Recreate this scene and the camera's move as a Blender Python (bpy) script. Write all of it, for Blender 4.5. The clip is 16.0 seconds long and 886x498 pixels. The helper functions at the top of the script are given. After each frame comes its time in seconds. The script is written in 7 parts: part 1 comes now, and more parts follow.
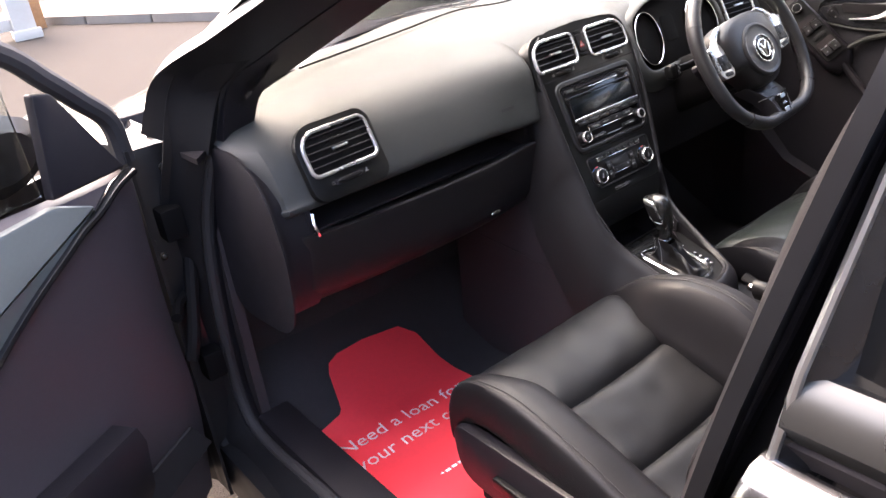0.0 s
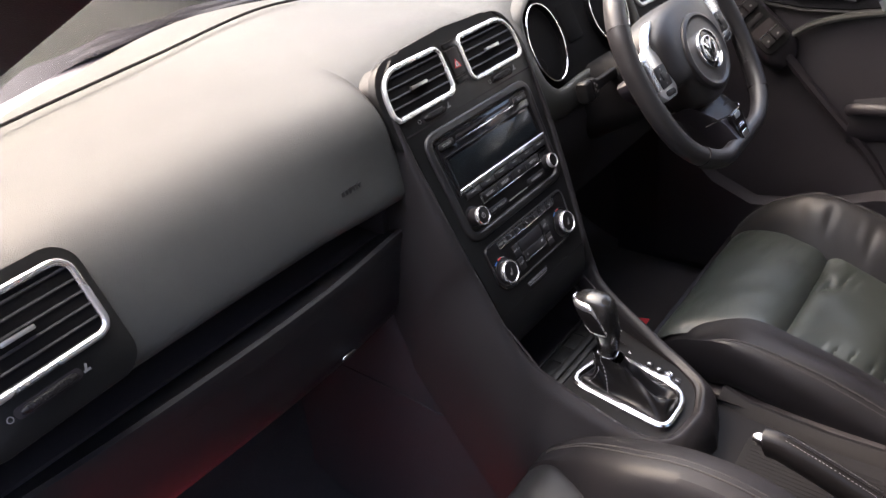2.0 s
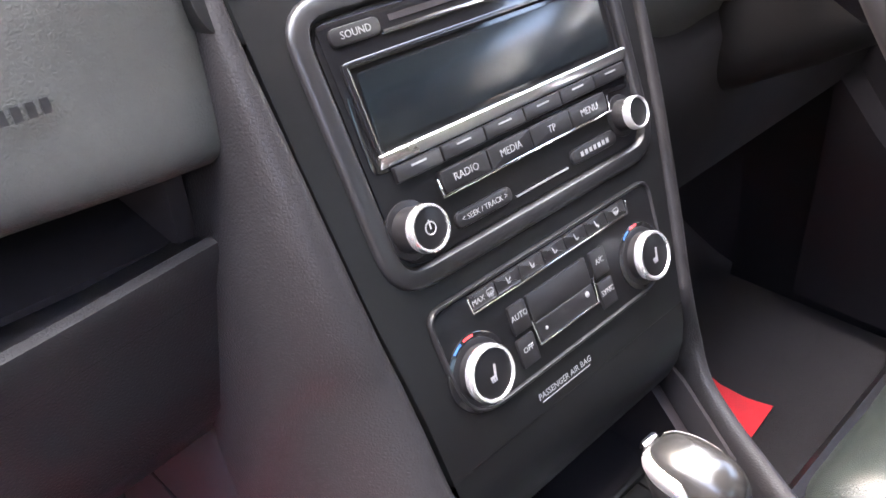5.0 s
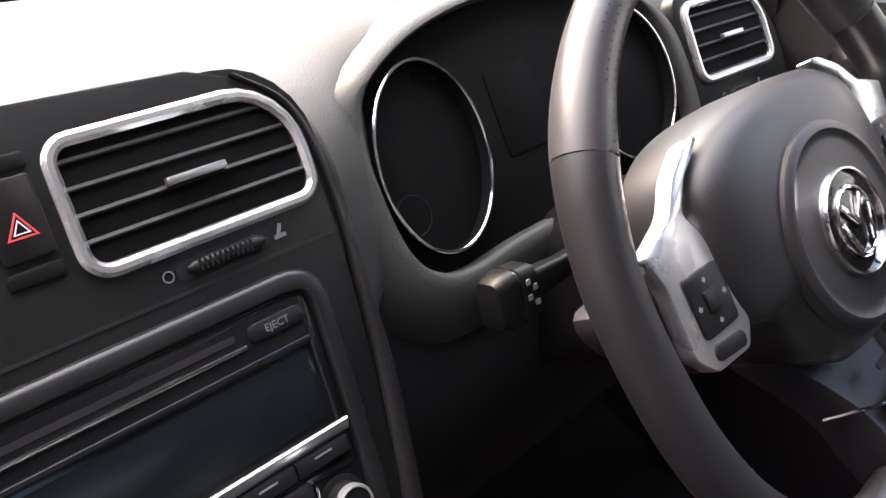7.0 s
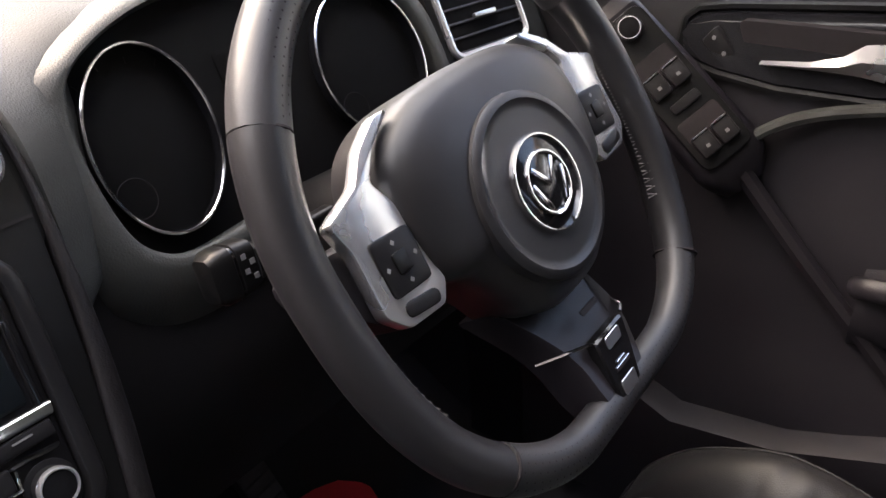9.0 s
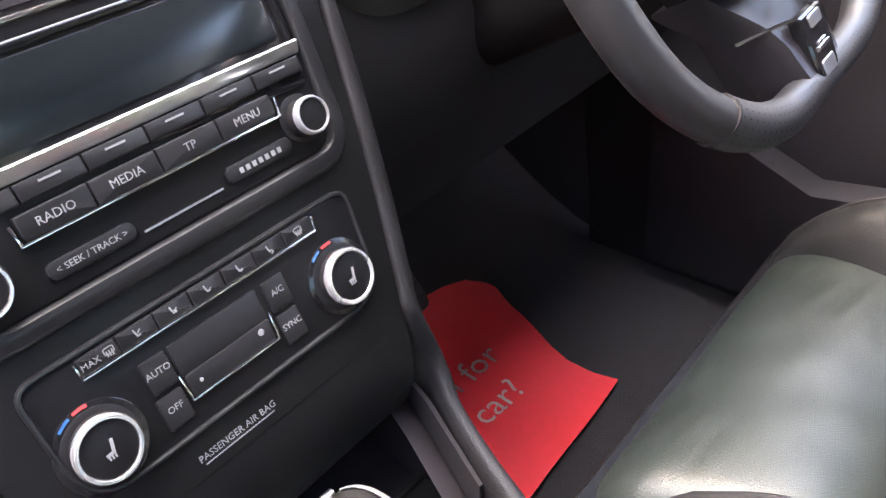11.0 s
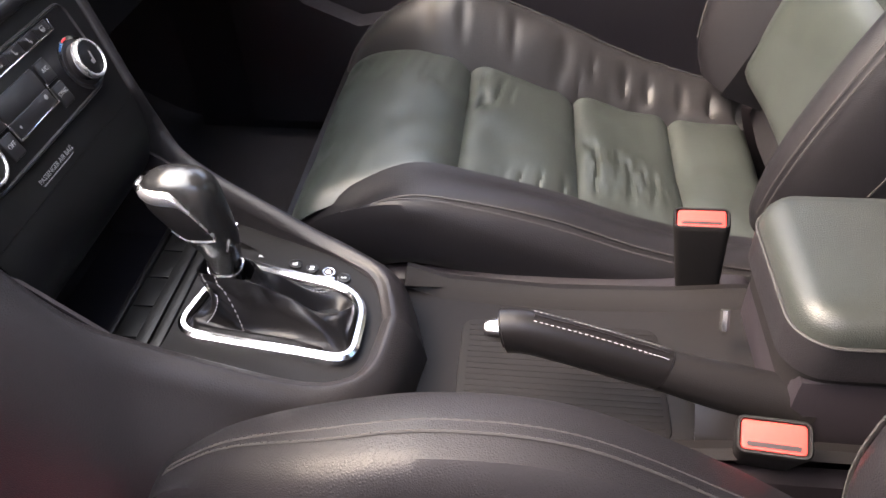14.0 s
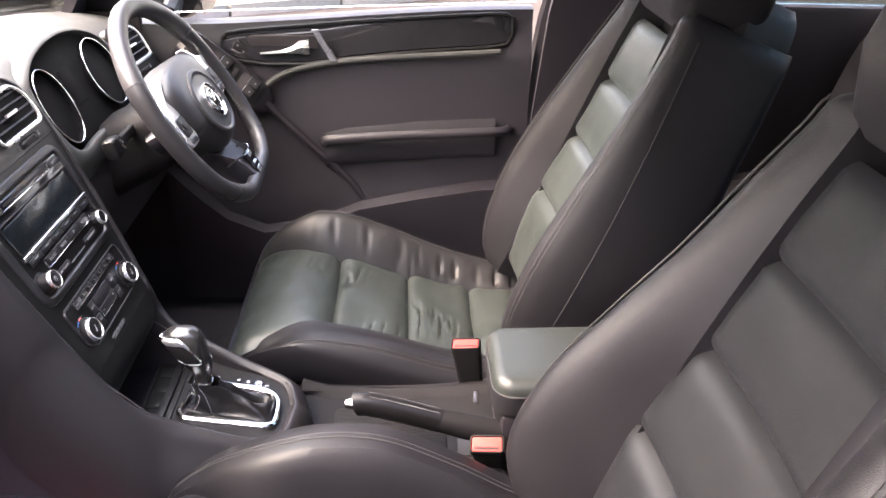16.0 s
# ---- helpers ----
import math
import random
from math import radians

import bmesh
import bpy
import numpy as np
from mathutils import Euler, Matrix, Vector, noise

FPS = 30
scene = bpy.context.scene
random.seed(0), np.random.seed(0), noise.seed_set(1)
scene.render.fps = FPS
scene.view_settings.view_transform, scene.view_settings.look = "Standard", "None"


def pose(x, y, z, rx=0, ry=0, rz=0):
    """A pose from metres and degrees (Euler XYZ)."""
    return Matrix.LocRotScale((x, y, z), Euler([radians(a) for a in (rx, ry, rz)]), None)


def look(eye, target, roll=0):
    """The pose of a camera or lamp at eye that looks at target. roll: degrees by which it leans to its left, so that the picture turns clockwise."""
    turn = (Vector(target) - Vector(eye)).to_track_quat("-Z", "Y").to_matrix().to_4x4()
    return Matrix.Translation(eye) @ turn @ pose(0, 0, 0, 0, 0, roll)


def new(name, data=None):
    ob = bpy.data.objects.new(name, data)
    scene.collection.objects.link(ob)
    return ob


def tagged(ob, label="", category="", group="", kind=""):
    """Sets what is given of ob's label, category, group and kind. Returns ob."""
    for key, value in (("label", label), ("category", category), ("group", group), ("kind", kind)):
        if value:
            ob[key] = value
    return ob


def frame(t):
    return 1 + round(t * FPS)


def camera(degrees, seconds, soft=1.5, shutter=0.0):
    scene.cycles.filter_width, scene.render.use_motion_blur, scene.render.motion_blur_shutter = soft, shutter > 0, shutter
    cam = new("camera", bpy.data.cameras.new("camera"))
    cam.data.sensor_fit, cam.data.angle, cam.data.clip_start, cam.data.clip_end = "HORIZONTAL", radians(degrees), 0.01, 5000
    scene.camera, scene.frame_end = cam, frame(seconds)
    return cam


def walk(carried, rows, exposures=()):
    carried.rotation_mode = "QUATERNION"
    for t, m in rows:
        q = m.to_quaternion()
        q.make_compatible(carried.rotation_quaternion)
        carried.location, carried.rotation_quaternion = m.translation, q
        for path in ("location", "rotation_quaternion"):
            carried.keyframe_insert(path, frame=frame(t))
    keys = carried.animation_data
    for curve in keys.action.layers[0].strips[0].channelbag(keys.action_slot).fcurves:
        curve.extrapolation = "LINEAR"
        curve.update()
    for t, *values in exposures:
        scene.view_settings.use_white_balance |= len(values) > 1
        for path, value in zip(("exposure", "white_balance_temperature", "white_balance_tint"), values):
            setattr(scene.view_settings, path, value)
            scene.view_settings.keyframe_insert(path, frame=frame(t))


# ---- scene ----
cam = camera(59.8, 16.0)
PATH = [
    (0, (-1.189, -0.954, 1.332), (-0.122, 0.463, 0.409), -6.6),
    (0.5, (-1.112, -0.789, 1.314), (0.08, 0.49, 0.342), -7.8),
    (1, (-1.021, -0.696, 1.304), (0.22, 0.537, 0.334), -7.1),
    (1.5, (-0.878, -0.59, 1.29), (0.353, 0.618, 0.278), -6.2),
    (2, (-0.748, -0.498, 1.261), (0.548, 0.615, 0.221), -6.5),
    (2.5, (-0.659, -0.396, 1.181), (0.755, 0.589, 0.166), -6.4),
    (3, (-0.583, -0.309, 1.064), (0.813, 0.777, 0.131), -4.8),
    (3.2, (-0.556, -0.287, 1.022), (0.843, 0.807, 0.104), -3.3),
    (5.3, (-0.251, -0.233, 0.989), (0.824, 1.041, -0.116), -4.3),
    (5.5, (-0.229, -0.231, 1.001), (0.833, 1.067, -0.089), -4.6),
    (6, (-0.172, -0.219, 1.031), (0.948, 1.098, 0.027), -3.1),
    (6.5, (-0.113, -0.206, 1.068), (1.048, 1.089, 0.08), -2.2),
    (7, (-0.057, -0.228, 1.082), (1.122, 1.077, 0.128), -3.0),
    (7.5, (-0.015, -0.259, 1.088), (1.228, 1.001, 0.156), -3.2),
    (8, (-0.003, -0.288, 1.095), (1.335, 0.857, 0.147), -1.9),
    (8.2, (0.005, -0.306, 1.096), (1.379, 0.793, 0.147), -1.7),
    (10.3, (-0.077, -0.312, 1.019), (1.183, 0.762, -0.102), -3.2),
    (10.5, (-0.091, -0.306, 1.009), (1.132, 0.783, -0.14), -3.8),
    (11, (-0.135, -0.293, 0.976), (1.025, 0.817, -0.216), -5.5),
    (11.5, (-0.171, -0.286, 0.95), (0.966, 0.785, -0.3), -7.3),
    (12, (-0.207, -0.271, 0.914), (0.948, 0.638, -0.442), -7.6),
    (12.5, (-0.256, -0.249, 0.878), (0.999, 0.326, -0.57), -5.2),
    (13, (-0.296, -0.278, 0.903), (1.067, 0.117, -0.507), -4.1),
    (13.5, (-0.369, -0.303, 0.941), (1.083, -0.018, -0.404), -2.0),
    (14, (-0.443, -0.354, 0.987), (1.068, -0.185, -0.312), -1.1),
    (14.5, (-0.537, -0.41, 1.058), (1.02, -0.28, -0.191), -1.1),
    (15, (-0.637, -0.44, 1.147), (0.979, -0.357, -0.029), -0.2),
    (15.5, (-0.746, -0.443, 1.222), (0.942, -0.459, 0.149), 1.6),
    (16, (-0.908, -0.422, 1.287), (0.849, -0.523, 0.337), 1.8),
]
EXPOSURES = [(0.0, 3.9, 7300, 22), (1.0, 3.8, 7300, 22), (2.0, 3.6, 7300, 22), (2.5, 3.5, 7300, 22), (3.0, 4.35, 7300, 22), (5.5, 5.75, 7300, 22), (6.0, 5.2, 7300, 22), (6.5, 4.9, 7300, 22), (7.0, 3.8, 7300, 22), (7.5, 3.2, 7300, 22), (8.0, 3.0, 7300, 22), (8.2, 3.0, 7300, 22), (10.5, 4.95, 7300, 22), (11.0, 5.3, 7300, 22), (11.5, 5.1, 7300, 22), (12.0, 5.0, 7300, 22), (12.5, 4.7, 7300, 22), (14.5, 4.4, 7300, 22), (15.5, 4.4, 7300, 22), (16.0, 4.65, 7200, 24)]
walk(cam, [(t, look(eye, target, roll)) for t, eye, target, roll in PATH], EXPOSURES)

# ---- light ----
world = bpy.data.worlds.new("sky")
scene.world = world
world.use_nodes = True
wn = world.node_tree.nodes
wl = world.node_tree.links
sky = wn.new("ShaderNodeTexSky")
sky.sky_type = "NISHITA"
sky.sun_disc = False
sky.sun_elevation = radians(50)
sky.sun_rotation = radians(-7)
sky.air_density, sky.dust_density, sky.ozone_density = 1.0, 4.0, 1.0
wl.new(sky.outputs[0], wn["Background"].inputs[0])
wn["Background"].inputs[1].default_value = 0.15

sun_data = bpy.data.lights.new("sun", "SUN")
sun_data.energy, sun_data.angle, sun_data.color = 0.9, radians(110), (0.98, 1.0, 0.96)
sun = new("sun", sun_data)
sun.matrix_world = look((-0.6, 5.0, 6.0), (0, 0, 0))

# ---- materials ----


def shader(name, base, rough=0.5, metal=0.0, var=0.12, blotch=9.0, grain=400.0, bump=0.15, depth=0.0004, rvar=0.08, spec=0.5, coat=0.0, cells=False, wear=0.0):
    """A surface with uneven tone at two scales, uneven gloss and fine relief."""
    m = bpy.data.materials.new(name)
    m.use_nodes = True
    n, l = m.node_tree.nodes, m.node_tree.links
    b = n["Principled BSDF"]
    co = n.new("ShaderNodeTexCoord")
    big = n.new("ShaderNodeTexNoise")
    big.inputs["Scale"].default_value, big.inputs["Detail"].default_value = blotch, 5
    l.new(co.outputs["Object"], big.inputs["Vector"])
    fine = n.new("ShaderNodeTexNoise")
    fine.inputs["Scale"].default_value, fine.inputs["Detail"].default_value = grain * 0.35, 3
    l.new(co.outputs["Object"], fine.inputs["Vector"])
    mixf = n.new("ShaderNodeMath")
    mixf.operation = "MULTIPLY_ADD"
    mixf.inputs[1].default_value, mixf.inputs[2].default_value = 0.35, 0.0
    l.new(fine.outputs["Fac"], mixf.inputs[0])
    add = n.new("ShaderNodeMath")
    add.operation = "MULTIPLY_ADD"
    add.inputs[1].default_value = 0.65
    l.new(big.outputs["Fac"], add.inputs[0])
    l.new(mixf.outputs[0], add.inputs[2])
    ramp = n.new("ShaderNodeMapRange")
    ramp.inputs["From Min"].default_value, ramp.inputs["From Max"].default_value = 0.3, 0.7
    ramp.inputs["To Min"].default_value, ramp.inputs["To Max"].default_value = 1 - var, 1 + var
    l.new(add.outputs[0], ramp.inputs["Value"])
    tint = n.new("ShaderNodeVectorMath")
    tint.operation = "SCALE"
    tint.inputs[0].default_value = base
    l.new(ramp.outputs[0], tint.inputs["Scale"])
    l.new(tint.outputs[0], b.inputs["Base Color"])
    rr = n.new("ShaderNodeMapRange")
    rr.inputs["From Min"].default_value, rr.inputs["From Max"].default_value = 0.3, 0.7
    rr.inputs["To Min"].default_value, rr.inputs["To Max"].default_value = max(0.02, rough - rvar), min(1, rough + rvar)
    l.new(big.outputs["Fac"], rr.inputs["Value"])
    l.new(rr.outputs[0], b.inputs["Roughness"])
    b.inputs["Metallic"].default_value = metal
    b.inputs["Specular IOR Level"].default_value = spec
    b.inputs["Coat Weight"].default_value = coat
    b.inputs["Coat Roughness"].default_value = 0.04
    if bump > 0:
        if cells:
            tex = n.new("ShaderNodeTexVoronoi")
            tex.feature = "DISTANCE_TO_EDGE"
            out = tex.outputs["Distance"]
        else:
            tex = n.new("ShaderNodeTexNoise")
            tex.inputs["Detail"].default_value = 2
            out = tex.outputs["Fac"]
        tex.inputs["Scale"].default_value = grain
        l.new(co.outputs["Object"], tex.inputs["Vector"])
        bp = n.new("ShaderNodeBump")
        bp.inputs["Strength"].default_value, bp.inputs["Distance"].default_value = bump, depth
        l.new(out, bp.inputs["Height"])
        l.new(bp.outputs[0], b.inputs["Normal"])
    return m


def clear_glass(name, tint=(0.93, 0.96, 0.94)):
    m = bpy.data.materials.new(name)
    m.use_nodes = True
    n, l = m.node_tree.nodes, m.node_tree.links
    n.remove(n["Principled BSDF"])
    tr, gl, mx, fr = n.new("ShaderNodeBsdfTransparent"), n.new("ShaderNodeBsdfGlossy"), n.new("ShaderNodeMixShader"), n.new("ShaderNodeFresnel")
    tr.inputs[0].default_value = (*tint, 1)
    gl.inputs["Roughness"].default_value = 0.02
    fr.inputs[0].default_value = 1.45
    l.new(fr.outputs[0], mx.inputs[0])
    l.new(tr.outputs[0], mx.inputs[1])
    l.new(gl.outputs[0], mx.inputs[2])
    l.new(mx.outputs[0], n["Material Output"].inputs[0])
    return m


# Black pad made paler: the windscreen sky's sheen is put into its base colour.
M_PAD = shader("soft_touch_dash_sheen", (0.045, 0.0468, 0.0440), 0.50, spec=0.22, var=0.08, blotch=5, grain=500, bump=0.5, depth=0.0007, rvar=0.06, cells=True)
M_HARD = shader("grained_black_plastic", (0.0115, 0.0100, 0.0122), 0.44, var=0.12, grain=700, bump=0.3, depth=0.0005, spec=0.3, cells=True)
M_PANEL = shader("satin_black_panel", (0.0055, 0.0056, 0.0056), 0.38, spec=0.21, var=0.05, grain=900, bump=0.08, depth=0.0002)
M_FACE = shader("radio_face_plastic", (0.0052, 0.0050, 0.0054), 0.40, spec=0.21, var=0.05, grain=900, bump=0.06, depth=0.0002)
M_KEY = shader("black_rubber_key", (0.0072, 0.0068, 0.0072), 0.42, spec=0.32, var=0.08, grain=900, bump=0.06, depth=0.0002)
M_GLOSS = shader("gloss_black_trim", (0.0065, 0.0065, 0.0070), 0.10, var=0.1, bump=0.0, rvar=0.04)
M_SCREEN = shader("display_glass", (0.005, 0.007, 0.008), 0.20, var=0.15, bump=0.0, rvar=0.03)
# Deep black raised so that its colour holds the haze over dark parts.
M_DEEP = shader("haze_lifted_black", (0.013, 0.0118, 0.0125), 0.8, var=0.1, bump=0.0, spec=0.2)
# Black footwell plastic made paler to stand for light bounced off the mats.
M_SIDE = shader("bounce_toned_plastic", (0.036, 0.0305, 0.0328), 0.65, spec=0.12, var=0.12, grain=600, bump=0.3, depth=0.0005, cells=True)
# Grained black plastic at half tone; the tray's shade is put into the colour.
M_TRAY = shader("shade_toned_plastic", (0.0056, 0.0052, 0.0054), 0.62, var=0.12, grain=700, bump=0.3, depth=0.0005, spec=0.13, cells=True)
# Near-black that carries the shade of depth which the shallow vents lack.
M_DUCT = shader("duct_shade_black", (0.0040, 0.0038, 0.0039), 0.8, var=0.1, bump=0.0, spec=0.08)
# Recess shade as a colour, lifted a little to stand for stray-light haze.
M_VOID = shader("recess_shade_plastic", (0.021, 0.0185, 0.0198), 0.8, spec=0.1, var=0.1, grain=500, bump=0.1)
M_CHROME = shader("chrome", (0.82, 0.82, 0.83), 0.14, metal=1, var=0.03, bump=0.0, rvar=0.05)
M_SATIN = shader("satin_aluminium", (0.70, 0.71, 0.71), 0.30, metal=1, var=0.04, grain=1200, bump=0.03, depth=0.0001, rvar=0.06)
M_SILVER = shader("silver_trim_paint", (0.74, 0.745, 0.74), 0.27, metal=0.88, var=0.04, bump=0.0, rvar=0.05)
M_BEZEL = shader("grey_bezel_paint", (0.0150, 0.0147, 0.0154), 0.33, var=0.05, bump=0.0, rvar=0.04, metal=0.3)
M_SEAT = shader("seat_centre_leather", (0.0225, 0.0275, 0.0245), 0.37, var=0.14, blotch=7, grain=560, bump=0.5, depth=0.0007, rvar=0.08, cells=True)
# The seat centre leather again, darkened so its colour holds the passenger side's shade.
M_SEAT_P = shader("shaded_seat_leather", (0.0080, 0.0085, 0.0094), 0.44, spec=0.20, var=0.14, blotch=7, grain=560, bump=0.5, depth=0.0007, rvar=0.08, cells=True)
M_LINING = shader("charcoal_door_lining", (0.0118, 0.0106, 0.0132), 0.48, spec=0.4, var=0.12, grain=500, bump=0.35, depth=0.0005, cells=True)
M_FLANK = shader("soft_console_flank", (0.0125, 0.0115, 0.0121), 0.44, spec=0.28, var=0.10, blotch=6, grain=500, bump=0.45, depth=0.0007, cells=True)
M_ARM = shader("armrest_leather", (0.0165, 0.0195, 0.0178), 0.42, var=0.12, blotch=7, grain=560, bump=0.5, depth=0.0007, spec=0.35, cells=True)
M_SURR = shader("selector_surround_plastic", (0.0056, 0.0054, 0.0055), 0.55, var=0.08, grain=700, bump=0.25, depth=0.0004, spec=0.14)
M_BOLSTER = shader("seat_bolster_leather", (0.0066, 0.0063, 0.0073), 0.48, spec=0.25, var=0.14, blotch=7, grain=560, bump=0.5, depth=0.0007, rvar=0.08, cells=True)
M_WORN = shader("worn_bolster_leather", (0.0150, 0.0148, 0.0152), 0.46, spec=0.35, var=0.14, blotch=7, grain=560, bump=0.5, depth=0.0007, rvar=0.08, cells=True)
M_RIM = shader("wheel_leather", (0.0124, 0.0122, 0.0130), 0.40, var=0.10, blotch=14, grain=800, bump=0.22, depth=0.0003, cells=True)
M_BOOT = shader("gaiter_leather", (0.0048, 0.0045, 0.0047), 0.36, spec=0.24, var=0.12, blotch=14, grain=700, bump=0.25, depth=0.0003, cells=True)
M_SMOKE = shader("smoky_satin_trim", (0.060, 0.060, 0.058), 0.26, metal=0.8, var=0.05, bump=0.0, rvar=0.04)
M_SEAM = shader("grey_seam_thread", (0.014, 0.0132, 0.0136), 0.7, var=0.1, bump=0.0)
M_THREAD_W = shader("wheel_thread", (0.11, 0.105, 0.105), 0.7, var=0.1, bump=0.0)
M_THREAD = shader("dark_thread", (0.012, 0.012, 0.012), 0.7, var=0.1, bump=0.0)
M_THREAD_L = shader("grey_thread", (0.24, 0.24, 0.24), 0.7, var=0.1, bump=0.0)
M_CARPET = shader("black_carpet", (0.029, 0.025, 0.027), 0.95, var=0.3, blotch=30, grain=900, bump=0.8, depth=0.002)
M_RED = shader("red_paper_mat", (0.90, 0.045, 0.060), 0.55, var=0.06, blotch=5, grain=300, bump=0.06, depth=0.0004)
M_PEDAL = shader("worn_pedal_rubber", (0.075, 0.070, 0.072), 0.6, spec=0.3, var=0.15, grain=500, bump=0.2)
M_WHITE = shader("white_print", (0.85, 0.85, 0.85), 0.6, var=0.03, bump=0.0)
M_GREY = shader("grey_print", (0.17, 0.17, 0.17), 0.6, var=0.03, bump=0.0)
M_DIM = shader("dim_print", (0.16, 0.16, 0.16), 0.6, var=0.03, bump=0.0)
M_RED_P = shader("red_print", (0.75, 0.05, 0.05), 0.5, var=0.03, bump=0.0)
M_BLUE_P = shader("blue_print", (0.02, 0.10, 0.28), 0.5, var=0.03, bump=0.0)
M_BUCKLE = shader("red_buckle_button", (0.50, 0.035, 0.028), 0.6, spec=0.2, var=0.05, bump=0.0)
M_PAINT = shader("black_car_paint", (0.008, 0.008, 0.009), 0.40, var=0.1, bump=0.0, spec=0.35, coat=0.10)
M_PAINT_G = shader("polished_black_paint", (0.010, 0.010, 0.011), 0.22, var=0.1, bump=0.0, coat=1.0)
# Door lining about four times paler: daylight on the open door put into colour.
M_DOOR_L = shader("lit_door_lining", (0.050, 0.041, 0.045), 0.5, var=0.10, blotch=4, grain=500, bump=0.35, depth=0.0005, cells=True)
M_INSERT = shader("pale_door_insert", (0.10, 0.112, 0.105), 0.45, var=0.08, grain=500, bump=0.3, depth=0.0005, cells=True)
M_RUBBER = shader("rubber_seal", (0.029, 0.027, 0.028), 0.66, spec=0.25, var=0.12, grain=300, bump=0.15)
M_LINER = shader("headliner_cloth", (0.36, 0.355, 0.345), 0.9, var=0.08, grain=900, bump=0.3)
M_GLASS = clear_glass("window_glass")
M_GLASS_D = clear_glass("tinted_glass", (0.45, 0.50, 0.48))
M_MIRROR = shader("mirror_glass", (0.85, 0.86, 0.86), 0.02, metal=1, var=0.01, bump=0.0, rvar=0.0)
M_ASPHALT = shader("worn_asphalt", (0.034, 0.029, 0.025), 0.9, spec=0.08, var=0.35, blotch=0.8, grain=160, bump=0.7, depth=0.006)
M_BRICK = shader("red_block_paving", (0.10, 0.058, 0.040), 0.85, spec=0.1, var=0.25, blotch=5, grain=120, bump=0.4, depth=0.004)
M_KERB = shader("concrete_kerb", (0.14, 0.128, 0.115), 0.85, spec=0.1, var=0.15, blotch=4, grain=150, bump=0.4, depth=0.003)
M_POST = shader("white_gate_paint", (0.42, 0.40, 0.36), 0.5, spec=0.2, var=0.05, grain=80, bump=0.1)
M_TIMBER = shader("brown_timber", (0.28, 0.15, 0.07), 0.7, var=0.25, blotch=12, grain=90, bump=0.3, depth=0.002)
M_RENDER = shader("pale_house_render", (0.62, 0.60, 0.55), 0.85, var=0.08, blotch=2, grain=90, bump=0.3, depth=0.004)

# ---- mesh helpers ----


def thing(name, base, label, category, group="", kind=""):
    ob = new(name)
    ob.empty_display_size = 0.05
    ob.location = base
    return tagged(ob, label, category, group, kind)


def root_of(ob):
    while ob.parent:
        ob = ob.parent
    return ob


def part(name, bm, material, parent=None, label="", sharp=35.0, kind=""):
    """Links a bmesh, made in the place's own coordinates, as one mesh object."""
    me = bpy.data.meshes.new(name)
    bmesh.ops.recalc_face_normals(bm, faces=bm.faces)
    bm.to_mesh(me)
    bm.free()
    me.polygons.foreach_set("use_smooth", [True] * len(me.polygons))
    me.set_sharp_from_angle(angle=radians(sharp))
    me.materials.append(material)
    ob = new(name, me)
    if parent:
        me.transform(Matrix.Translation(-root_of(parent).location))
        ob.parent = parent
    return tagged(ob, label, kind=kind)


def struct(name, bm, material, label, category, sharp=35.0):
    return tagged(part(name, bm, material, sharp=sharp), label, category, kind="structure")


def moved(bm, m):
    bmesh.ops.transform(bm, matrix=m, verts=bm.verts)
    return bm


def joined(*many):
    out = bmesh.new()
    for bm in many:
        me = bpy.data.meshes.new("tmp")
        bm.to_mesh(me)
        bm.free()
        out.from_mesh(me)
        bpy.data.meshes.remove(me)
    return out


def loft(rings, closed=True, cap=True, loop=False):
    bm = bmesh.new()
    vs = [[bm.verts.new(p) for p in r] for r in rings]
    n = len(vs[0])
    pairs = list(zip(vs, vs[1:])) + ([(vs[-1], vs[0])] if loop else [])
    for a, b in pairs:
        for i in range(n if closed else n - 1):
            j = (i + 1) % n
            bm.faces.new((a[i], a[j], b[j], b[i]))
    if cap and closed and not loop:
        bm.faces.new(vs[0][::-1])
        bm.faces.new(vs[-1])
    return bm


def box(lo, hi, bevel=0.004, seg=2):
    bm = bmesh.new()
    bmesh.ops.create_cube(bm, size=1.0)
    lo, hi = Vector(lo), Vector(hi)
    for v in bm.verts:
        v.co = Vector([(lo[i] + hi[i]) / 2 + v.co[i] * (hi[i] - lo[i]) for i in range(3)])
    if bevel > 0:
        bmesh.ops.bevel(bm, geom=bm.edges[:], offset=bevel, segments=seg, profile=0.6, affect="EDGES")
    return bm


def rrect(w, h, r, n=5, cx=0.0, cy=0.0):
    """A rounded rectangle's outline; r: one radius, or four: upper right, upper left, lower left, lower right."""
    rs = r if isinstance(r, (tuple, list)) else (r,) * 4
    out = []
    for k, (sx, sy) in enumerate(((1, 1), (-1, 1), (-1, -1), (1, -1))):
        q = max(rs[k], 1e-5)
        for i in range(n + 1):
            a = math.pi / 2 * (k + i / n)
            out.append((cx + sx * (w / 2 - q) + q * math.cos(a), cy + sy * (h / 2 - q) + q * math.sin(a)))
    return out


def shrunk(outline, d):
    """The outline moved inwards by d."""
    n = len(outline)
    out = []
    for i in range(n):
        a, b, c = Vector(outline[i - 1]), Vector(outline[i]), Vector(outline[(i + 1) % n])
        t = (c - a)
        if t.length < 1e-9:
            t = Vector((1, 0))
        t.normalize()
        out.append((b.x - t.y * d, b.y + t.x * d))
    return out


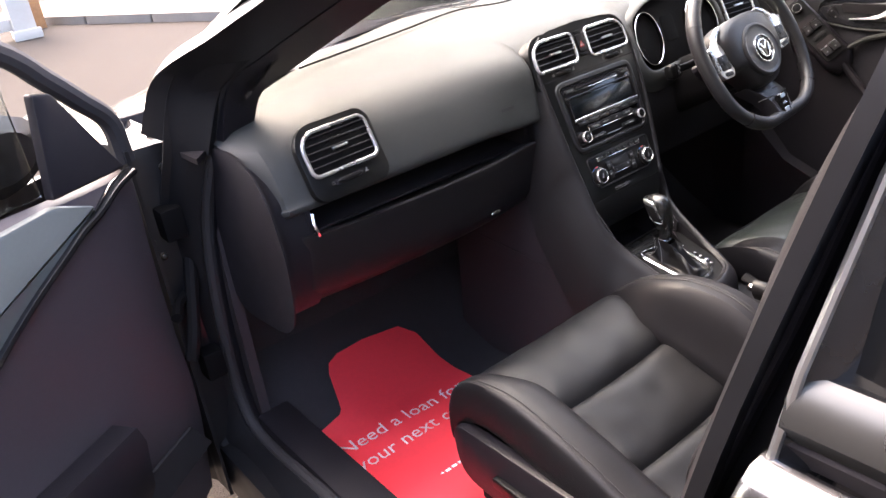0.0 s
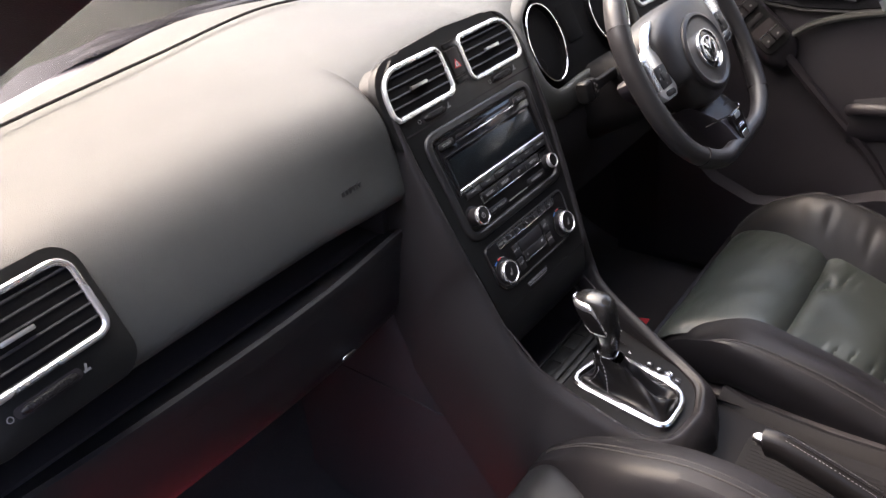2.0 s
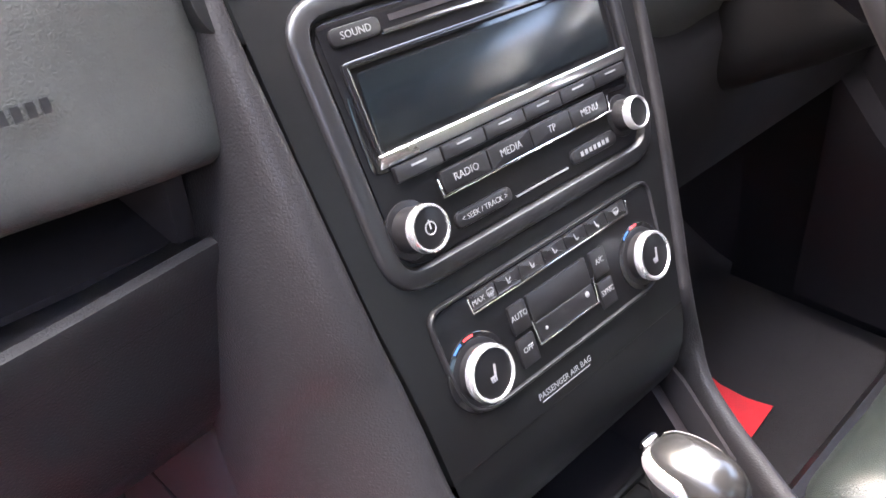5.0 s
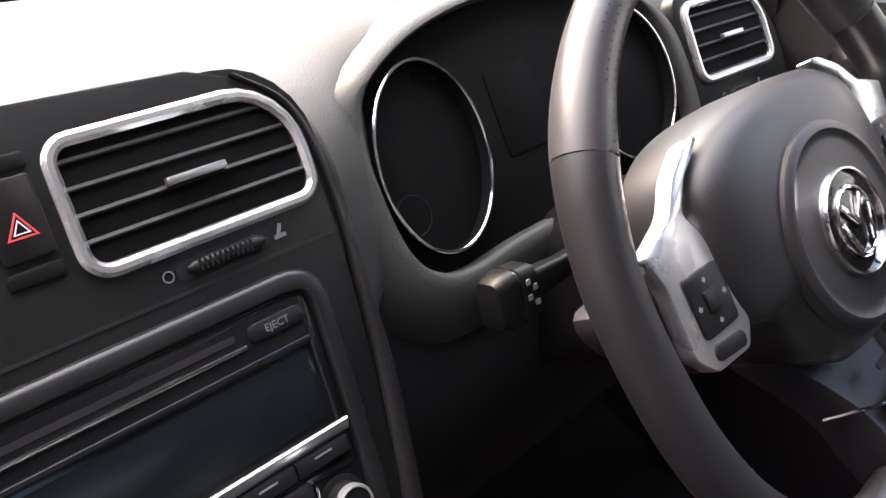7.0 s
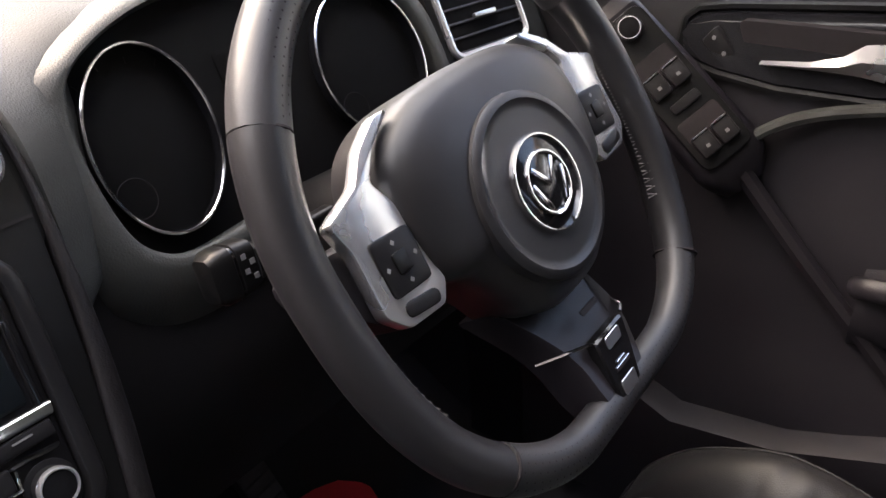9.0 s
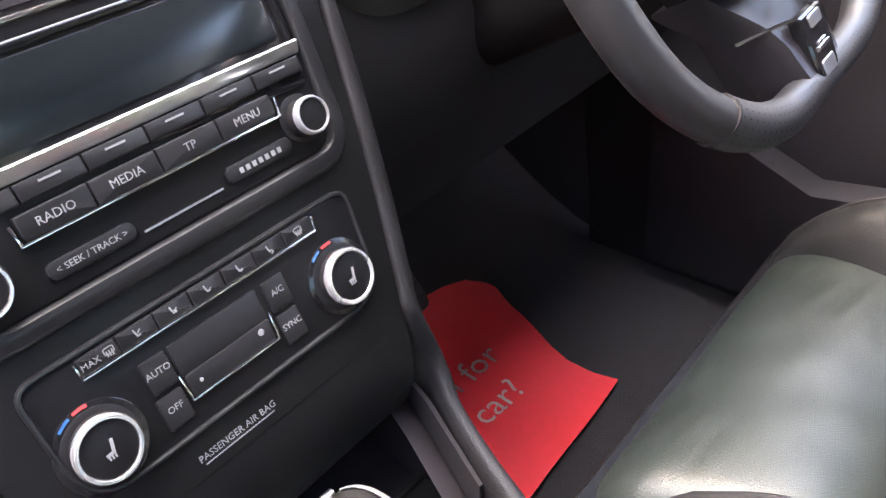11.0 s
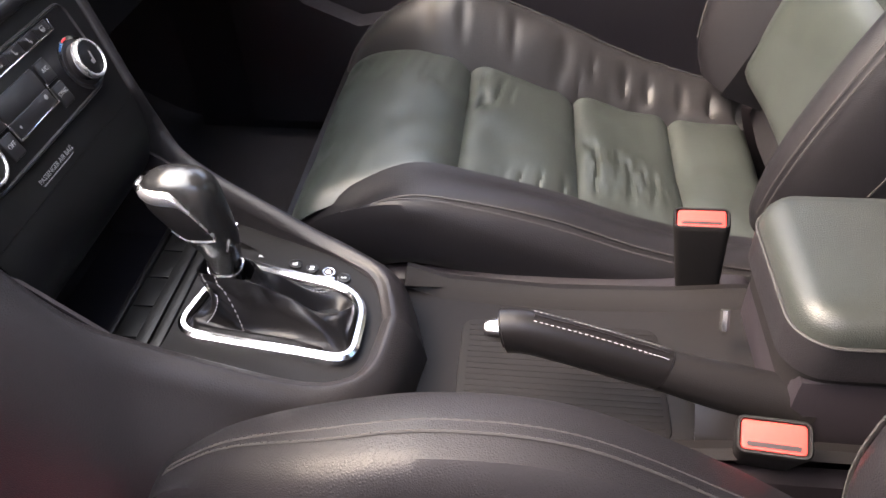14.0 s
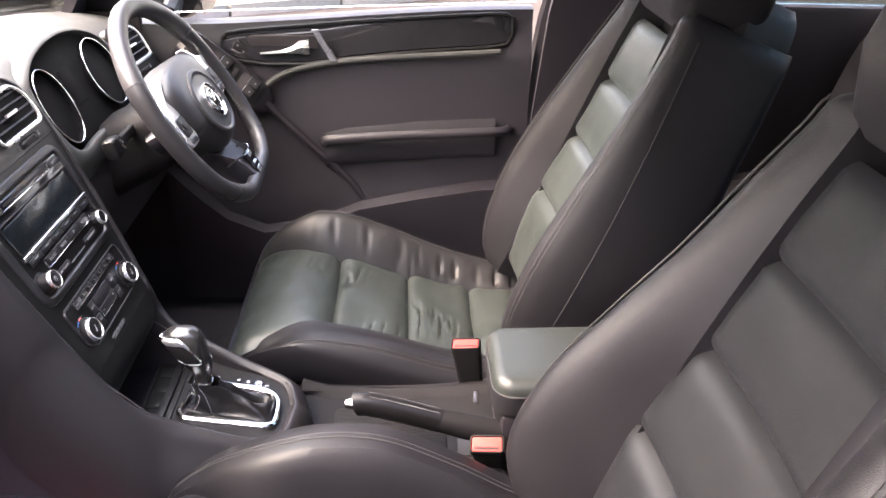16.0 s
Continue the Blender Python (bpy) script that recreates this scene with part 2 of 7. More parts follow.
def slab(outline, h0, h1, edge=0.001, m=Matrix()):
    """A plate with the given outline between two heights, its upper edge rounded."""
    rings = [[(*p, h0) for p in outline], [(*p, h1 - edge) for p in outline], [(*p, h1 - edge * 0.3) for p in shrunk(outline, edge * 0.3)], [(*p, h1) for p in shrunk(outline, edge)]]
    return moved(loft(rings), m)


def rim_of(outline, width, h0, h1, m=Matrix()):
    """A frame that runs along an outline, with a rounded section."""
    w = width
    rings = [[(*p, h0) for p in outline], [(*p, h0 + (h1 - h0) * 0.7) for p in outline], [(*p, h1) for p in shrunk(outline, w * 0.3)],
             [(*p, h1) for p in shrunk(outline, w * 0.7)], [(*p, h0 + (h1 - h0) * 0.7) for p in shrunk(outline, w)], [(*p, h0) for p in shrunk(outline, w)]]
    return moved(loft(rings, cap=False, loop=True), m)


def tube(path, r, n=8, closed=False, squash=None):
    """A round rod along a path; r: one radius or one for each point. squash: (axis, factor) of the section."""
    pts = [Vector(p) for p in path]
    rings = []
    ref = Vector((0, 0, 1))
    k = len(pts)
    for i, p in enumerate(pts):
        a = pts[i - 1] if (i or closed) else pts[0]
        b = pts[(i + 1) % k] if (i < k - 1 or closed) else pts[-1]
        t = (b - a).normalized()
        if abs(t.dot(ref)) > 0.97:
            ref = Vector((0, 1, 0)) if abs(t.y) < 0.9 else Vector((1, 0, 0))
        s = t.cross(ref).normalized()
        u = s.cross(t).normalized()
        ref = u
        rad = r[i] if isinstance(r, (list, tuple)) else r
        ra, rb = (rad, rad) if not squash else (rad * squash[0], rad * squash[1])
        rings.append([p + s * ra * math.cos(2 * math.pi * j / n) + u * rb * math.sin(2 * math.pi * j / n) for j in range(n)])
    return loft(rings, cap=not closed, loop=closed)


def disc(r, h0, h1, edge=0.001, n=32, m=Matrix()):
    return slab([(r * math.cos(2 * math.pi * i / n), r * math.sin(2 * math.pi * i / n)) for i in range(n)], h0, h1, edge, m)


def ring(r, width, h0, h1, n=40, m=Matrix()):
    return rim_of([(r * math.cos(2 * math.pi * i / n), r * math.sin(2 * math.pi * i / n)) for i in range(n)], width, h0, h1, m)


def spline(points, n=8, closed=False):
    """A smooth curve through points."""
    pts = [Vector(p) for p in points]
    k = len(pts)
    out = []
    for i in range(k if closed else k - 1):
        if closed:
            p0, p1, p2, p3 = pts[i - 1], pts[i], pts[(i + 1) % k], pts[(i + 2) % k]
        else:
            p1, p2 = pts[i], pts[i + 1]
            p0 = pts[i - 1] if i else p1 * 2 - p2
            p3 = pts[i + 2] if i + 2 < k else p2 * 2 - p1
        for j in range(n):
            t = j / n
            out.append(0.5 * ((2 * p1) + (p2 - p0) * t + (2 * p0 - 5 * p1 + 4 * p2 - p3) * t * t + (3 * p1 - p0 - 3 * p2 + p3) * t ** 3))
    if not closed:
        out.append(pts[-1])
    return out


def sheet(rows, thick=0.0, normal_flip=False):
    """A curved sheet from rows of points, with a thickness if given."""
    bm = loft(rows, closed=False, cap=False)
    if thick:
        bmesh.ops.recalc_face_normals(bm, faces=bm.faces)
        bmesh.ops.solidify(bm, geom=bm.faces[:], thickness=thick)
    return bm


def lettering(words, size, m, material, parent, align="CENTER", name="lettering", space=1.0):
    cu = bpy.data.curves.new("tmp_text", "FONT")
    cu.body, cu.size, cu.align_x, cu.align_y, cu.extrude, cu.space_character = words, size, align, "CENTER", 0.00012, space
    cu.resolution_u = 2
    tmp = bpy.data.objects.new("tmp_text", cu)
    scene.collection.objects.link(tmp)
    me = bpy.data.meshes.new_from_object(tmp.evaluated_get(bpy.context.evaluated_depsgraph_get()))
    bpy.data.objects.remove(tmp)
    bpy.data.curves.remove(cu)
    me.name = name
    me.transform(m)
    me.materials.clear()
    me.materials.append(material)
    ob = new(name, me)
    if parent:
        me.transform(Matrix.Translation(-root_of(parent).location))
        ob.parent = parent
    return ob


def smooth(a, b, x):
    t = min(1.0, max(0.0, (x - a) / (b - a)))
    return t * t * (3 - 2 * t)


def lerp_table(table, x):
    if x <= table[0][0]:
        return table[0][1]
    for (a, p), (b, q) in zip(table, table[1:]):
        if x <= b:
            return p + (q - p) * (x - a) / (b - a)
    return table[-1][1]


def at(m, x, v, h=0.0, turn=0.0):
    return m @ Matrix.Translation((x, v, h)) @ Matrix.Rotation(radians(turn), 4, "Z")


def marks(pieces, material, parent):
    """Printed marks, each a part of its own."""
    for bm in pieces:
        part("printed_mark", bm, material, parent)

# ---- car shell ----
def band(a, b, thick=0.02, n=6):
    """A strip between two curves of equally many points."""
    ca, cb = spline(a, n), spline(b, n)
    return sheet([[p, p.lerp(q, 0.33) , p.lerp(q, 0.67), q] for p, q in zip(ca, cb)], thick)


CABIN = thing("car", (0, -0.3, 0.0), "black hatchback body shell with its doorway standing open", "car")

def floor_z(y):
    return 0.264 + 1.05 * max(0.0, y - 0.20) ** 1.4


floor_rows = []
for x in (-0.80, -0.74, -0.5, -0.3, -0.16, -0.12, 0.12, 0.16, 0.3, 0.5, 0.72, 0.80):
    hump = 0.10 if abs(x) < 0.13 else 0.0
    floor_rows.append([(x, y, floor_z(y) + hump * (1 - smooth(0.1, 0.4, y))) for y in (-1.5, -0.8, -0.3, 0.12, 0.20, 0.24, 0.28, 0.33, 0.38, 0.43)] + [(x, 0.47, 0.55), (x, 0.49, 0.80), (x, 0.5, 0.95)])
struct("floor", sheet(floor_rows, 0.02), M_CARPET, "black carpeted car floor rising to the toeboard", "car floor")

# side walls of the footwells and behind the seats
for s, nm in ((-1, "wall_left"), (1, "wall_right")):
    y0 = 0.305 if s < 0 else 0.12
    struct(nm, sheet([[(s * 0.752, y, 0.25) for y in (y0, 0.35, 0.52)], [(s * 0.752, y, 0.6) for y in (y0, 0.35, 0.52)], [(s * 0.740, y, 0.95) for y in (y0, 0.35, 0.52)]], 0.02), M_SIDE, "black kick panel beside the footwell", "kick panel")
struct("wall_rear", box((-0.75, -1.56, 0.25), (0.75, -1.5, 1.02), 0.01), M_LINER, "plain grey rear cabin wall", "wall")
part("tailgate_glass", sheet([[(-0.66, -1.53, 1.02), (0.66, -1.53, 1.02)], [(-0.60, -1.50, 1.37), (0.60, -1.50, 1.37)]], 0.004), M_GLASS_D, CABIN, "dark tailgate glass").visible_shadow = False
struct("ceiling", sheet([[(x, y, z - 0.05 * (x / 0.6) ** 2) for x in (-0.6, -0.4, -0.2, 0, 0.2, 0.4, 0.6)] for y, z in ((-0.44, 1.355), (-0.6, 1.385), (-0.9, 1.40), (-1.5, 1.37))], 0.03), M_LINER, "cloth headliner under the car roof", "ceiling")
# rear quarter on both sides: lower wall and window over it
for s in (-1, 1):
    struct("wall_rear_side", box((s * 0.74 - 0.03, -1.52, 0.25), (s * 0.74 + 0.03, -0.86, 0.99), 0.01), M_HARD, "black rear door lining", "door lining")
    part("rear_window", sheet([[(s * 0.735, -0.86, 0.99), (s * 0.64, -0.86, 1.33)], [(s * 0.735, -1.5, 0.99), (s * 0.64, -1.5, 1.33)]], 0.004), M_GLASS_D, CABIN, "dark tinted rear side glass").visible_shadow = False

# windscreen
ws = []
for k in range(9):
    x = -1 + k / 4
    ws.append([(x * 0.70, 0.70 - 0.42 * x * x * 1.0, 0.95), (x * 0.66, 0.33 - 0.36 * x * x, 1.15), (x * 0.60, -0.18 - 0.28 * x * x, 1.35)])
g = part("windscreen", sheet([spline(r, 5) for r in ws], 0.005), M_GLASS, CABIN, "clear laminated windscreen")
g.visible_shadow = False
for s in (-1, 1):
    inner = [(s * 0.669, 0.257, 0.950), (s * 0.650, 0.197, 1.025), (s * 0.631, 0.065, 1.091), (s * 0.605, -0.126, 1.183), (s * 0.57, -0.45, 1.325)]
    mid = [(s * 0.734, 0.250, 0.920), (s * 0.700, 0.211, 1.041), (s * 0.681, 0.082, 1.110), (s * 0.655, -0.110, 1.197), (s * 0.615, -0.45, 1.345)]
    outer = [(s * 0.800, 0.350, 0.960), (s * 0.775, 0.280, 1.070), (s * 0.745, 0.090, 1.150), (s * 0.712, -0.100, 1.230), (s * 0.67, -0.45, 1.385)]
    glass_edge = [(s * 0.730, 0.40, 0.985), (s * 0.700, 0.28, 1.085), (s * 0.672, 0.10, 1.165), (s * 0.645, -0.09, 1.245), (s * 0.60, -0.46, 1.40)]
    part("pillar_trim", band(inner, mid, 0.02), M_HARD, CABIN, "grained black windscreen pillar trim")
    part("pillar", band(mid, outer, 0.02), M_PAINT, CABIN, "gloss black windscreen pillar")
    part("pillar_skin", band(outer, glass_edge, 0.012), M_PAINT, CABIN, "gloss black outer pillar skin")
# doorway seal and frame on the open side
SEAL = [(-0.60, -0.50, 1.345), (-0.655, -0.110, 1.193), (-0.681, 0.082, 1.106), (-0.702, 0.205, 1.040), (-0.716, 0.246, 0.985), (-0.736, 0.262, 0.910), (-0.757, 0.300, 0.800), (-0.770, 0.322, 0.660), (-0.775, 0.334, 0.500), (-0.775, 0.335, 0.39),
        (-0.775, 0.30, 0.325), (-0.775, 0.20, 0.312), (-0.775, 0.00, 0.330), (-0.775, -0.40, 0.335), (-0.775, -0.58, 0.345), (-0.772, -0.655, 0.45), (-0.772, -0.690, 0.75), (-0.768, -0.728, 0.95), (-0.735, -0.790, 1.2), (-0.64, -0.812, 1.345)]
sp = spline(SEAL, 6)
part("door_seal", tube(sp, 0.0125, 10), M_RUBBER, CABIN, "black rubber door seal")
part("inner_flange", sheet([[p + Vector((0.004, 0, 0)), p + Vector((0.05, 0.03 if p.y > -0.2 else -0.03, 0.0 if 0.4 < p.z else -0.03))] for p in sp], 0.01), M_HARD, CABIN, "grained black doorway lining")


def outward(p):
    c = Vector((0, -0.22, 0.75))
    d = Vector((0, p.y - c.y, p.z - c.z)).normalized()
    return d


part("door_frame", sheet([[p + Vector((-0.008, 0, 0)), p + Vector((-0.03, 0, 0)) + outward(p) * 0.02, p + Vector((-0.045, 0, 0)) + outward(p) * (0.045 if p.y > -0.6 else 0.022), p + Vector((-0.062, 0, 0)) + outward(p) * (0.052 if p.y > -0.6 else 0.026)] for p in sp], 0.012), M_PAINT, CABIN, "gloss black painted doorway frame")
part("sill", joined(box((-0.85, -0.78, 0.17), (-0.79, 0.42, 0.30), 0.02), box((-0.80, -0.70, 0.22), (-0.70, 0.34, 0.318), 0.02)), M_PAINT, CABIN, "gloss black sill")
part("sill_trim", box((-0.765, -0.68, 0.30), (-0.69, 0.31, 0.342), 0.012), M_HARD, CABIN, "grained black sill trim")
PIL = [((-0.700, -0.648, 0.36), (-0.778, -0.668, 0.36)), ((-0.700, -0.655, 0.55), (-0.780, -0.682, 0.58)), ((-0.700, -0.666, 0.764), (-0.780, -0.702, 0.790)), ((-0.700, -0.676, 0.867), (-0.780, -0.716, 0.868)), ((-0.698, -0.697, 0.981), (-0.778, -0.739, 0.960)), ((-0.695, -0.727, 1.10), (-0.770, -0.761, 1.045)), ((-0.680, -0.765, 1.207), (-0.750, -0.792, 1.190)), ((-0.610, -0.810, 1.335), (-0.660, -0.820, 1.350))]
pa, pb = spline([p for p, _ in PIL], 5), spline([q for _, q in PIL], 5)
part("belt_pillar_trim", sheet([[p + Vector((0.03, -0.07, 0)), p + Vector((0.008, -0.006, 0)), p, p.lerp(q, 0.4) + Vector((-0.004, 0.006, 0)), p.lerp(q, 0.8) + Vector((-0.002, 0.003, 0)), q] for p, q in zip(pa, pb)], 0.01), M_FLANK, CABIN, "grey plastic centre pillar trim")
part("belt_pillar_seal", tube([q + Vector((-0.004, 0.0, 0)) for q in pb], 0.009, 8), M_VOID, CABIN, "black rubber seal on the centre pillar")
part("belt_pillar", sheet([[q + Vector((-0.006, -0.008, 0)), q + Vector((-0.020, -0.022, 0.0)), q + Vector((-0.026, -0.044, 0)), q + Vector((-0.030, -0.075, 0))] for q in pb], 0.008), M_GLOSS, CABIN, "gloss black centre pillar")
part("belt_pillar_trim", sheet([[(0.70, -0.70, 0.30), (0.69, -0.88, 0.30)], [(0.715, -0.70, 0.75), (0.70, -0.90, 0.75)], [(0.70, -0.715, 0.97), (0.685, -0.95, 0.99)], [(0.61, -0.76, 1.33), (0.59, -1.00, 1.34)]], 0.02), M_HARD, CABIN, "black centre pillar trim")
part("hinge_pillar", box((-0.862, 0.335, 0.18), (-0.775, 0.405, 0.94), 0.02), M_PAINT, CABIN, "black hinge pillar")
for x, z in ((-0.798, 0.896), (-0.840, 0.738), (-0.852, 0.767)):
    part("pillar_bolt", loft([[(x + r * math.cos(t), y, z + r * math.sin(t)) for t in [2 * math.pi * i / 12 for i in range(12)]] for r, y in ((0.0075, 0.337), (0.0075, 0.331), (0.0055, 0.3305), (0.0050, 0.326), (0.0030, 0.325))]), M_SMOKE, CABIN, "dull metal bolt head")
part("sill_trim", box((0.60, -1.45, 0.262), (0.755, -0.55, 0.40), 0.02), M_HARD, CABIN, "grained black sill trim")
# closed rear door on the near side
RD = thing("rear_door", (-0.82, -1.2, 0.3), "closed gloss black rear door with bright window trim", "car door")
part("door_skin", sheet([spline([(x, y0, z), (x - 0.004, y0 - 0.03, z), (x - 0.008, -1.0, z + dz0), (x, -1.5, z + dz0 * 2)], 4) for x, y0, z, dz0 in ((-0.855, -0.715, 0.32, 0.0), (-0.872, -0.730, 0.60, 0.0), (-0.875, -0.750, 0.78, 0.002), (-0.870, -0.763, 0.88, 0.004), (-0.860, -0.771, 0.935, 0.006), (-0.848, -0.775, 0.962, 0.008), (-0.838, -0.777, 0.974, 0.010), (-0.824, -0.779, 0.978, 0.010), (-0.815, -0.780, 0.972, 0.010), (-0.812, -0.782, 0.960, 0.010))], 0.012), M_PAINT_G, RD, "gloss black rear door skin with a raised shoulder")
part("window_trim", loft([[(-0.820, y, 0.990 + k), (-0.827, y, 1.004 + k), (-0.822, y, 1.022 + k), (-0.808, y, 1.034 + k), (-0.795, y, 1.030 + k), (-0.795, y, 0.985 + k)] for y, k in ((-0.786, 0.0), (-0.795, 0.001), (-1.1, 0.010), (-1.5, 0.020))]), M_SMOKE, RD, "grey weather strip under the glass")
part("strip_groove", loft([[(-0.812, y, 0.968 + k), (-0.818, y, 0.984 + k), (-0.812, y, 0.994 + k), (-0.80, y, 0.98 + k)] for y, k in ((-0.786, 0.0), (-1.1, 0.010), (-1.5, 0.020))]), M_VOID, RD, "black gap under the weather strip")
part("window_frame", sheet([[(-0.822, -0.783, 0.96), (-0.815, -0.800, 0.96), (-0.800, -0.812, 0.96)], [(-0.812, -0.790, 1.04), (-0.806, -0.806, 1.04), (-0.792, -0.818, 1.04)], [(-0.788, -0.808, 1.16), (-0.782, -0.824, 1.16), (-0.768, -0.834, 1.16)], [(-0.71, -0.840, 1.34), (-0.705, -0.856, 1.34), (-0.69, -0.866, 1.34)]], 0.006), M_PAINT_G, RD, "gloss black window frame")
part("frame_trim", tube([(-0.826, -0.784, 0.975), (-0.817, -0.791, 1.04), (-0.793, -0.809, 1.16), (-0.715, -0.842, 1.34)], 0.0035, 8), M_SATIN, RD, "bright edge along the window frame")
part("window_glass", sheet([[(-0.790, -0.815, 1.0), (-0.690, -0.87, 1.34)], [(-0.790, -1.5, 1.02), (-0.690, -1.5, 1.36)]], 0.004), M_GLASS_D, RD, "dark rear side glass").visible_shadow = False
# bonnet and wing
part("bonnet", sheet([[(x, y, z - 0.10 * (x / 0.8) ** 2 - 0.0 * y) for x in (-0.78, -0.6, -0.4, -0.2, 0, 0.2, 0.4, 0.6, 0.78)] for y, z in ((0.72, 0.945), (0.9, 0.93), (1.2, 0.87), (1.5, 0.74), (1.6, 0.6))], 0.01), M_PAINT_G, CABIN, "gloss black bonnet")
part("scuttle", sheet([[(x, y - 0.36 * (x / 0.7) ** 2, z) for x in (-0.78, -0.6, -0.4, -0.2, 0, 0.2, 0.4, 0.6, 0.78)] for y, z in ((0.66, 0.93), (0.80, 0.925))], 0.01), M_HARD, CABIN, "black plastic scuttle below the windscreen")
part("front_wing", sheet([[(-0.83, 0.36, 0.35), (-0.84, 0.9, 0.5), (-0.80, 1.5, 0.5)], [(-0.855, 0.37, 0.7), (-0.87, 0.9, 0.72), (-0.83, 1.5, 0.68)], [(-0.84, 0.38, 0.88), (-0.84, 0.9, 0.86), (-0.80, 1.5, 0.76)], [(-0.79, 0.37, 0.955), (-0.77, 0.9, 0.92), (-0.74, 1.5, 0.79)]], 0.01), M_PAINT_G, CABIN, "gloss black front wing")
part("front_wing", sheet([[(0.83, 0.36, 0.35), (0.84, 0.9, 0.5), (0.80, 1.5, 0.5)], [(0.855, 0.37, 0.7), (0.87, 0.9, 0.72), (0.83, 1.5, 0.68)], [(0.84, 0.38, 0.88), (0.84, 0.9, 0.86), (0.80, 1.5, 0.76)], [(0.79, 0.37, 0.955), (0.77, 0.9, 0.92), (0.74, 1.5, 0.79)]], 0.01), M_PAINT_G, CABIN)
part("roof", sheet([[(x, y, z - 0.05 * (x / 0.6) ** 2) for x in (-0.66, -0.4, 0, 0.4, 0.66)] for y, z in ((-0.30, 1.395), (-0.6, 1.44), (-0.9, 1.455), (-1.55, 1.42))], 0.012), M_PAINT, CABIN, "gloss black roof")
part("header", band([(-0.62, -0.42, 1.345), (0, -0.16, 1.345), (0.62, -0.42, 1.345)], [(-0.62, -0.56, 1.35), (0, -0.5, 1.37), (0.62, -0.56, 1.35)], 0.02), M_LINER, CABIN, "cloth windscreen header")

# ---- dashboard ----
DASH = thing("dashboard", (0, 0.2, 0.5), "black soft-touch dashboard with chrome-ringed air vents", "dashboard")


def hood(x):
    """How far the instrument hood stands over the pad."""
    return smooth(0.160, 0.235, x) * (1 - smooth(0.455, 0.520, x))


def pad_profile(x):
    mid = math.exp(-((x - 0.0) / 0.17) ** 2)
    hd = hood(x)
    e = smooth(0.55, 0.74, abs(x))
    top = 0.972 + 0.016 * mid + 0.020 * hd - 0.02 * e
    lead = 0.36 * (x / 0.70) ** 2
    yb = max(0.63 - lead, 0.24)
    f = 0.0 + 0.0 * mid
    pts = [(yb + 0.03, top - 0.035), (yb, top - 0.022), (0.25 + (yb - 0.25) * 0.66, top - 0.008), (0.25 + (yb - 0.25) * 0.33, top), (0.235, top - 0.001), (0.175 + 0.01 * hd, top - 0.008), (0.138 + f, top - 0.022), (0.112 + f, top - 0.045), (0.094 + f, top - 0.075), (0.082 + f, top - 0.102), (0.0755 + f, 0.848), (0.079 + f, 0.838), (0.092 + f, 0.834), (0.14, 0.838)]
    return pts


def pad_rows(xs, floor_at=None):
    rows = []
    for x in xs:
        pr = pad_profile(x)
        hd = hood(x)
        e = smooth(0.70, 0.74, abs(x))
        out = []
        for y, z in [tuple(p)[:2] for p in spline([(a, b, 0) for a, b in pr], 4)]:
            if hd > 0:
                lim = 0.125 + 0.02 * hd
                if y < lim and z < pr[4][1] - 0.012:
                    y = y + (lim + 0.012 * (0.96 - z) / 0.1 - y) * hd
                    z = z + (max(z, pr[4][1] - 0.022) - z) * hd
            if floor_at:
                low = floor_at - 0.06 * smooth(0.08, 0.118, abs(x))
                if z < low and y < 0.3:
                    y, z = 0.118 - 0.022 * smooth(0.08, 0.118, abs(x)), low
            # the pad swells towards the centre stack
            full = 0.0 if floor_at else smooth(-0.30, -0.155, x) * (1 - smooth(-0.148, -0.130, x)) if x < 0 else (1 - smooth(0.15, 0.20, x)) * smooth(0.130, 0.148, x)
            y -= full * (0.010 + 0.020 * smooth(0.87, 0.955, z)) * (1 - smooth(0.15, 0.24, y))
            out.append(Vector((x, y + 0.05 * e, z - 0.012 * e)))
        rows.append(out)
    return rows


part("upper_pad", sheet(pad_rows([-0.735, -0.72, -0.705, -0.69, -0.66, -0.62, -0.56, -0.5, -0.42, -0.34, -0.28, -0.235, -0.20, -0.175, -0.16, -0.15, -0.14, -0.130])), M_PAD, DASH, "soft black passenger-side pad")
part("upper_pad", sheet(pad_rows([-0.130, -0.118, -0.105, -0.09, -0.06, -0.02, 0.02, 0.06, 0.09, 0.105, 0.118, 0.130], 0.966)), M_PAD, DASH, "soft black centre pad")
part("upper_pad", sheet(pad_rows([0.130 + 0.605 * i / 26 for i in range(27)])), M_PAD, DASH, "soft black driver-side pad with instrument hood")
gv = [(-0.46, 0.415, 0.9725), (-0.34, 0.440, 0.9735), (-0.18, 0.458, 0.979), (0.0, 0.465, 0.990), (0.15, 0.462, 0.981), (0.3, 0.45, 0.992)]
part("seam", tube(spline(gv, 8), 0.0022, 6), M_VOID, DASH, "narrow joint across the dash top")
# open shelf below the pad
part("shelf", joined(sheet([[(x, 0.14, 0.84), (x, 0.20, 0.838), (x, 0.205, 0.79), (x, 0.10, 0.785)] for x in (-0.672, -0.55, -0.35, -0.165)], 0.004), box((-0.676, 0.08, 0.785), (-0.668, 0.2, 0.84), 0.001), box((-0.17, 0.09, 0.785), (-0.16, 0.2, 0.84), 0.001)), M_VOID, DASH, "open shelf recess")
part("shelf_end_trim", tube(spline([(-0.668, 0.0755, 0.831), (-0.671, 0.069, 0.815), (-0.669, 0.066, 0.805), (-0.664, 0.070, 0.793)], 5), 0.0035, 6), M_CHROME, DASH, "bright shelf end trim")
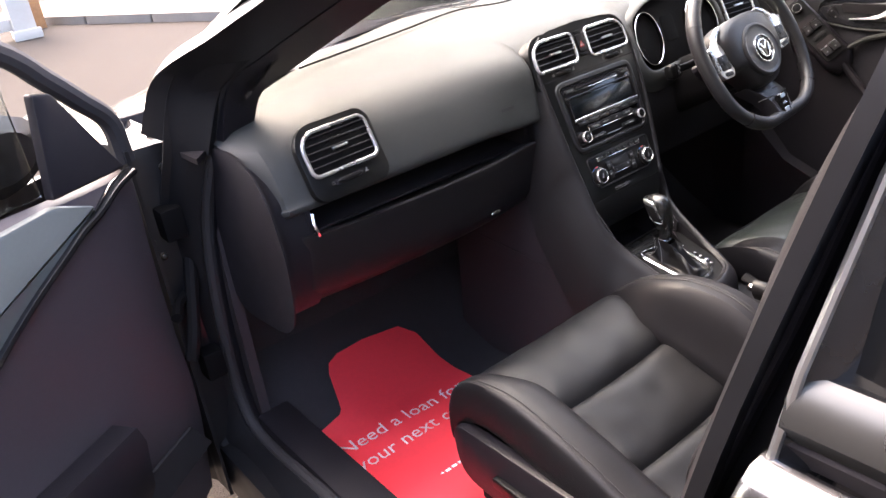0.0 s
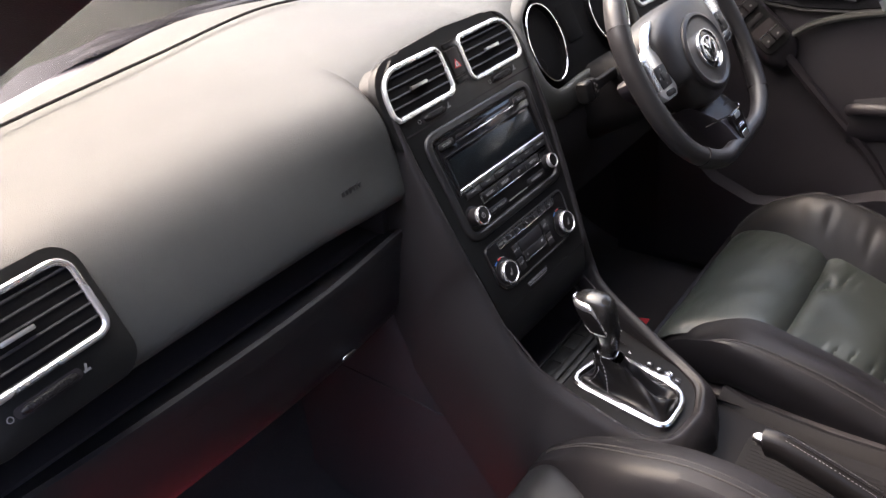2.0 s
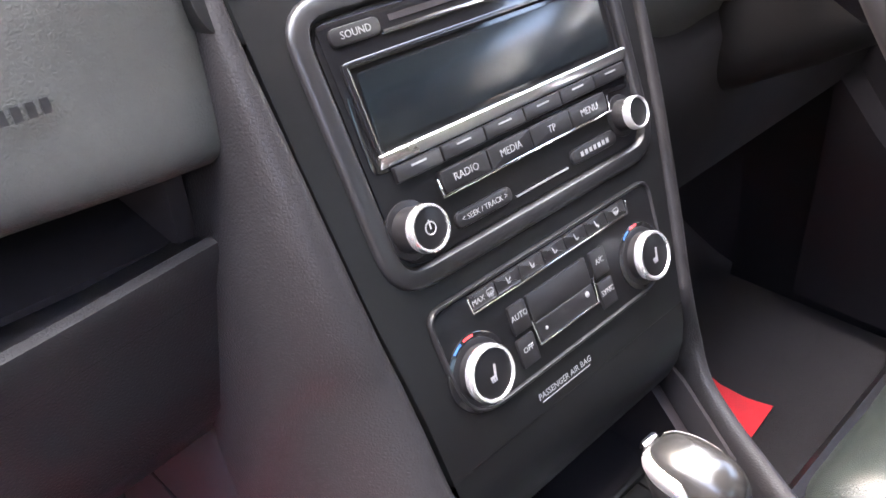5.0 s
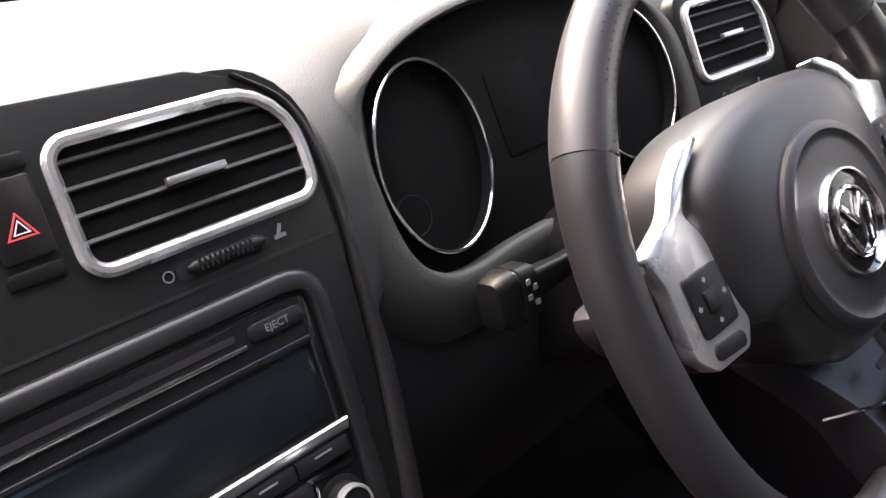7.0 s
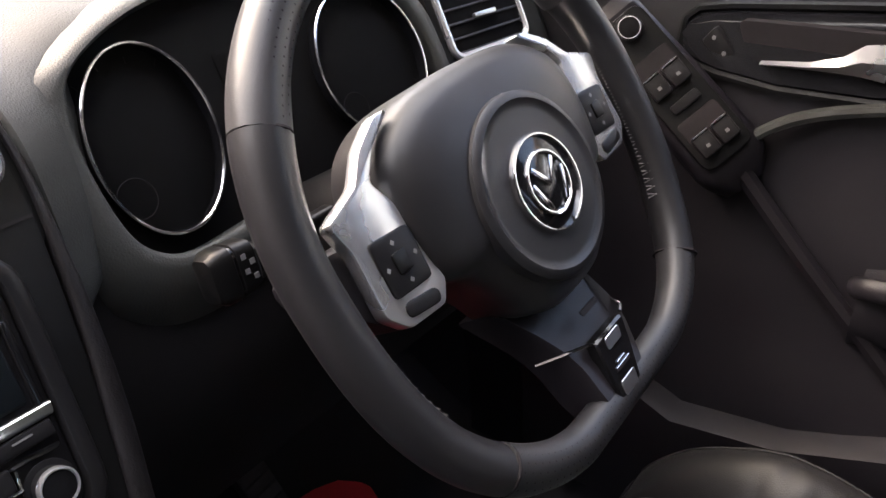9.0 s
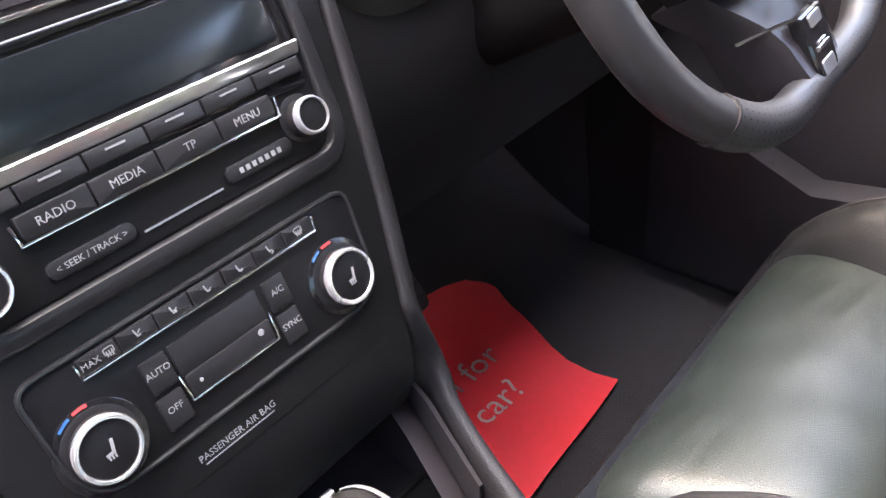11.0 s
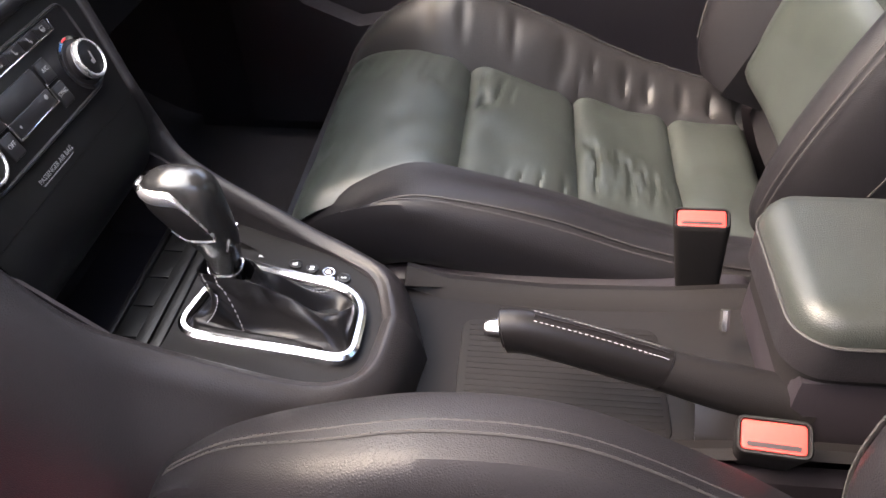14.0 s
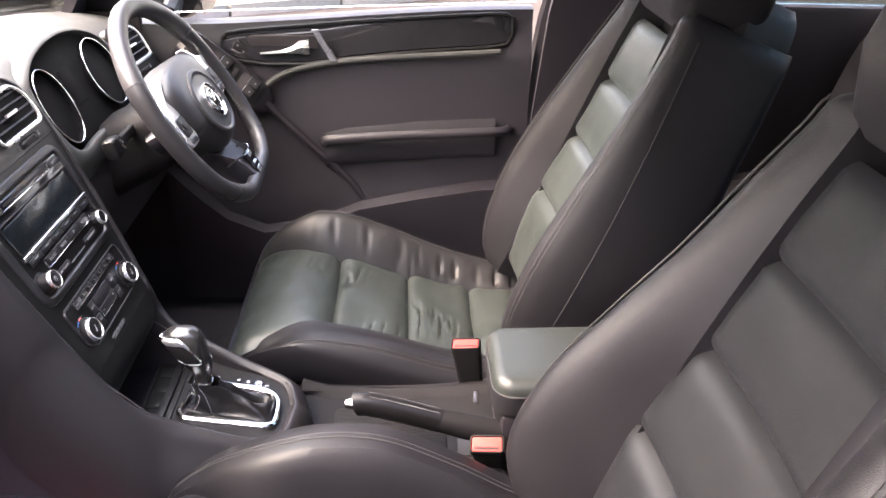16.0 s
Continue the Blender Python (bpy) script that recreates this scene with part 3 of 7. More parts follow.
lip = spline([(-0.70, 0.082, 0.796), (-0.66, 0.070, 0.790), (-0.48, 0.064, 0.785), (-0.30, 0.062, 0.786), (-0.155, 0.068, 0.795)], 6)
gl = []
for p in lip:
    d = smooth(-0.30, -0.15, p.x)
    gl.append([p + Vector((0, 0.05, -0.010)), p + Vector((0, 0.014, 0.001)), p + Vector((0, 0.007, 0.0045)), p + Vector((0, 0.001, 0.003)), p + Vector((0, 0, -0.003)), p + Vector((0, 0.003, -0.02)), p + Vector((0, 0.005, -0.06)), p + Vector((0, 0.008, -0.095)), p + Vector((0, 0.022, -0.118)), p + Vector((0, 0.050, -0.140)), p + Vector((0, 0.085, -0.155)), p + Vector((0, 0.13, -0.162))])
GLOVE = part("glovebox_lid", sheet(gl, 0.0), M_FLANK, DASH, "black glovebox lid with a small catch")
part("catch", joined(disc(0.008, 0, 0.003, 0.001, 16, Matrix.Translation((-0.281, 0.069, 0.690)) @ Matrix.Rotation(radians(95), 4, "X") @ Matrix.Diagonal((1.5, 0.6, 1, 1)))), M_CHROME, GLOVE, "chrome glovebox catch")
part("lower_seam", tube([(p.x, p.y + 0.0045, p.z - 0.022) for p in lip], 0.0015, 5), M_VOID, GLOVE)
part("under_cover", sheet([[(x, 0.16, 0.635), (x, 0.3, 0.63), (x, 0.46, 0.60)] for x in (-0.72, -0.4, -0.13)], 0.01), M_SIDE, DASH, "black cover under the glovebox")
# end cap beside the door seal
end_o = [(0.26, 0.895), (0.20, 0.912), (0.155, 0.910), (0.127, 0.895), (0.108, 0.876), (0.094, 0.855), (0.086, 0.825), (0.079, 0.795), (0.077, 0.765), (0.082, 0.710), (0.094, 0.670), (0.118, 0.645), (0.17, 0.634), (0.28, 0.632), (0.30, 0.72), (0.29, 0.84)]
SIDE = Matrix(((0, 0, -1, -0.692), (-1, 0, 0, 0), (0, 1, 0, 0), (0, 0, 0, 1)))
eo = [tuple(p)[:2] for p in spline([(-a, b, 0) for a, b in end_o], 4, True)]
part("end_block", loft([[SIDE @ Vector((*p, h)) for p in shrunk(eo, d)] for d, h in ((0.0, -0.02), (0.0, 0.026), (0.002, 0.036), (0.006, 0.042), (0.013, 0.046))]), M_HARD, DASH, "rounded black dashboard end")
part("end_cap", slab(shrunk(eo, 0.022), 0.044, 0.0485, 0.002, SIDE), M_LINING, DASH, "grained black end cap")
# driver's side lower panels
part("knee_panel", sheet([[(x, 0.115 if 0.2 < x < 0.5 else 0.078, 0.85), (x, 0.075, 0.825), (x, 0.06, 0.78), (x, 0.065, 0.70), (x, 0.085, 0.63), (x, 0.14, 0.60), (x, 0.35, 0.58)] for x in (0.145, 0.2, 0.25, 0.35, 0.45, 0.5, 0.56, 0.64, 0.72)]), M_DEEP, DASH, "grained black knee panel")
part("light_switch_panel", box((0.60, 0.062, 0.76), (0.69, 0.075, 0.85), 0.006), M_PANEL, DASH)


def vent(m, w, h, radii, slats, label, hw=0.05, wx=-0.004, wd=0.014):
    """A framed vent with slats, a centre tab and its thumb wheel, in the frame m (x right, y up, z outwards)."""
    o = rrect(w, h, radii, 6)
    v = part("air_vent", joined(slab(rrect(w + 0.016, h + 0.05, [r + 0.008 for r in radii], 6, 0, -0.014), -0.012, 0.0006, 0.0012, m), ), M_PANEL, DASH, label)
    # flat plate close behind the slats; the duct's shade is its colour
    part("recess", slab(shrunk(o, 0.003), -0.006, 0.0014, 0.0003, m), M_DUCT, v, "shallow vent plate, a deep duct's shade put into its colour")
    part("chrome_frame", rim_of(o, 0.0062, -0.001, 0.0056, m), M_SILVER, v, "chrome vent frame")
    for i in range(slats):
        y = -h / 2 + h * (i + 0.75) / (slats + 0.5)
        cut = 0.0
        hh = h / 2
        r_top = max(radii[0], radii[1])
        if y > hh - r_top:
            cut = r_top - math.sqrt(max(0.0, r_top ** 2 - (y - (hh - r_top)) ** 2))
        xl = -w / 2 + 0.004 + (cut if radii[1] > 0.02 else 0.001)
        xr = w / 2 - 0.004 - (cut if radii[0] > 0.02 else 0.001)
        bm = box((xl, -0.0016, -0.0058), (xr, 0.0012, -0.0044), 0.0005, 1)
        part("slat", moved(bm, at(m, 0, y, 0.0062) @ Matrix.Rotation(radians(-35), 4, "X")), M_HARD, v)
    part("tab", moved(box((-0.015, -0.0020, 0), (0.015, 0.0020, 0.004), 0.0012), at(m, 0.000, -0.001, 0.003)), M_SATIN, v, "bright adjuster tab")
    part("wheel_slot", slab(rrect(hw + 0.010, 0.0105, 0.005, 4), 0.0, 0.0012, 0.0004, at(m, wx, -h / 2 - wd, 0.0006)), M_VOID, v)
    part("thumb_wheel", moved(joined(tube([(-hw / 2, 0, 0), (-hw / 2 + 0.004, 0, 0), (hw / 2 - 0.004, 0, 0), (hw / 2, 0, 0)], [0.0015, 0.0036, 0.0036, 0.0015], 12), *[box((-hw / 2 + 0.005 + i * 0.0026, -0.0026, 0.0), (-hw / 2 + 0.0062 + i * 0.0026, 0.0026, 0.0039), 0) for i in range(int((hw - 0.009) / 0.0026))]), at(m, wx, -h / 2 - wd, 0.0022)), M_KEY, v, "ribbed thumb wheel")
    marks([ring(0.0028, 0.0007, 0.0019, 0.0023, 14, at(m, wx - hw / 2 - 0.009, -h / 2 - wd)), moved(box((-0.001, -0.004, 0.0019), (0.001, 0.003, 0.0023), 0), at(m, wx + hw / 2 + 0.009, -h / 2 - wd + 0.0015, 0, -25)), moved(box((-0.0035, -0.004, 0.0019), (0.003, -0.002, 0.0023), 0), at(m, wx + hw / 2 + 0.009, -h / 2 - wd + 0.0015))], M_GREY, v)
    return v


def facing(x, y, z, lean, yaw=0.0, roll=0.0):
    """A frame whose z points back at the cabin, leaning upwards."""
    return Matrix.Translation((x, y, z)) @ Matrix.Rotation(radians(yaw), 4, "Z") @ Matrix.Rotation(radians(90 - lean), 4, "X") @ Matrix.Rotation(radians(roll), 4, "Z")


vent(facing(-0.590, 0.090, 0.920, 27, 4), 0.138, 0.078, (0.018, 0.034, 0.016, 0.016), 6, "chrome-framed outer air vent")
vent(facing(0.578, 0.096, 0.917, 27, -4), 0.112, 0.070, (0.034, 0.014, 0.014, 0.014), 5, "chrome-framed outer air vent", hw=0.035)
# passenger airbag mark: embossed and hardly legible
part("embossed_mark", moved(joined(*[box((-0.018 + i * 0.0055, -0.003, 0), (-0.0145 + i * 0.0055, 0.003, 0.0006), 0) for i in range(6)]), facing(-0.222, 0.0748, 0.882, 15)), M_BEZEL, DASH)

# instrument hood and cluster
G = facing(0.335, 0.092, 0.908, 26)
CLUSTER = thing("instrument_cluster", (0.335, 0.12, 0.86), "unlit black twin-dial instrument cluster with chrome rings", "instrument cluster")
arch = [(-0.1475, 0.0), (-0.1440, 0.030), (-0.1330, 0.053), (-0.100, 0.0715), (-0.057, 0.083), (-0.005, 0.088), (0.05, 0.086), (0.10, 0.075), (0.138, 0.056), (0.158, 0.025), (0.164, -0.020), (0.156, -0.052), (0.130, -0.066), (0.05, -0.064), (-0.05, -0.064), (-0.105, -0.067), (-0.130, -0.060), (-0.1435, -0.040)]
ao_ = [tuple(p)[:2] for p in spline([(a, b, 0) for a, b in arch[::-1]], 6, True)]


def flare(d, h, squeeze=1.0):
    """The arch's outline moved outwards by d (less along its top) at height h."""
    out = []
    for (x, y), (gx, gy) in zip(ao_, shrunk(ao_, -1.0)):
        n = Vector((gx - x, gy - y))
        k = 1 - 0.62 * smooth(0.2, 0.9, n.y)
        out.append(G @ Vector((x + n.x * d * k, y + n.y * d * k, h)))
    return out


part("hood_surround", loft([flare(0, -0.016), flare(0, -0.004), flare(0.0012, -0.0008), flare(0.004, 0.0006), flare(0.010, 0.0), flare(0.020, -0.004), flare(0.034, -0.014), flare(0.048, -0.030), flare(0.060, -0.052)], cap=False), M_PAD, CLUSTER, "soft black hood round the dials", sharp=60)
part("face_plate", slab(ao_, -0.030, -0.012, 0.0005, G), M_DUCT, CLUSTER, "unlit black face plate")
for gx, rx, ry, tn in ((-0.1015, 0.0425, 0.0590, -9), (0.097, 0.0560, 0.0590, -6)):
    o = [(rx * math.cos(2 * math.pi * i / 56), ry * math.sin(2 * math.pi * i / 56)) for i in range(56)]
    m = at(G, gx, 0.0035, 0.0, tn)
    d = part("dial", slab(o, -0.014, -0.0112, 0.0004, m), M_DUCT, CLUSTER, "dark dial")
    part("dial_tube", moved(loft([[(x * 0.985, y * 0.985, -0.0115) for x, y in o], [(x, y, -0.002) for x, y in o]], cap=False), m), M_GLOSS, d, "black dial tube")
    part("chrome_ring", tube([m @ Vector((x, y, -0.0018)) for x, y in o], 0.0012, 7, closed=True), M_CHROME, d, "thin chrome dial ring")
    for a in range(-120, 121, 30):
        part("tick", moved(box((-0.0003, 0.9 * ry - 0.004, -0.0113), (0.0003, 0.9 * ry, -0.0109), 0), at(m, 0, 0, 0, a * rx / ry)), M_VOID, d)
    part("small_gauge", ring(0.013, 0.0005, -0.0113, -0.0109, 24, at(m, -rx * 0.45, -ry * 0.55)), M_VOID, d)
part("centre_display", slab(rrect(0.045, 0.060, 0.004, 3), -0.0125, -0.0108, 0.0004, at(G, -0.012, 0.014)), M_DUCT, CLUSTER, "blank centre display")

# road wheels under the body
for x in (-0.76, 0.76):
    for y in (1.02, -1.25):
        w_ = thing("road_wheel", (x, y, 0.0), "black tyre on a grey alloy rim under the car", "wheel", "road wheels")
        m = Matrix.Translation((x, y, 0.31)) @ Matrix.Rotation(radians(90 if x > 0 else -90), 4, "Y")
        part("tyre", moved(loft([[(q * math.cos(2 * math.pi * i / 40), q * math.sin(2 * math.pi * i / 40), h) for i in range(40)] for q, h in ((0.20, -0.09), (0.285, -0.10), (0.31, -0.08), (0.31, 0.06), (0.285, 0.085), (0.20, 0.075))], cap=False, loop=True), m), M_RUBBER, w_)
        part("rim", disc(0.20, -0.06, 0.05, 0.01, 40, m), M_SATIN, w_, "grey alloy rim")
        part("hub_cap", disc(0.035, 0.045, 0.062, 0.004, 20, m), M_SMOKE, w_)

# ---- centre stack ----
LEAN = radians(26)
S = Matrix(((1, 0.04, 0, 0.002), (0, math.sin(LEAN), -math.cos(LEAN), 0.020), (0, math.cos(LEAN), math.sin(LEAN), 0.80), (0, 0, 0, 1)))
STACK = DASH
po = [(-0.113, -0.138), (-0.116, -0.10), (-0.124, -0.04), (-0.131, 0.04), (-0.136, 0.12), (-0.134, 0.17), (-0.118, 0.200), (-0.085, 0.212), (0.0, 0.216), (0.085, 0.212), (0.118, 0.200), (0.134, 0.17), (0.136, 0.12), (0.129, 0.04), (0.117, -0.04), (0.104, -0.10), (0.095, -0.138)]
part("centre_stack_panel", slab(po[::-1], -0.03, 0.0, 0.002, S), M_PANEL, STACK, "satin black centre stack panel")
foot = []
for v, h in ((-0.134, -0.0003), (-0.150, -0.0020), (-0.165, -0.0065), (-0.179, -0.0140), (-0.191, -0.0250), (-0.199, -0.0390), (-0.203, -0.0600), (-0.203, -0.1100)):
    foot.append([S @ Vector((x * ((0.1130 if x < 0 else 0.0955) - 0.10 * (-0.134 - v)), v, h)) for x in (-1, -0.6, -0.2, 0.2, 0.6, 1)])
part("stack_foot", sheet(foot), M_PANEL, STACK, "rounded foot of the centre stack over the bin", sharp=60)
part("module_joint", moved(box((-0.134, -0.0009, -0.001), (0.134, 0.0009, 0.0006), 0), at(S, 0, 0.1165)), M_VOID, STACK, "joint between vent and radio modules")
for s, rad in ((-1, (0.013, 0.036, 0.014, 0.014)), (1, (0.036, 0.013, 0.014, 0.014))):
    m = at(S, 0.0722 if s > 0 else -0.0825, 0.1665, -0.0012)
    vent(m, 0.121, 0.064, rad, 5, "chrome-framed centre air vent", hw=0.040, wx=0.0068 if s < 0 else 0.0014, wd=0.0085)
hz = part("hazard_button", slab(rrect(0.021, 0.034, 0.002, 3), 0, 0.003, 0.001, at(S, -0.004, 0.170)), M_KEY, STACK, "hazard warning button with a red triangle")
tri = [(-0.0062, -0.0045), (0.0062, -0.0045), (0, 0.0065)]
part("triangle", rim_of(tri, 0.0016, 0.003, 0.0034, at(S, -0.004, 0.1665)), M_RED_P, hz)
part("triangle", rim_of([(a * 0.55, b * 0.55) for a, b in tri], 0.001, 0.003, 0.0034, at(S, -0.004, 0.1663)), M_WHITE, hz)
for vv in (0.1925, 0.1465):
    part("blank", slab(rrect(0.023, 0.007, 0.002, 3), 0, 0.002, 0.001, at(S, -0.004, vv)), M_FACE, STACK)

# radio
RADIO = thing("car_radio", (0, 0.03, 0.77), "black car radio, switched off, with a blank wide display", "radio")
bo = [(-0.1035, -0.0325), (0.1035, -0.0325), (0.110, 0.101), (-0.110, 0.101)]


def soft_quad(q, r, n=5):
    out = []
    k = len(q)
    for i in range(k):
        p, a, b = Vector(q[i]), Vector(q[i - 1]), Vector(q[(i + 1) % k])
        u, w = (a - p).normalized(), (b - p).normalized()
        rr = r[i] if isinstance(r, (list, tuple)) else r
        s, e = p + u * rr, p + w * rr
        for j in range(n + 1):
            t = j / n
            c = s.lerp(p, t).lerp(p.lerp(e, t), t)
            out.append((c.x, c.y))
    return out


ro = soft_quad(bo, 0.022, 6)
bz = soft_quad([(-0.1105, -0.0395), (0.1105, -0.0395), (0.1175, 0.1085), (-0.1175, 0.1085)], 0.026, 6)
part("bezel", loft([[S @ Vector((*p, h)) for p in shrunk(bz, d)] for d, h in ((0.0, -0.002), (0.0, 0.0012), (0.0012, 0.0030), (0.0030, 0.0040), (0.0075, 0.0048), (0.0095, 0.0045), (0.0110, 0.0028), (0.0118, -0.001))], cap=False, loop=True), M_BEZEL, RADIO, "broad rounded satin bezel")
part("face", slab(shrunk(ro, 0.005), -0.001, 0.0022, 0.001, S), M_FACE, RADIO)
fo = soft_quad([(-0.098, 0.0215), (0.098, 0.006), (0.102, 0.0945), (-0.1015, 0.0945)], 0.004, 3)
part("gloss_surround", slab(fo, 0.0012, 0.0030, 0.0006, S), M_GLOSS, RADIO, "gloss black surround")
lens = soft_quad([(-0.093, 0.0255), (0.0985, 0.0255), (0.0995, 0.0750), (-0.0955, 0.0750)], 0.003, 3)
part("display_frame", rim_of(lens, 0.0035, 0.003, 0.0052, S), M_GLOSS, RADIO)
part("display", slab(soft_quad([(-0.0895, 0.0335), (0.0925, 0.0335), (0.0925, 0.0690), (-0.0880, 0.0690)], 0.002, 3), 0.0031, 0.0036, 0.0002, S), M_SCREEN, RADIO, "blank display")
part("display_lip", moved(box((-0.0935, -0.0038, 0.003), (0.1015, 0.0038, 0.0058), 0.0014), at(S, 0, 0.0288) @ Matrix.Rotation(radians(30), 4, "X")), M_SATIN, RADIO, "bright lip below the display")
part("disc_slot", moved(box((-0.060, -0.0016, 0.003), (0.062, 0.0016, 0.0034), 0), at(S, 0, 0.0885)), M_VOID, RADIO, "narrow disc slot")
part("slot_trim", moved(box((-0.066, -0.0011, 0.003), (0.066, 0.0011, 0.0045), 0.0005), at(S, 0, 0.0828)), M_CHROME, RADIO, "bright trim line")
for x, w in ((-0.0815, "SOUND"), (0.0835, "EJECT")):
    k = part("key", slab(rrect(0.030, 0.0088, 0.0035, 3), 0.003, 0.0048, 0.001, at(S, x, 0.0868)), M_KEY, RADIO)
    lettering(w, 0.0052, at(S, x, 0.0868, 0.0049), M_GREY, k)
for i in range(6):
    x = -0.0725 + 0.031 * i
    k = part("preset_key", slab(rrect(0.0302, 0.0082, 0.0008, 2), 0.003, 0.0056, 0.0008, at(S, x, 0.0180)), M_KEY, RADIO)
    part("printed_mark", moved(box((-0.005, -0.0005, 0), (0.005, 0.0005, 0.0002), 0), at(S, x, 0.0195, 0.0057)), M_GREY, k)
for i, w in enumerate(("RADIO", "MEDIA", "TP", "MENU")):
    x = -0.0465 + 0.0338 * i
    k = part("source_key", slab(rrect(0.0332, 0.0118, (0.001, 0.001, 0.003 if i == 0 else 0.001, 0.003 if i == 3 else 0.001), 3), 0.002, 0.0062, 0.001, at(S, x, 0.0048)), M_KEY, RADIO)
    lettering(w, 0.0058, at(S, x, 0.0048, 0.0063), M_GREY, k)
part("key_trim", joined(moved(box((-0.0655, -0.0007, 0.002), (0.0735, 0.0007, 0.0062), 0.0003), at(S, 0, -0.0017)), moved(box((-0.0007, -0.001, 0.002), (0.0007, 0.009, 0.006), 0.0003), at(S, -0.0645, -0.001, 0, 8)), moved(box((-0.0007, -0.001, 0.002), (0.0007, 0.009, 0.006), 0.0003), at(S, 0.0725, -0.001, 0, -8))), M_CHROME, RADIO, "bright trim under the source keys")
for x, w in ((-0.0405, "< SEEK / TRACK >"), (0.0525, "< TUNE/FLDR >")):
    k = part("rocker", slab(rrect(0.042, 0.0088, 0.004, 4), 0.002, 0.0042, 0.001, at(S, x, -0.0168)), M_KEY, RADIO)
    if x < 0:
        lettering(w, 0.0043, at(S, x, -0.0168, 0.0043), M_GREY, k)
    else:
        marks([*[moved(box((-0.0012, -0.0014, 0), (0.0012, 0.0014, 0.0002), 0), at(S, x - 0.012 + 0.004 * i, -0.0168, 0.0043)) for i in range(7)]], M_GREY, k)
part("line_trim", moved(box((-0.016, -0.0005, 0.002), (0.028, 0.0005, 0.003), 0), at(S, 0, -0.0205)), M_SATIN, RADIO)


def knob(name, m, r, h, parent, label, mark):
    k = part(name, joined(disc(r + 0.003, 0.0, 0.003, 0.001, 36, m), disc(r * 0.96, 0.0, h - 0.002, 0.001, 36, m)), M_KEY, parent, label)
    part("knob_ring", ring(r, r * 0.19, h - 0.005, h, 40, m), M_SILVER, k, "chrome knob ring")
    part("knob_cap", disc(r * 0.86, h - 0.006, h - 0.001, 0.0006, 32, m), M_FACE, k)
    if mark == "power":
        marks([ring(0.0034, 0.0007, h - 0.001, h - 0.0006, 18, m), moved(box((-0.0004, -0.0005, h - 0.001), (0.0004, 0.004, h - 0.0006), 0), m)], M_GREY, k)
    if mark == "seat":
        marks([moved(box((-0.0007, -0.0028, 0), (0.0007, 0.0030, 0.0004), 0.0), at(m, 0.0016, 0.0012, h - 0.001, -14)), moved(box((-0.0024, -0.0007, 0), (0.0018, 0.0007, 0.0004), 0.0), at(m, -0.0002, -0.0018, h - 0.001, 6)), *[moved(box((-0.00035, -0.0008, 0), (0.00035, 0.0010, 0.0004), 0.0), at(m, -0.0018 + 0.0014 * j, -0.0036, h - 0.001)) for j in range(3)]], M_GREY, k)
    return k


knob("volume_knob", at(S, -0.0885, -0.0092), 0.0118, 0.0205, RADIO, "round volume knob", "power")
knob("menu_knob", at(S, 0.0853, -0.0080), 0.0100, 0.0165, RADIO, "round menu knob", "")

# climate control
CLIM = thing("climate_panel", (0, -0.02, 0.70), "black climate control panel with two chrome-ringed dials", "climate control")
co = soft_quad([(-0.094, -0.1155), (0.088, -0.1155), (0.093, -0.050), (-0.098, -0.050)], (0.026, 0.026, 0.012, 0.012), 6)
part("panel", slab(co, -0.001, 0.0018, 0.001, S), M_FACE, CLIM, "satin black panel")
part("panel_rim", rim_of(co, 0.0028, -0.001, 0.0034, S), M_BEZEL, CLIM)
for i in range(7):
    x = -0.0605 + 0.0191 * i
    k = part("mode_key", slab(rrect(0.0186, 0.0085, 0.0006, 2), 0.0012, 0.0040, 0.0007, at(S, x, -0.0580)), M_KEY, CLIM)
    if i == 0:
        lettering("MAX", 0.0042, at(S, x - 0.004, -0.0585, 0.0041), M_GREY, k)
    mx = at(S, x + (0.005 if i == 0 else 0), -0.0575, 0.0041)
    if i in (0, 6):
        marks([rim_of(rrect(0.0052, 0.0034, 0.0012, 3), 0.0005, 0, 0.0002, mx), *[moved(box((-0.0003, -0.0016, 0), (0.0003, 0.0012, 0.0002), 0), at(mx, d_, -0.0012)) for d_ in (-0.0013, 0, 0.0013)]], M_GREY, k)
    else:
        marks([moved(box((-0.0004, -0.0016, 0), (0.0004, 0.0018, 0.0002), 0), at(mx, -0.0008, 0, 0, 14)), moved(box((-0.0010, -0.0004, 0), (0.0012, 0.0004, 0.0002), 0), at(mx, 0.0002, -0.0016)), moved(box((-0.0016, -0.0003, 0), (0.0004, 0.0003, 0.0002), 0), at(mx, 0.0016, 0.0012 - 0.0007 * i, 0, 35))], M_GREY, k)
part("key_trim", joined(moved(box((-0.0705, -0.0006, 0.001), (0.0640, 0.0006, 0.0046), 0.0003), at(S, 0, -0.0630)), moved(box((-0.0006, 0, 0.001), (0.0006, 0.008, 0.0045), 0.0003), at(S, -0.0702, -0.0628, 0, 6)), moved(box((-0.0006, 0, 0.001), (0.0006, 0.008, 0.0045), 0.0003), at(S, 0.0637, -0.0628, 0, -6))), M_CHROME, CLIM, "bright trim under the mode keys")
for x, v, w, t in ((-0.0415, -0.0795, 0.0135, "AUTO"), (0.0290, -0.0795, 0.0135, "A/C"), (-0.0425, -0.0985, 0.0135, "OFF"), (0.0285, -0.0985, 0.0135, "SYNC")):
    k = part("key", slab(rrect(w, 0.0165, 0.0012, 2), 0.0012, 0.0036, 0.0008, at(S, x, v)), M_KEY, CLIM)
    lettering(t, 0.0046, at(S, x, v + 0.001, 0.0037), M_GREY, k)
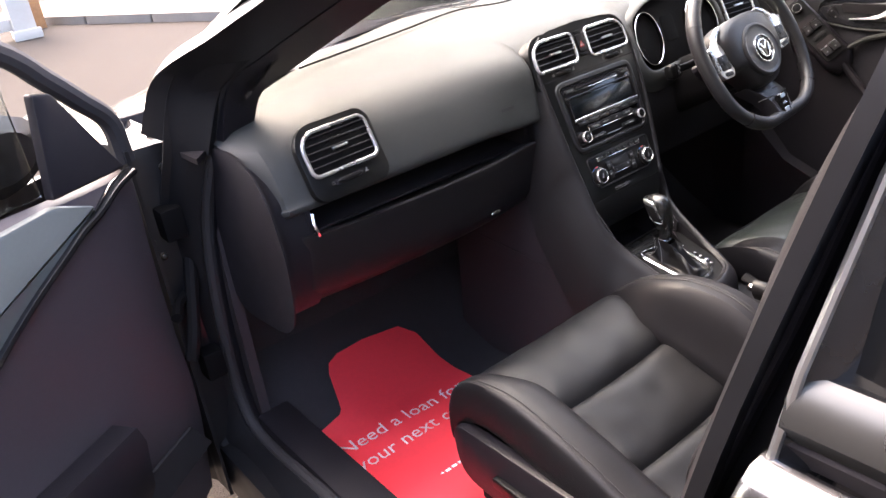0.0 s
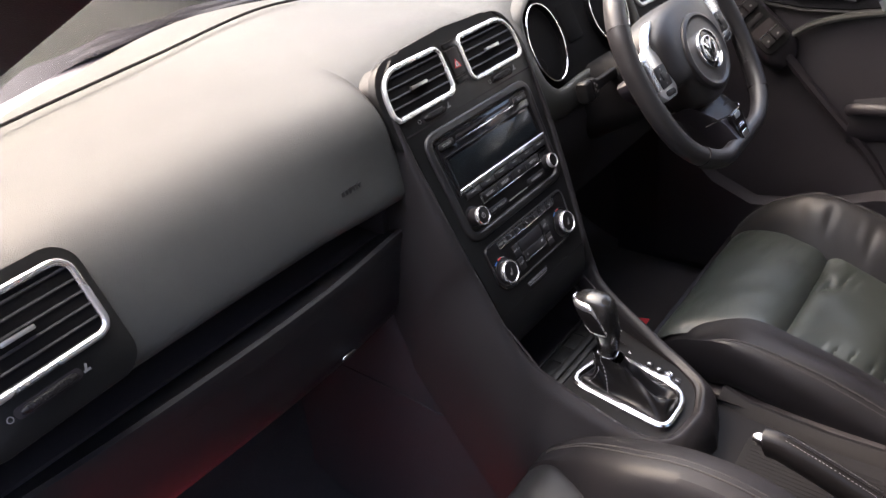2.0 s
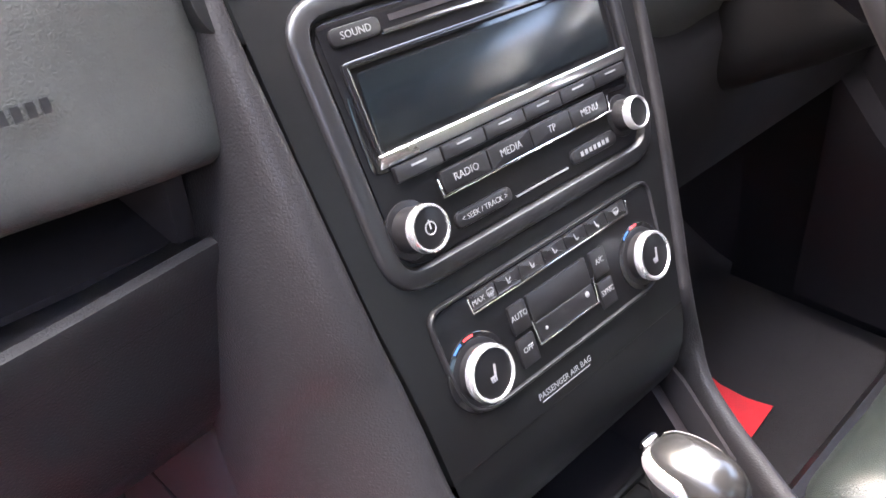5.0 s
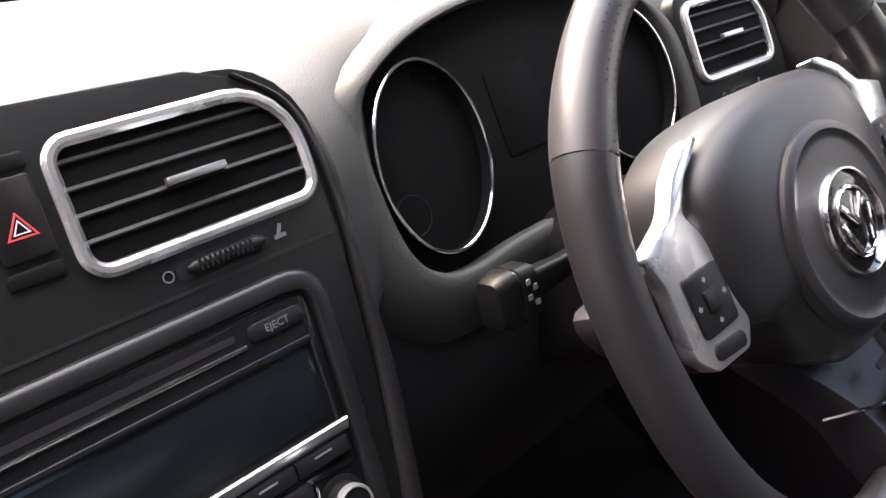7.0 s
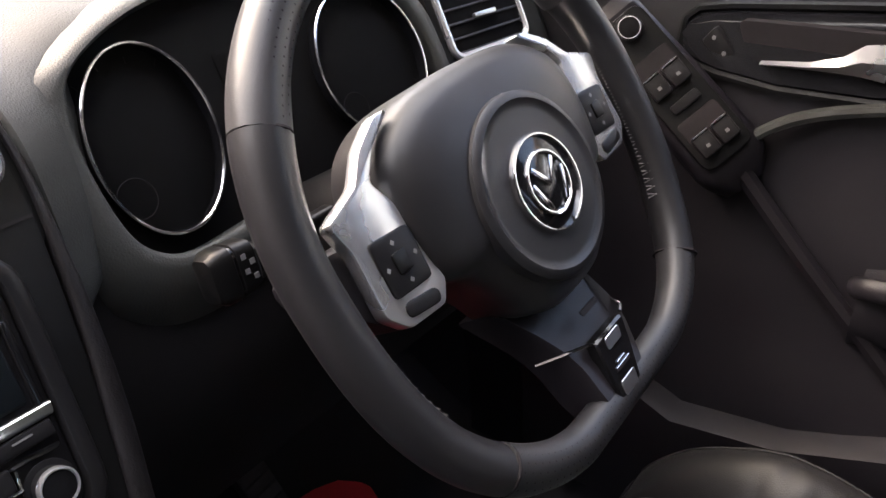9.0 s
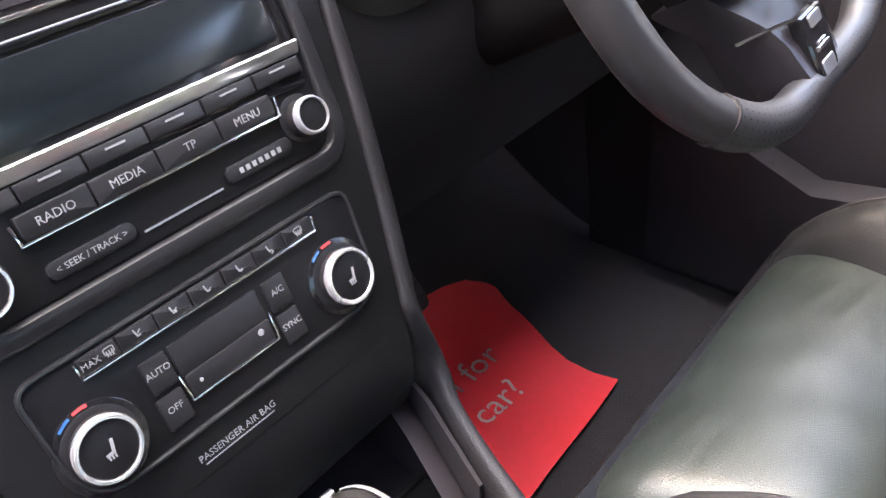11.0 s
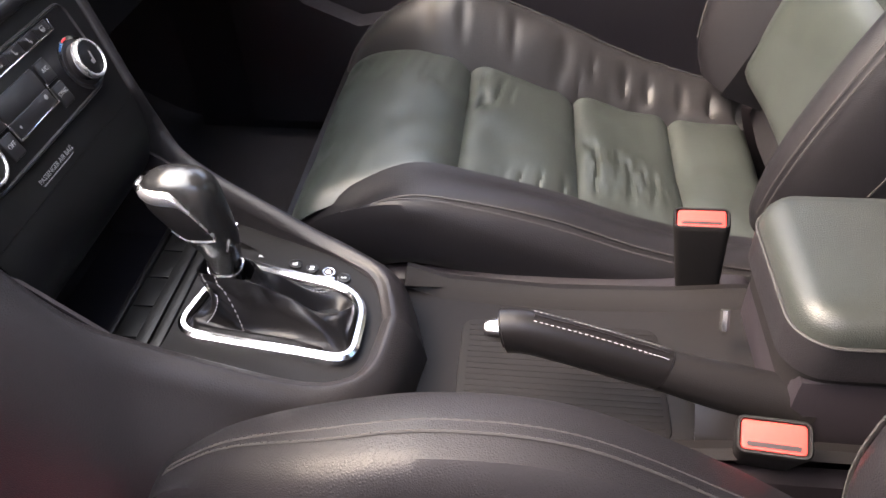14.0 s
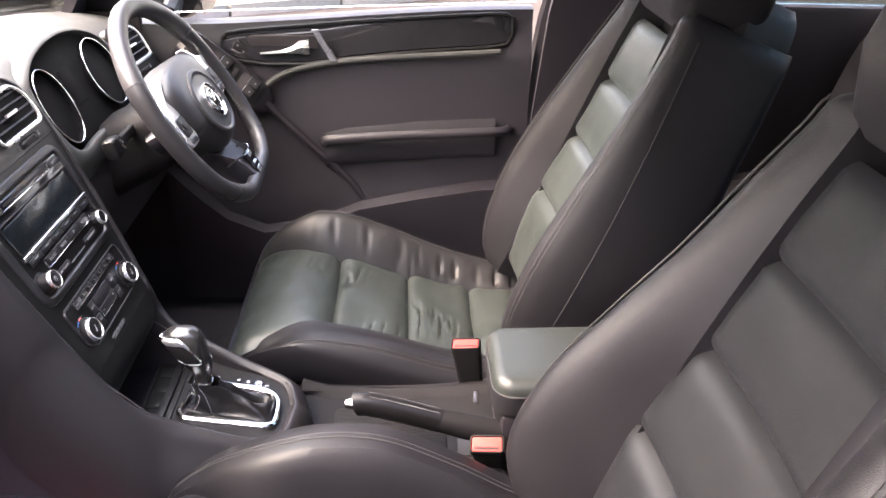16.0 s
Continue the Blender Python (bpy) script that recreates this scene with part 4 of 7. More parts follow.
part("fan_key", slab(rrect(0.0515, 0.0165, 0.0012, 2), 0.0012, 0.0034, 0.0008, at(S, -0.0075, -0.0795)), M_KEY, CLIM)
fk = part("fan_key", slab(rrect(0.050, 0.012, 0.0015, 3), 0.0012, 0.0040, 0.0008, at(S, -0.0075, -0.0935)), M_KEY, CLIM)
marks([disc(0.0011, 0, 0.0002, 0.0001, 10, at(S, -0.026, -0.0935, 0.0041)), disc(0.0018, 0, 0.0002, 0.0001, 10, at(S, 0.011, -0.0915, 0.0041))], M_GREY, fk)
part("fan_trim", joined(moved(box((-0.0262, -0.0006, 0.001), (0.0262, 0.0006, 0.0044), 0.0003), at(S, -0.0075, -0.0998)), moved(box((-0.0006, 0, 0.001), (0.0006, 0.0145, 0.0042), 0.0003), at(S, -0.0335, -0.0998, 0, 4)), moved(box((-0.0006, 0, 0.001), (0.0006, 0.0145, 0.0042), 0.0003), at(S, 0.0185, -0.0998, 0, -4))), M_CHROME, CLIM, "bright trim round the fan key")
lettering("PASSENGER AIR BAG", 0.0050, at(S, -0.021, -0.1275, 0.0004), M_DIM, STACK)
part("warning_line", moved(box((-0.021, -0.0003, 0), (0.021, 0.0003, 0.0003), 0), at(S, -0.021, -0.1310)), M_DIM, STACK)
for x in (-0.0768, 0.0672):
    m = at(S, x, -0.0925)
    part("dial_ring_plate", disc(0.0212, 0.0012, 0.0026, 0.0008, 40, m), M_GLOSS, CLIM)
    for a0, mt in ((108, M_BLUE_P), (82, M_RED_P)):
        seg = []
        for i in range(8):
            a = radians(a0 + 20 * i / 7)
            seg.append([(0.0190 * math.cos(a), 0.0190 * math.sin(a), 0.0027), (0.0204 * math.cos(a), 0.0204 * math.sin(a), 0.0027)])
        part("temperature_mark", moved(sheet(seg, 0.0002), m), mt, CLIM)
    knob("temperature_knob", m, 0.0152, 0.0135, CLIM, "round temperature dial", "seat")

# ---- centre console flanks ----
CON = thing("centre_console", (0, -0.2, 0.3), "grained black centre console with open bin and selector surround", "centre console")


def Sp(x, v, h=0.0):
    return S @ Vector((x, v, h))


for s in (-1, 1):
    st = []
    if s < 0:
        side = ((0.205, 0.105), (0.185, 0.128), (0.15, 0.1365), (0.10, 0.1365), (0.05, 0.1325), (0.0, 0.1285), (-0.05, 0.124), (-0.085, 0.120))
    else:
        side = ((0.205, 0.105), (0.185, 0.128), (0.15, 0.1365), (0.10, 0.1355), (0.05, 0.1305), (0.0, 0.1225), (-0.04, 0.1155), (-0.08, 0.1080), (-0.115, 0.1000), (-0.138, 0.0955))
    for v, xi in side:
        k = smooth(0.08, -0.09, v) * (1.0 if s < 0 else 0.25)
        q = 0.3 + 0.7 * smooth(0.205, 0.14, v)
        n = (1 - 0.72 * smooth(-0.02, 0.17, v)) * (1.0 if s < 0 else 0.75)
        st.append([Sp(s * (xi - 0.002), v, -0.012), Sp(s * (xi - 0.001), v, -0.008), Sp(s * xi, v, -0.004), Sp(s * (xi + 0.001), v, 0.0015), Sp(s * (xi + 0.001 + 0.007 * n), v, 0.001 + 0.003 * n), Sp(s * (xi + 0.002 + 0.016 * n), v, -0.002), Sp(s * (xi + 0.004 + 0.022 * n + 0.006 * k), v, -0.022 * q), Sp(s * (xi + 0.008 + 0.025 * n + 0.016 * k), v - 0.03 * k, -0.055 * q), Sp(s * (xi + 0.010 + 0.026 * n + 0.030 * k), v - 0.10 * k, -0.11 * q)])
    cx = -0.006
    # rim from the stack back round the selector, then down to the tunnel
    rim = [(0.121, -0.072, 0.640), (0.108, -0.112, 0.602), (0.098, -0.165, 0.575), (0.090, -0.208, 0.557), (0.079, -0.238, 0.549), (0.054, -0.259, 0.545), (0.0, -0.266, 0.544)]
    if s > 0:
        rim = [(0.1150, -0.048, 0.640), (0.1090, -0.064, 0.615), (0.1020, -0.092, 0.597), (0.0960, -0.122, 0.583), (0.0890, -0.152, 0.571), (0.0820, -0.182, 0.559), (0.0720, -0.215, 0.550), (0.0480, -0.250, 0.546), (0.0, -0.266, 0.544)]
    fr = st
    for i, (x, y, z) in enumerate(rim):
        sx = cx + s * x - 0.008 * smooth(-0.05, -0.25, y)
        c = Vector((sx, y, z))
        k = 0.2 + 0.8 * i / (len(rim) - 1)
        ra, rb = rim[max(0, i - 1)], rim[min(len(rim) - 1, i + 1)]
        o = Vector((-(rb[1] - ra[1]) * s, -(ra[0] - rb[0]), 0)).normalized()
        if i == len(rim) - 1:
            o = Vector((0, -1, 0))
        bot = 0.42 if k < 0.62 else 0.42 + 0.07 * smooth(0.62, 1, k)
        fl = 0.060 - 0.03 * k
        r_ = smooth(0.55, 0.95, k)
        w_ = 1.0 if s < 0 else 0.30 + 0.70 * smooth(0.3, 0.9, k)
        zb = min(z - 0.004, max(0.545, 0.5555 + 0.115 * (y + 0.11)) - 0.004) if s > 0 and i < len(rim) - 1 else z - 0.012
        deep = 0.012
        fr.append([Vector((c.x, c.y, zb)) - o * deep, Vector((c.x, c.y, zb + 0.45 * (z - zb))) - o * deep * 0.86, Vector((c.x, c.y, z - 0.3 * (z - zb))) - o * 0.010, c - o * 0.006 + Vector((0, 0, -0.001)), c + Vector((0, 0, 0.0015)), c + o * 0.010 * w_ + Vector((0, 0, -0.006 - 0.002 * r_)), c + o * (0.020 - 0.003 * r_) * w_ + Vector((0, 0, -0.028 + 0.008 * r_)), c + o * (0.022 + fl * 0.45 * (1 - r_)) * w_ + Vector((0, 0.012 * (1 - k), (bot - z) * (0.45 + 0.2 * r_))), Vector((c.x, c.y, bot)) + o * (0.026 + fl * 0.7 * (1 - r_)) * w_ + Vector((0, 0.02 * (1 - k), 0))])
    sm = [spline([f[i] for f in fr], 5) for i in range(9)]
    part("console_flank", sheet([spline([col[j] for col in sm], 3) for j in range(len(sm[0]))]), M_FLANK, CON, "soft black flank from the stack to the selector")
    # broad side panel towards the footwell
    up = []
    for y, x0, z0 in ((0.30, 0.19, 0.70), (0.10, 0.178, 0.66), (0.02, 0.170, 0.62), (-0.05, 0.158, 0.57), (-0.12, 0.138, 0.53), (-0.20, 0.122, 0.50), (-0.30, 0.106, 0.47), (-0.60, 0.10, 0.45)):
        x0 -= 0.052 * smooth(0.16, 0.04, y) * smooth(-0.30, -0.20, y) if s > 0 else 0.0
        up.append([(cx + s * (x0 - 0.03), y, z0 + 0.03), (cx + s * x0, y, z0 - 0.01), (cx + s * (x0 + 0.006), y, 0.42), (cx + s * (x0 + 0.012), y, 0.26)])
    part("side_panel", sheet([spline(r, 4) for r in up]), M_SIDE, CON, "grained black tunnel side panel")
    if s < 0:
        part("side_joint", tube([(cx + s * (x0 + 0.0045), y, 0.47 + 0.09 * smooth(-0.3, 0.2, y)) for y, x0 in ((0.25, 0.186), (0.10, 0.180), (0.02, 0.172), (-0.05, 0.160), (-0.12, 0.140), (-0.20, 0.124), (-0.30, 0.108))], 0.0014, 5), M_SIDE, CON, "pale joint line")
part("bin", joined(sheet([[(-0.118, 0.03, 0.70), (-0.118, 0.03, 0.52), (0.10, 0.03, 0.52), (0.10, 0.03, 0.66)], [(-0.118, -0.05, 0.66), (-0.112, -0.05, 0.525), (0.088, -0.05, 0.525), (0.094, -0.05, 0.612)], [(-0.112, -0.10, 0.60), (-0.104, -0.10, 0.535), (0.078, -0.10, 0.535), (0.082, -0.10, 0.58)]], 0.003), box((-0.12, 0.025, 0.5), (0.11, 0.04, 0.72), 0.002)), M_VOID, CON, "open unlit storage bin")
# rolled-back cover: five slats and two rails
for i in range(5):
    part("cover_slat", box((-0.090 + i * 0.0345, -0.072, 0.540), (-0.0565 + i * 0.0345, -0.049, 0.5465), 0.002), M_PANEL, CON)
for y0, y1, z1 in ((-0.049, -0.043, 0.549), (-0.086, -0.0745, 0.558), (-0.098, -0.0885, 0.560)):
    part("cover_rail", box((-0.100, y0, 0.53), (0.082, y1, z1), 0.0025), M_PANEL, CON, "satin black cover rail")
# selector surround
def gear_z(y):
    return 0.5555 + 0.115 * (y + 0.11)


GS = []
for y in (-0.095, -0.13, -0.17, -0.21, -0.235, -0.252, -0.260):
    w = lerp_table([(-0.26, 0.045), (-0.252, 0.064), (-0.235, 0.078), (-0.21, 0.088), (-0.17, 0.094), (-0.13, 0.101), (-0.095, 0.108)], y)
    c = -0.006 - 0.008 * smooth(-0.05, -0.25, y)
    GS.append([(c + w * k * (0.84 if k > 0 else 1), y, gear_z(y) + (0.011 * abs(k) ** 5 * smooth(-0.235, -0.17, y) if k < 0 else 0.0)) for k in (-1, -0.8, -0.5, -0.2, 0, 0.2, 0.5, 0.8, 1)])
part("selector_surround", sheet(GS, 0.006), M_SURR, CON, "satin black selector surround")
# tray and handbrake bay behind the selector
TR = []
for y, z in ((-0.262, 0.505), (-0.30, 0.492), (-0.40, 0.487), (-0.50, 0.492), (-0.56, 0.50), (-0.75, 0.50)):
    TR.append([(-0.105, y, z + 0.018), (-0.098, y, z + 0.022), (-0.088, y, z + 0.018), (-0.082, y, z), (0, y, z), (0.062, y, z), (0.070, y, z + 0.008), (0.080, y, z + 0.010), (0.092, y, z + 0.004)])
part("rear_tray", sheet(TR, 0.004), M_TRAY, CON, "grained black tray beside the handbrake")
part("tray_mat", slab(rrect(0.118, 0.17, 0.012, 4), 0, 0.004, 0.0015, Matrix.Translation((-0.020, -0.402, 0.489))), M_TRAY, CON, "rubber tray mat")
part("rear_box", box((-0.075, -0.95, 0.42), (0.07, -0.56, 0.565), 0.012), M_HARD, CON, "grained black console box under the armrest")
part("rear_skirt", joined(box((-0.112, -0.95, 0.26), (-0.092, -0.30, 0.497), 0.008), box((0.080, -0.95, 0.26), (0.099, -0.30, 0.487), 0.008)), M_HARD, CON, "grained black console side")

part("mat_ribs", joined(*[box((-0.074 + i * 0.0062, -0.482, 0.4925), (-0.0712 + i * 0.0062, -0.324, 0.4934), 0) for i in range(18)]), M_TRAY, CON, "fine ribs across the tray mat")

# ---- gear selector ----
SEL = thing("gear_selector", (-0.016, -0.15, 0.55), "automatic gear selector with chrome-banded knob and stitched leather gaiter", "gear lever")
tilt = Matrix.Translation((-0.020, -0.176, gear_z(-0.176) + 0.001)) @ Matrix.Rotation(math.atan(0.115), 4, "X")
lo = soft_quad([(-0.049, -0.068), (0.034, -0.068), (0.050, 0.060), (-0.044, 0.078)], (0.022, 0.040, 0.022, 0.026), 8)
part("gaiter_frame", rim_of(lo, 0.0085, 0.0, 0.0075, tilt), M_CHROME, SEL, "chrome gaiter frame")
inn = shrunk(lo, 0.008)
inn_f = [tuple(p)[:2] for p in spline([(a, b, 0) for a, b in inn], 3, True)]
prof_g = spline([(1.0, 0.002, 0.0), (0.93, 0.008, 0.0), (0.80, 0.010, 0.004), (0.62, 0.015, 0.012), (0.48, 0.022, 0.022), (0.40, 0.033, 0.034), (0.34, 0.042, 0.040)], 4)
gp = []
for k, (f, zz, dy) in enumerate(prof_g):
    q = k / (len(prof_g) - 1)
    env = math.sin(math.pi * q) ** 0.8
    rr_ = []
    for a, b in inn_f:
        th = math.atan2(b, a)
        n1 = noise.noise((1.4 * math.cos(th), 1.4 * math.sin(th), 2.0 + 1.5 * q))
        n2 = noise.noise((3.2 * math.cos(th) + 5, 3.2 * math.sin(th), 3.5 * q))
        fold = abs(math.sin(2.5 * th + 2.6 * q + 1.6 * n1))
        ruck = math.exp(-((q - 0.80) / 0.10) ** 2) * math.sin(3 * th + 16 * q)
        low = 1 - 0.85 * smooth(-0.004, 0.030, a * f)
        rr_.append((a * f * (1 + 0.10 * env * n2), b * f * (1 + 0.10 * env * n1) + dy, zz * (0.35 + 0.65 * (low if q < 0.75 else low + (1 - low) * (q - 0.75) / 0.25)) + low * (0.024 * env * (0.42 - fold) + 0.007 * env * n2 + 0.004 * ruck)))
    gp.append(rr_)
part("gaiter", moved(loft(gp, cap=False), tilt), M_BOOT, SEL, "wrinkled black leather gaiter", sharp=60)
for ph in (0.55, 0.75, 2.35, 2.55, -0.6, -0.8):
    path = []
    for k in range(4, len(gp)):
        r = gp[k]
        i = min(range(len(inn_f)), key=lambda q: abs(math.atan2(inn_f[q][1], inn_f[q][0]) - ph))
        path.append(tilt @ Vector((r[i][0], r[i][1], r[i][2] + 0.0008)))
    pp = spline(path, 2)
    part("stitching", joined(*[tube([pp[i], pp[i + 1]], 0.0005, 5) for i in range(0, len(pp) - 1, 2)]), M_THREAD_L, SEL, "grey stitching")
# knob: an upright paddle whose head leans forwards
KX = -0.020
KSEC = [(0.578, -0.1500, -0.1240, 0.0125), (0.588, -0.1510, -0.1240, 0.0132), (0.597, -0.1510, -0.1265, 0.0122), (0.606, -0.1518, -0.1262, 0.0120), (0.614, -0.1526, -0.1235, 0.0124), (0.623, -0.1530, -0.1180, 0.0145), (0.632, -0.1520, -0.1120, 0.0172), (0.642, -0.1502, -0.1055, 0.0188), (0.652, -0.1488, -0.0990, 0.0192), (0.660, -0.1480, -0.0940, 0.0190), (0.667, -0.1468, -0.0910, 0.0180), (0.674, -0.1442, -0.0935, 0.0160), (0.679, -0.1400, -0.0995, 0.0130), (0.6825, -0.1340, -0.1080, 0.0085), (0.684, -0.1285, -0.1140, 0.0035)]


def on_knob(z, f, s_, out=0.0):
    """A point on the knob's side: f runs from its front (0) to its back (1)."""
    yb = lerp_table([(q[0], q[1]) for q in KSEC], z)
    yf = lerp_table([(q[0], q[2]) for q in KSEC], z)
    w_ = lerp_table([(q[0], q[3]) for q in KSEC], z)
    k = max(0.0, 1 - abs(2 * f - 1) ** 2.6) ** (1 / 2.6)
    return Vector((KX + s_ * (w_ * k + out), yf + (yb - yf) * f, z + out * 0.8))


def knob_section(z):
    fs = [0.5 - 0.5 * math.cos(math.pi * i / 12) for i in range(13)]
    return [on_knob(z, f, 1) for f in fs] + [on_knob(z, f, -1) for f in fs[-2:0:-1]]


zs = [tuple(p)[0] for p in spline([(q[0], 0, 0) for q in KSEC], 2)]
part("collar", loft([knob_section(z) for z in (0.578, 0.583, 0.588, 0.593, 0.597)]), M_SMOKE, SEL, "smoky grey metal collar")
part("collar_ring", tube([p + Vector((0, 0, 0)) for p in knob_section(0.5945)], 0.0011, 6, closed=True), M_CHROME, SEL, "thin chrome ring")
part("knob", loft([knob_section(z) for z in zs if z > 0.594]), M_SMOKE, SEL, "smoky satin knob with a rounded crown")


def pad_top(f):
    return 0.6640 - 0.026 * max(0.0, (f - 0.48) / 0.32) ** 2.4


def pad_low(f):
    return 0.6335 + 0.010 * smooth(0.30, 0.0, f)


def band_wide(f):
    return 0.0105 - 0.0050 * smooth(0.45, 0.80, f)


for s in (-1, 1):
    fs = [0.04 + 0.76 * i / 16 for i in range(17)]
    part("grip_pad", sheet([[on_knob(pad_low(f) + (pad_top(f) - pad_low(f)) * k / 8, f, s, 0.0007 + 0.0008 * math.sin(math.pi * k / 8)) for k in range(9)] for f in fs]), M_TRAY, SEL, "dark side pad")
    part("knob_band", sheet([[on_knob(pad_top(f) + band_wide(f) * k / 5, f, s, 0.0006 + 0.0022 * math.sin(math.pi * k / 5)) for k in range(6)] for f in [0.015] + fs]), M_SILVER, SEL, "chrome knob band")
    part("band_edge", tube([on_knob(0.6345 + (pad_top(0.80) + 0.002 - 0.6345) * k / 8, 0.805 + 0.01 * math.sin(math.pi * k / 8), s, 0.0004) for k in range(9)], 0.0013, 6), M_SILVER, SEL)
    part("band_end", tube([on_knob(pad_low(0.12 + 0.68 * k / 8) - 0.0006, 0.12 + 0.68 * k / 8, s, 0.0006) for k in range(9)], 0.0011, 6), M_SILVER, SEL, "thin chrome edge under the grip")
    part("back_clip", tube([on_knob(0.619 + 0.002 * k, 0.86 + 0.02 * k, s, 0.0006) for k in range(6)], 0.0010, 6), M_SILVER, SEL, "small chrome edge at the back of the neck")
part("release_button", moved(box((-0.0065, -0.0026, -0.009), (0.0065, 0.0026, 0.009), 0.0024), Matrix.Translation((KX, -0.0920, 0.6645)) @ Matrix.Rotation(radians(-14), 4, "X")), M_CHROME, SEL, "chrome release button")
# position marks on the surround
tilt_s = Matrix.Rotation(math.atan(0.115), 4, "X")
for ch, x, y in (("P", 0.0385, -0.1430), ("R", 0.0350, -0.1730), ("N", 0.0325, -0.1880), ("D", 0.0310, -0.2025), ("S", 0.0265, -0.2165)):
    m = Matrix.Translation((x, y, gear_z(y) + 0.0006)) @ tilt_s
    if ch != "P":
        bd = part("position_badge", disc(0.0054, -0.001, 0.0016, 0.0005, 24, m), M_CHROME if ch == "D" else M_PANEL, SEL, "chrome-ringed position badge" if ch == "D" else "dark round position badge")
        part("badge_ring", ring(0.0056, 0.0010, 0.0, 0.0020, 24, m), M_CHROME if ch == "D" else M_SMOKE, bd)
        if ch == "D":
            part("badge_face", disc(0.0042, 0.0, 0.0018, 0.0003, 20, m), M_VOID, bd)
            part("badge_tab", moved(box((-0.013, -0.0022, 0.0), (-0.004, 0.0022, 0.0022), 0.0006), m), M_CHROME, bd)
            part("badge_tab", moved(box((-0.0150, -0.0075, 0.002), (-0.0115, 0.0075, 0.0078), 0.0006), m), M_CHROME, bd)
    lettering(ch, 0.0060, m @ Matrix.Translation((0, 0, 0.0018)), M_WHITE, SEL)

# ---- handbrake ----
HB = thing("handbrake", (-0.05, -0.5, 0.5), "leather-gripped handbrake lever with a chrome button, lowered", "handbrake")
hb = [(-0.048, -0.352, 0.571), (-0.048, -0.358, 0.572), (-0.0485, -0.375, 0.5715), (-0.050, -0.42, 0.560), (-0.052, -0.465, 0.547), (-0.0525, -0.474, 0.544)]
part("grip", tube(spline(hb, 4), [0.013] * 2 + [0.0165] * 17 + [0.0150] * 2, 14, squash=(0.85, 1.15)), M_BOOT, HB, "stitched black leather grip")
for gx_ in (-0.006, 0.004):
    gs_ = spline([(x + gx_, y, z + 0.0186) for x, y, z in hb[2:]], 22)
    part("grip_seam", joined(*[tube([gs_[i], gs_[i + 1]], 0.00045, 4) for i in range(0, len(gs_) - 1, 2)]), M_THREAD_L, HB, "pale dashed stitching along the grip", kind="stuff")
part("grip_fold", tube([(x - 0.001, y, z + 0.0180) for x, y, z in hb[2:]], 0.0022, 8), M_BOOT, HB)
part("grip_cuff", tube([(-0.048, -0.3555, 0.572), (-0.048, -0.359, 0.572)], [0.0150, 0.0158], 16, squash=(0.85, 1.15)), M_GLOSS, HB, "gloss black collar behind the button")
part("button", tube([(-0.048, -0.340, 0.572), (-0.048, -0.345, 0.572), (-0.048, -0.354, 0.572)], [0.0065, 0.0085, 0.0085], 12), M_CHROME, HB, "chrome release button")
part("lever", tube([(-0.0525, -0.470, 0.545), (-0.055, -0.52, 0.533), (-0.058, -0.58, 0.518)], [0.0150, 0.0180, 0.0215], 14, squash=(0.9, 1.15)), M_TRAY, HB, "plain black lever")
part("base_boot", sheet([[(-0.085, -0.50, 0.497), (-0.06, -0.50, 0.520), (-0.03, -0.50, 0.497)], [(-0.09, -0.54, 0.497), (-0.058, -0.54, 0.534), (-0.022, -0.54, 0.497)], [(-0.09, -0.58, 0.497), (-0.058, -0.58, 0.536), (-0.02, -0.58, 0.497)]], 0.003), M_BOOT, HB)

# ---- armrest and buckles ----
AR = thing("armrest", (0, -0.7, 0.5), "grey leather padded centre armrest, lowered", "armrest")
ao = rrect(0.150, 0.36, (0.03, 0.03, 0.022, 0.022), 6, -0.002, 0.0)


def pillow(outline, h0, h1, r, m, steps=4):
    rings = [[(*p, h0) for p in shrunk(outline, r * 0.5)], [(*p, h0 + r * 0.5) for p in outline], [(*p, h1 - r) for p in outline]]
    for i in range(1, steps + 1):
        a = math.pi / 2 * i / steps
        rings.append([(*p, h1 - r + r * math.sin(a)) for p in shrunk(outline, r * (1 - math.cos(a)))])
    cxy = [sum(p[i] for p in outline) / len(outline) for i in (0, 1)]
    for f, hh in ((0.6, 0.35), (0.25, 0.5)):
        rings.append([(cxy[0] + (p[0] - cxy[0]) * f, cxy[1] + (p[1] - cxy[1]) * f, h1 + r * 0.3 * hh) for p in shrunk(outline, r)])
    return moved(loft(rings), m)


ARM = Matrix.Translation((0.0, -0.728, 0.578)) @ Matrix.Rotation(radians(-1), 4, "X")
part("pad", pillow(ao, 0.0, 0.052, 0.018, ARM), M_ARM, AR, "padded grey leather top")
part("pad_side", slab(shrunk(ao, -0.0012), -0.002, 0.029, 0.002, ARM), M_BOLSTER, AR, "dark leather armrest side")
part("pad_seam", tube([ARM @ Vector((*p, 0.030)) for p in shrunk(ao, -0.0014)], 0.0013, 5, closed=True), M_THREAD, AR)
part("hinge_box", slab(shrunk(ao, 0.006), -0.03, 0.001, 0.004, ARM), M_TRAY, AR, "grained black armrest base")
part("latch", tube([(0.020, -0.532, 0.540), (0.012, -0.532, 0.527), (0.020, -0.536, 0.515)], 0.004, 7), M_CHROME, AR, "bright latch under the pad")
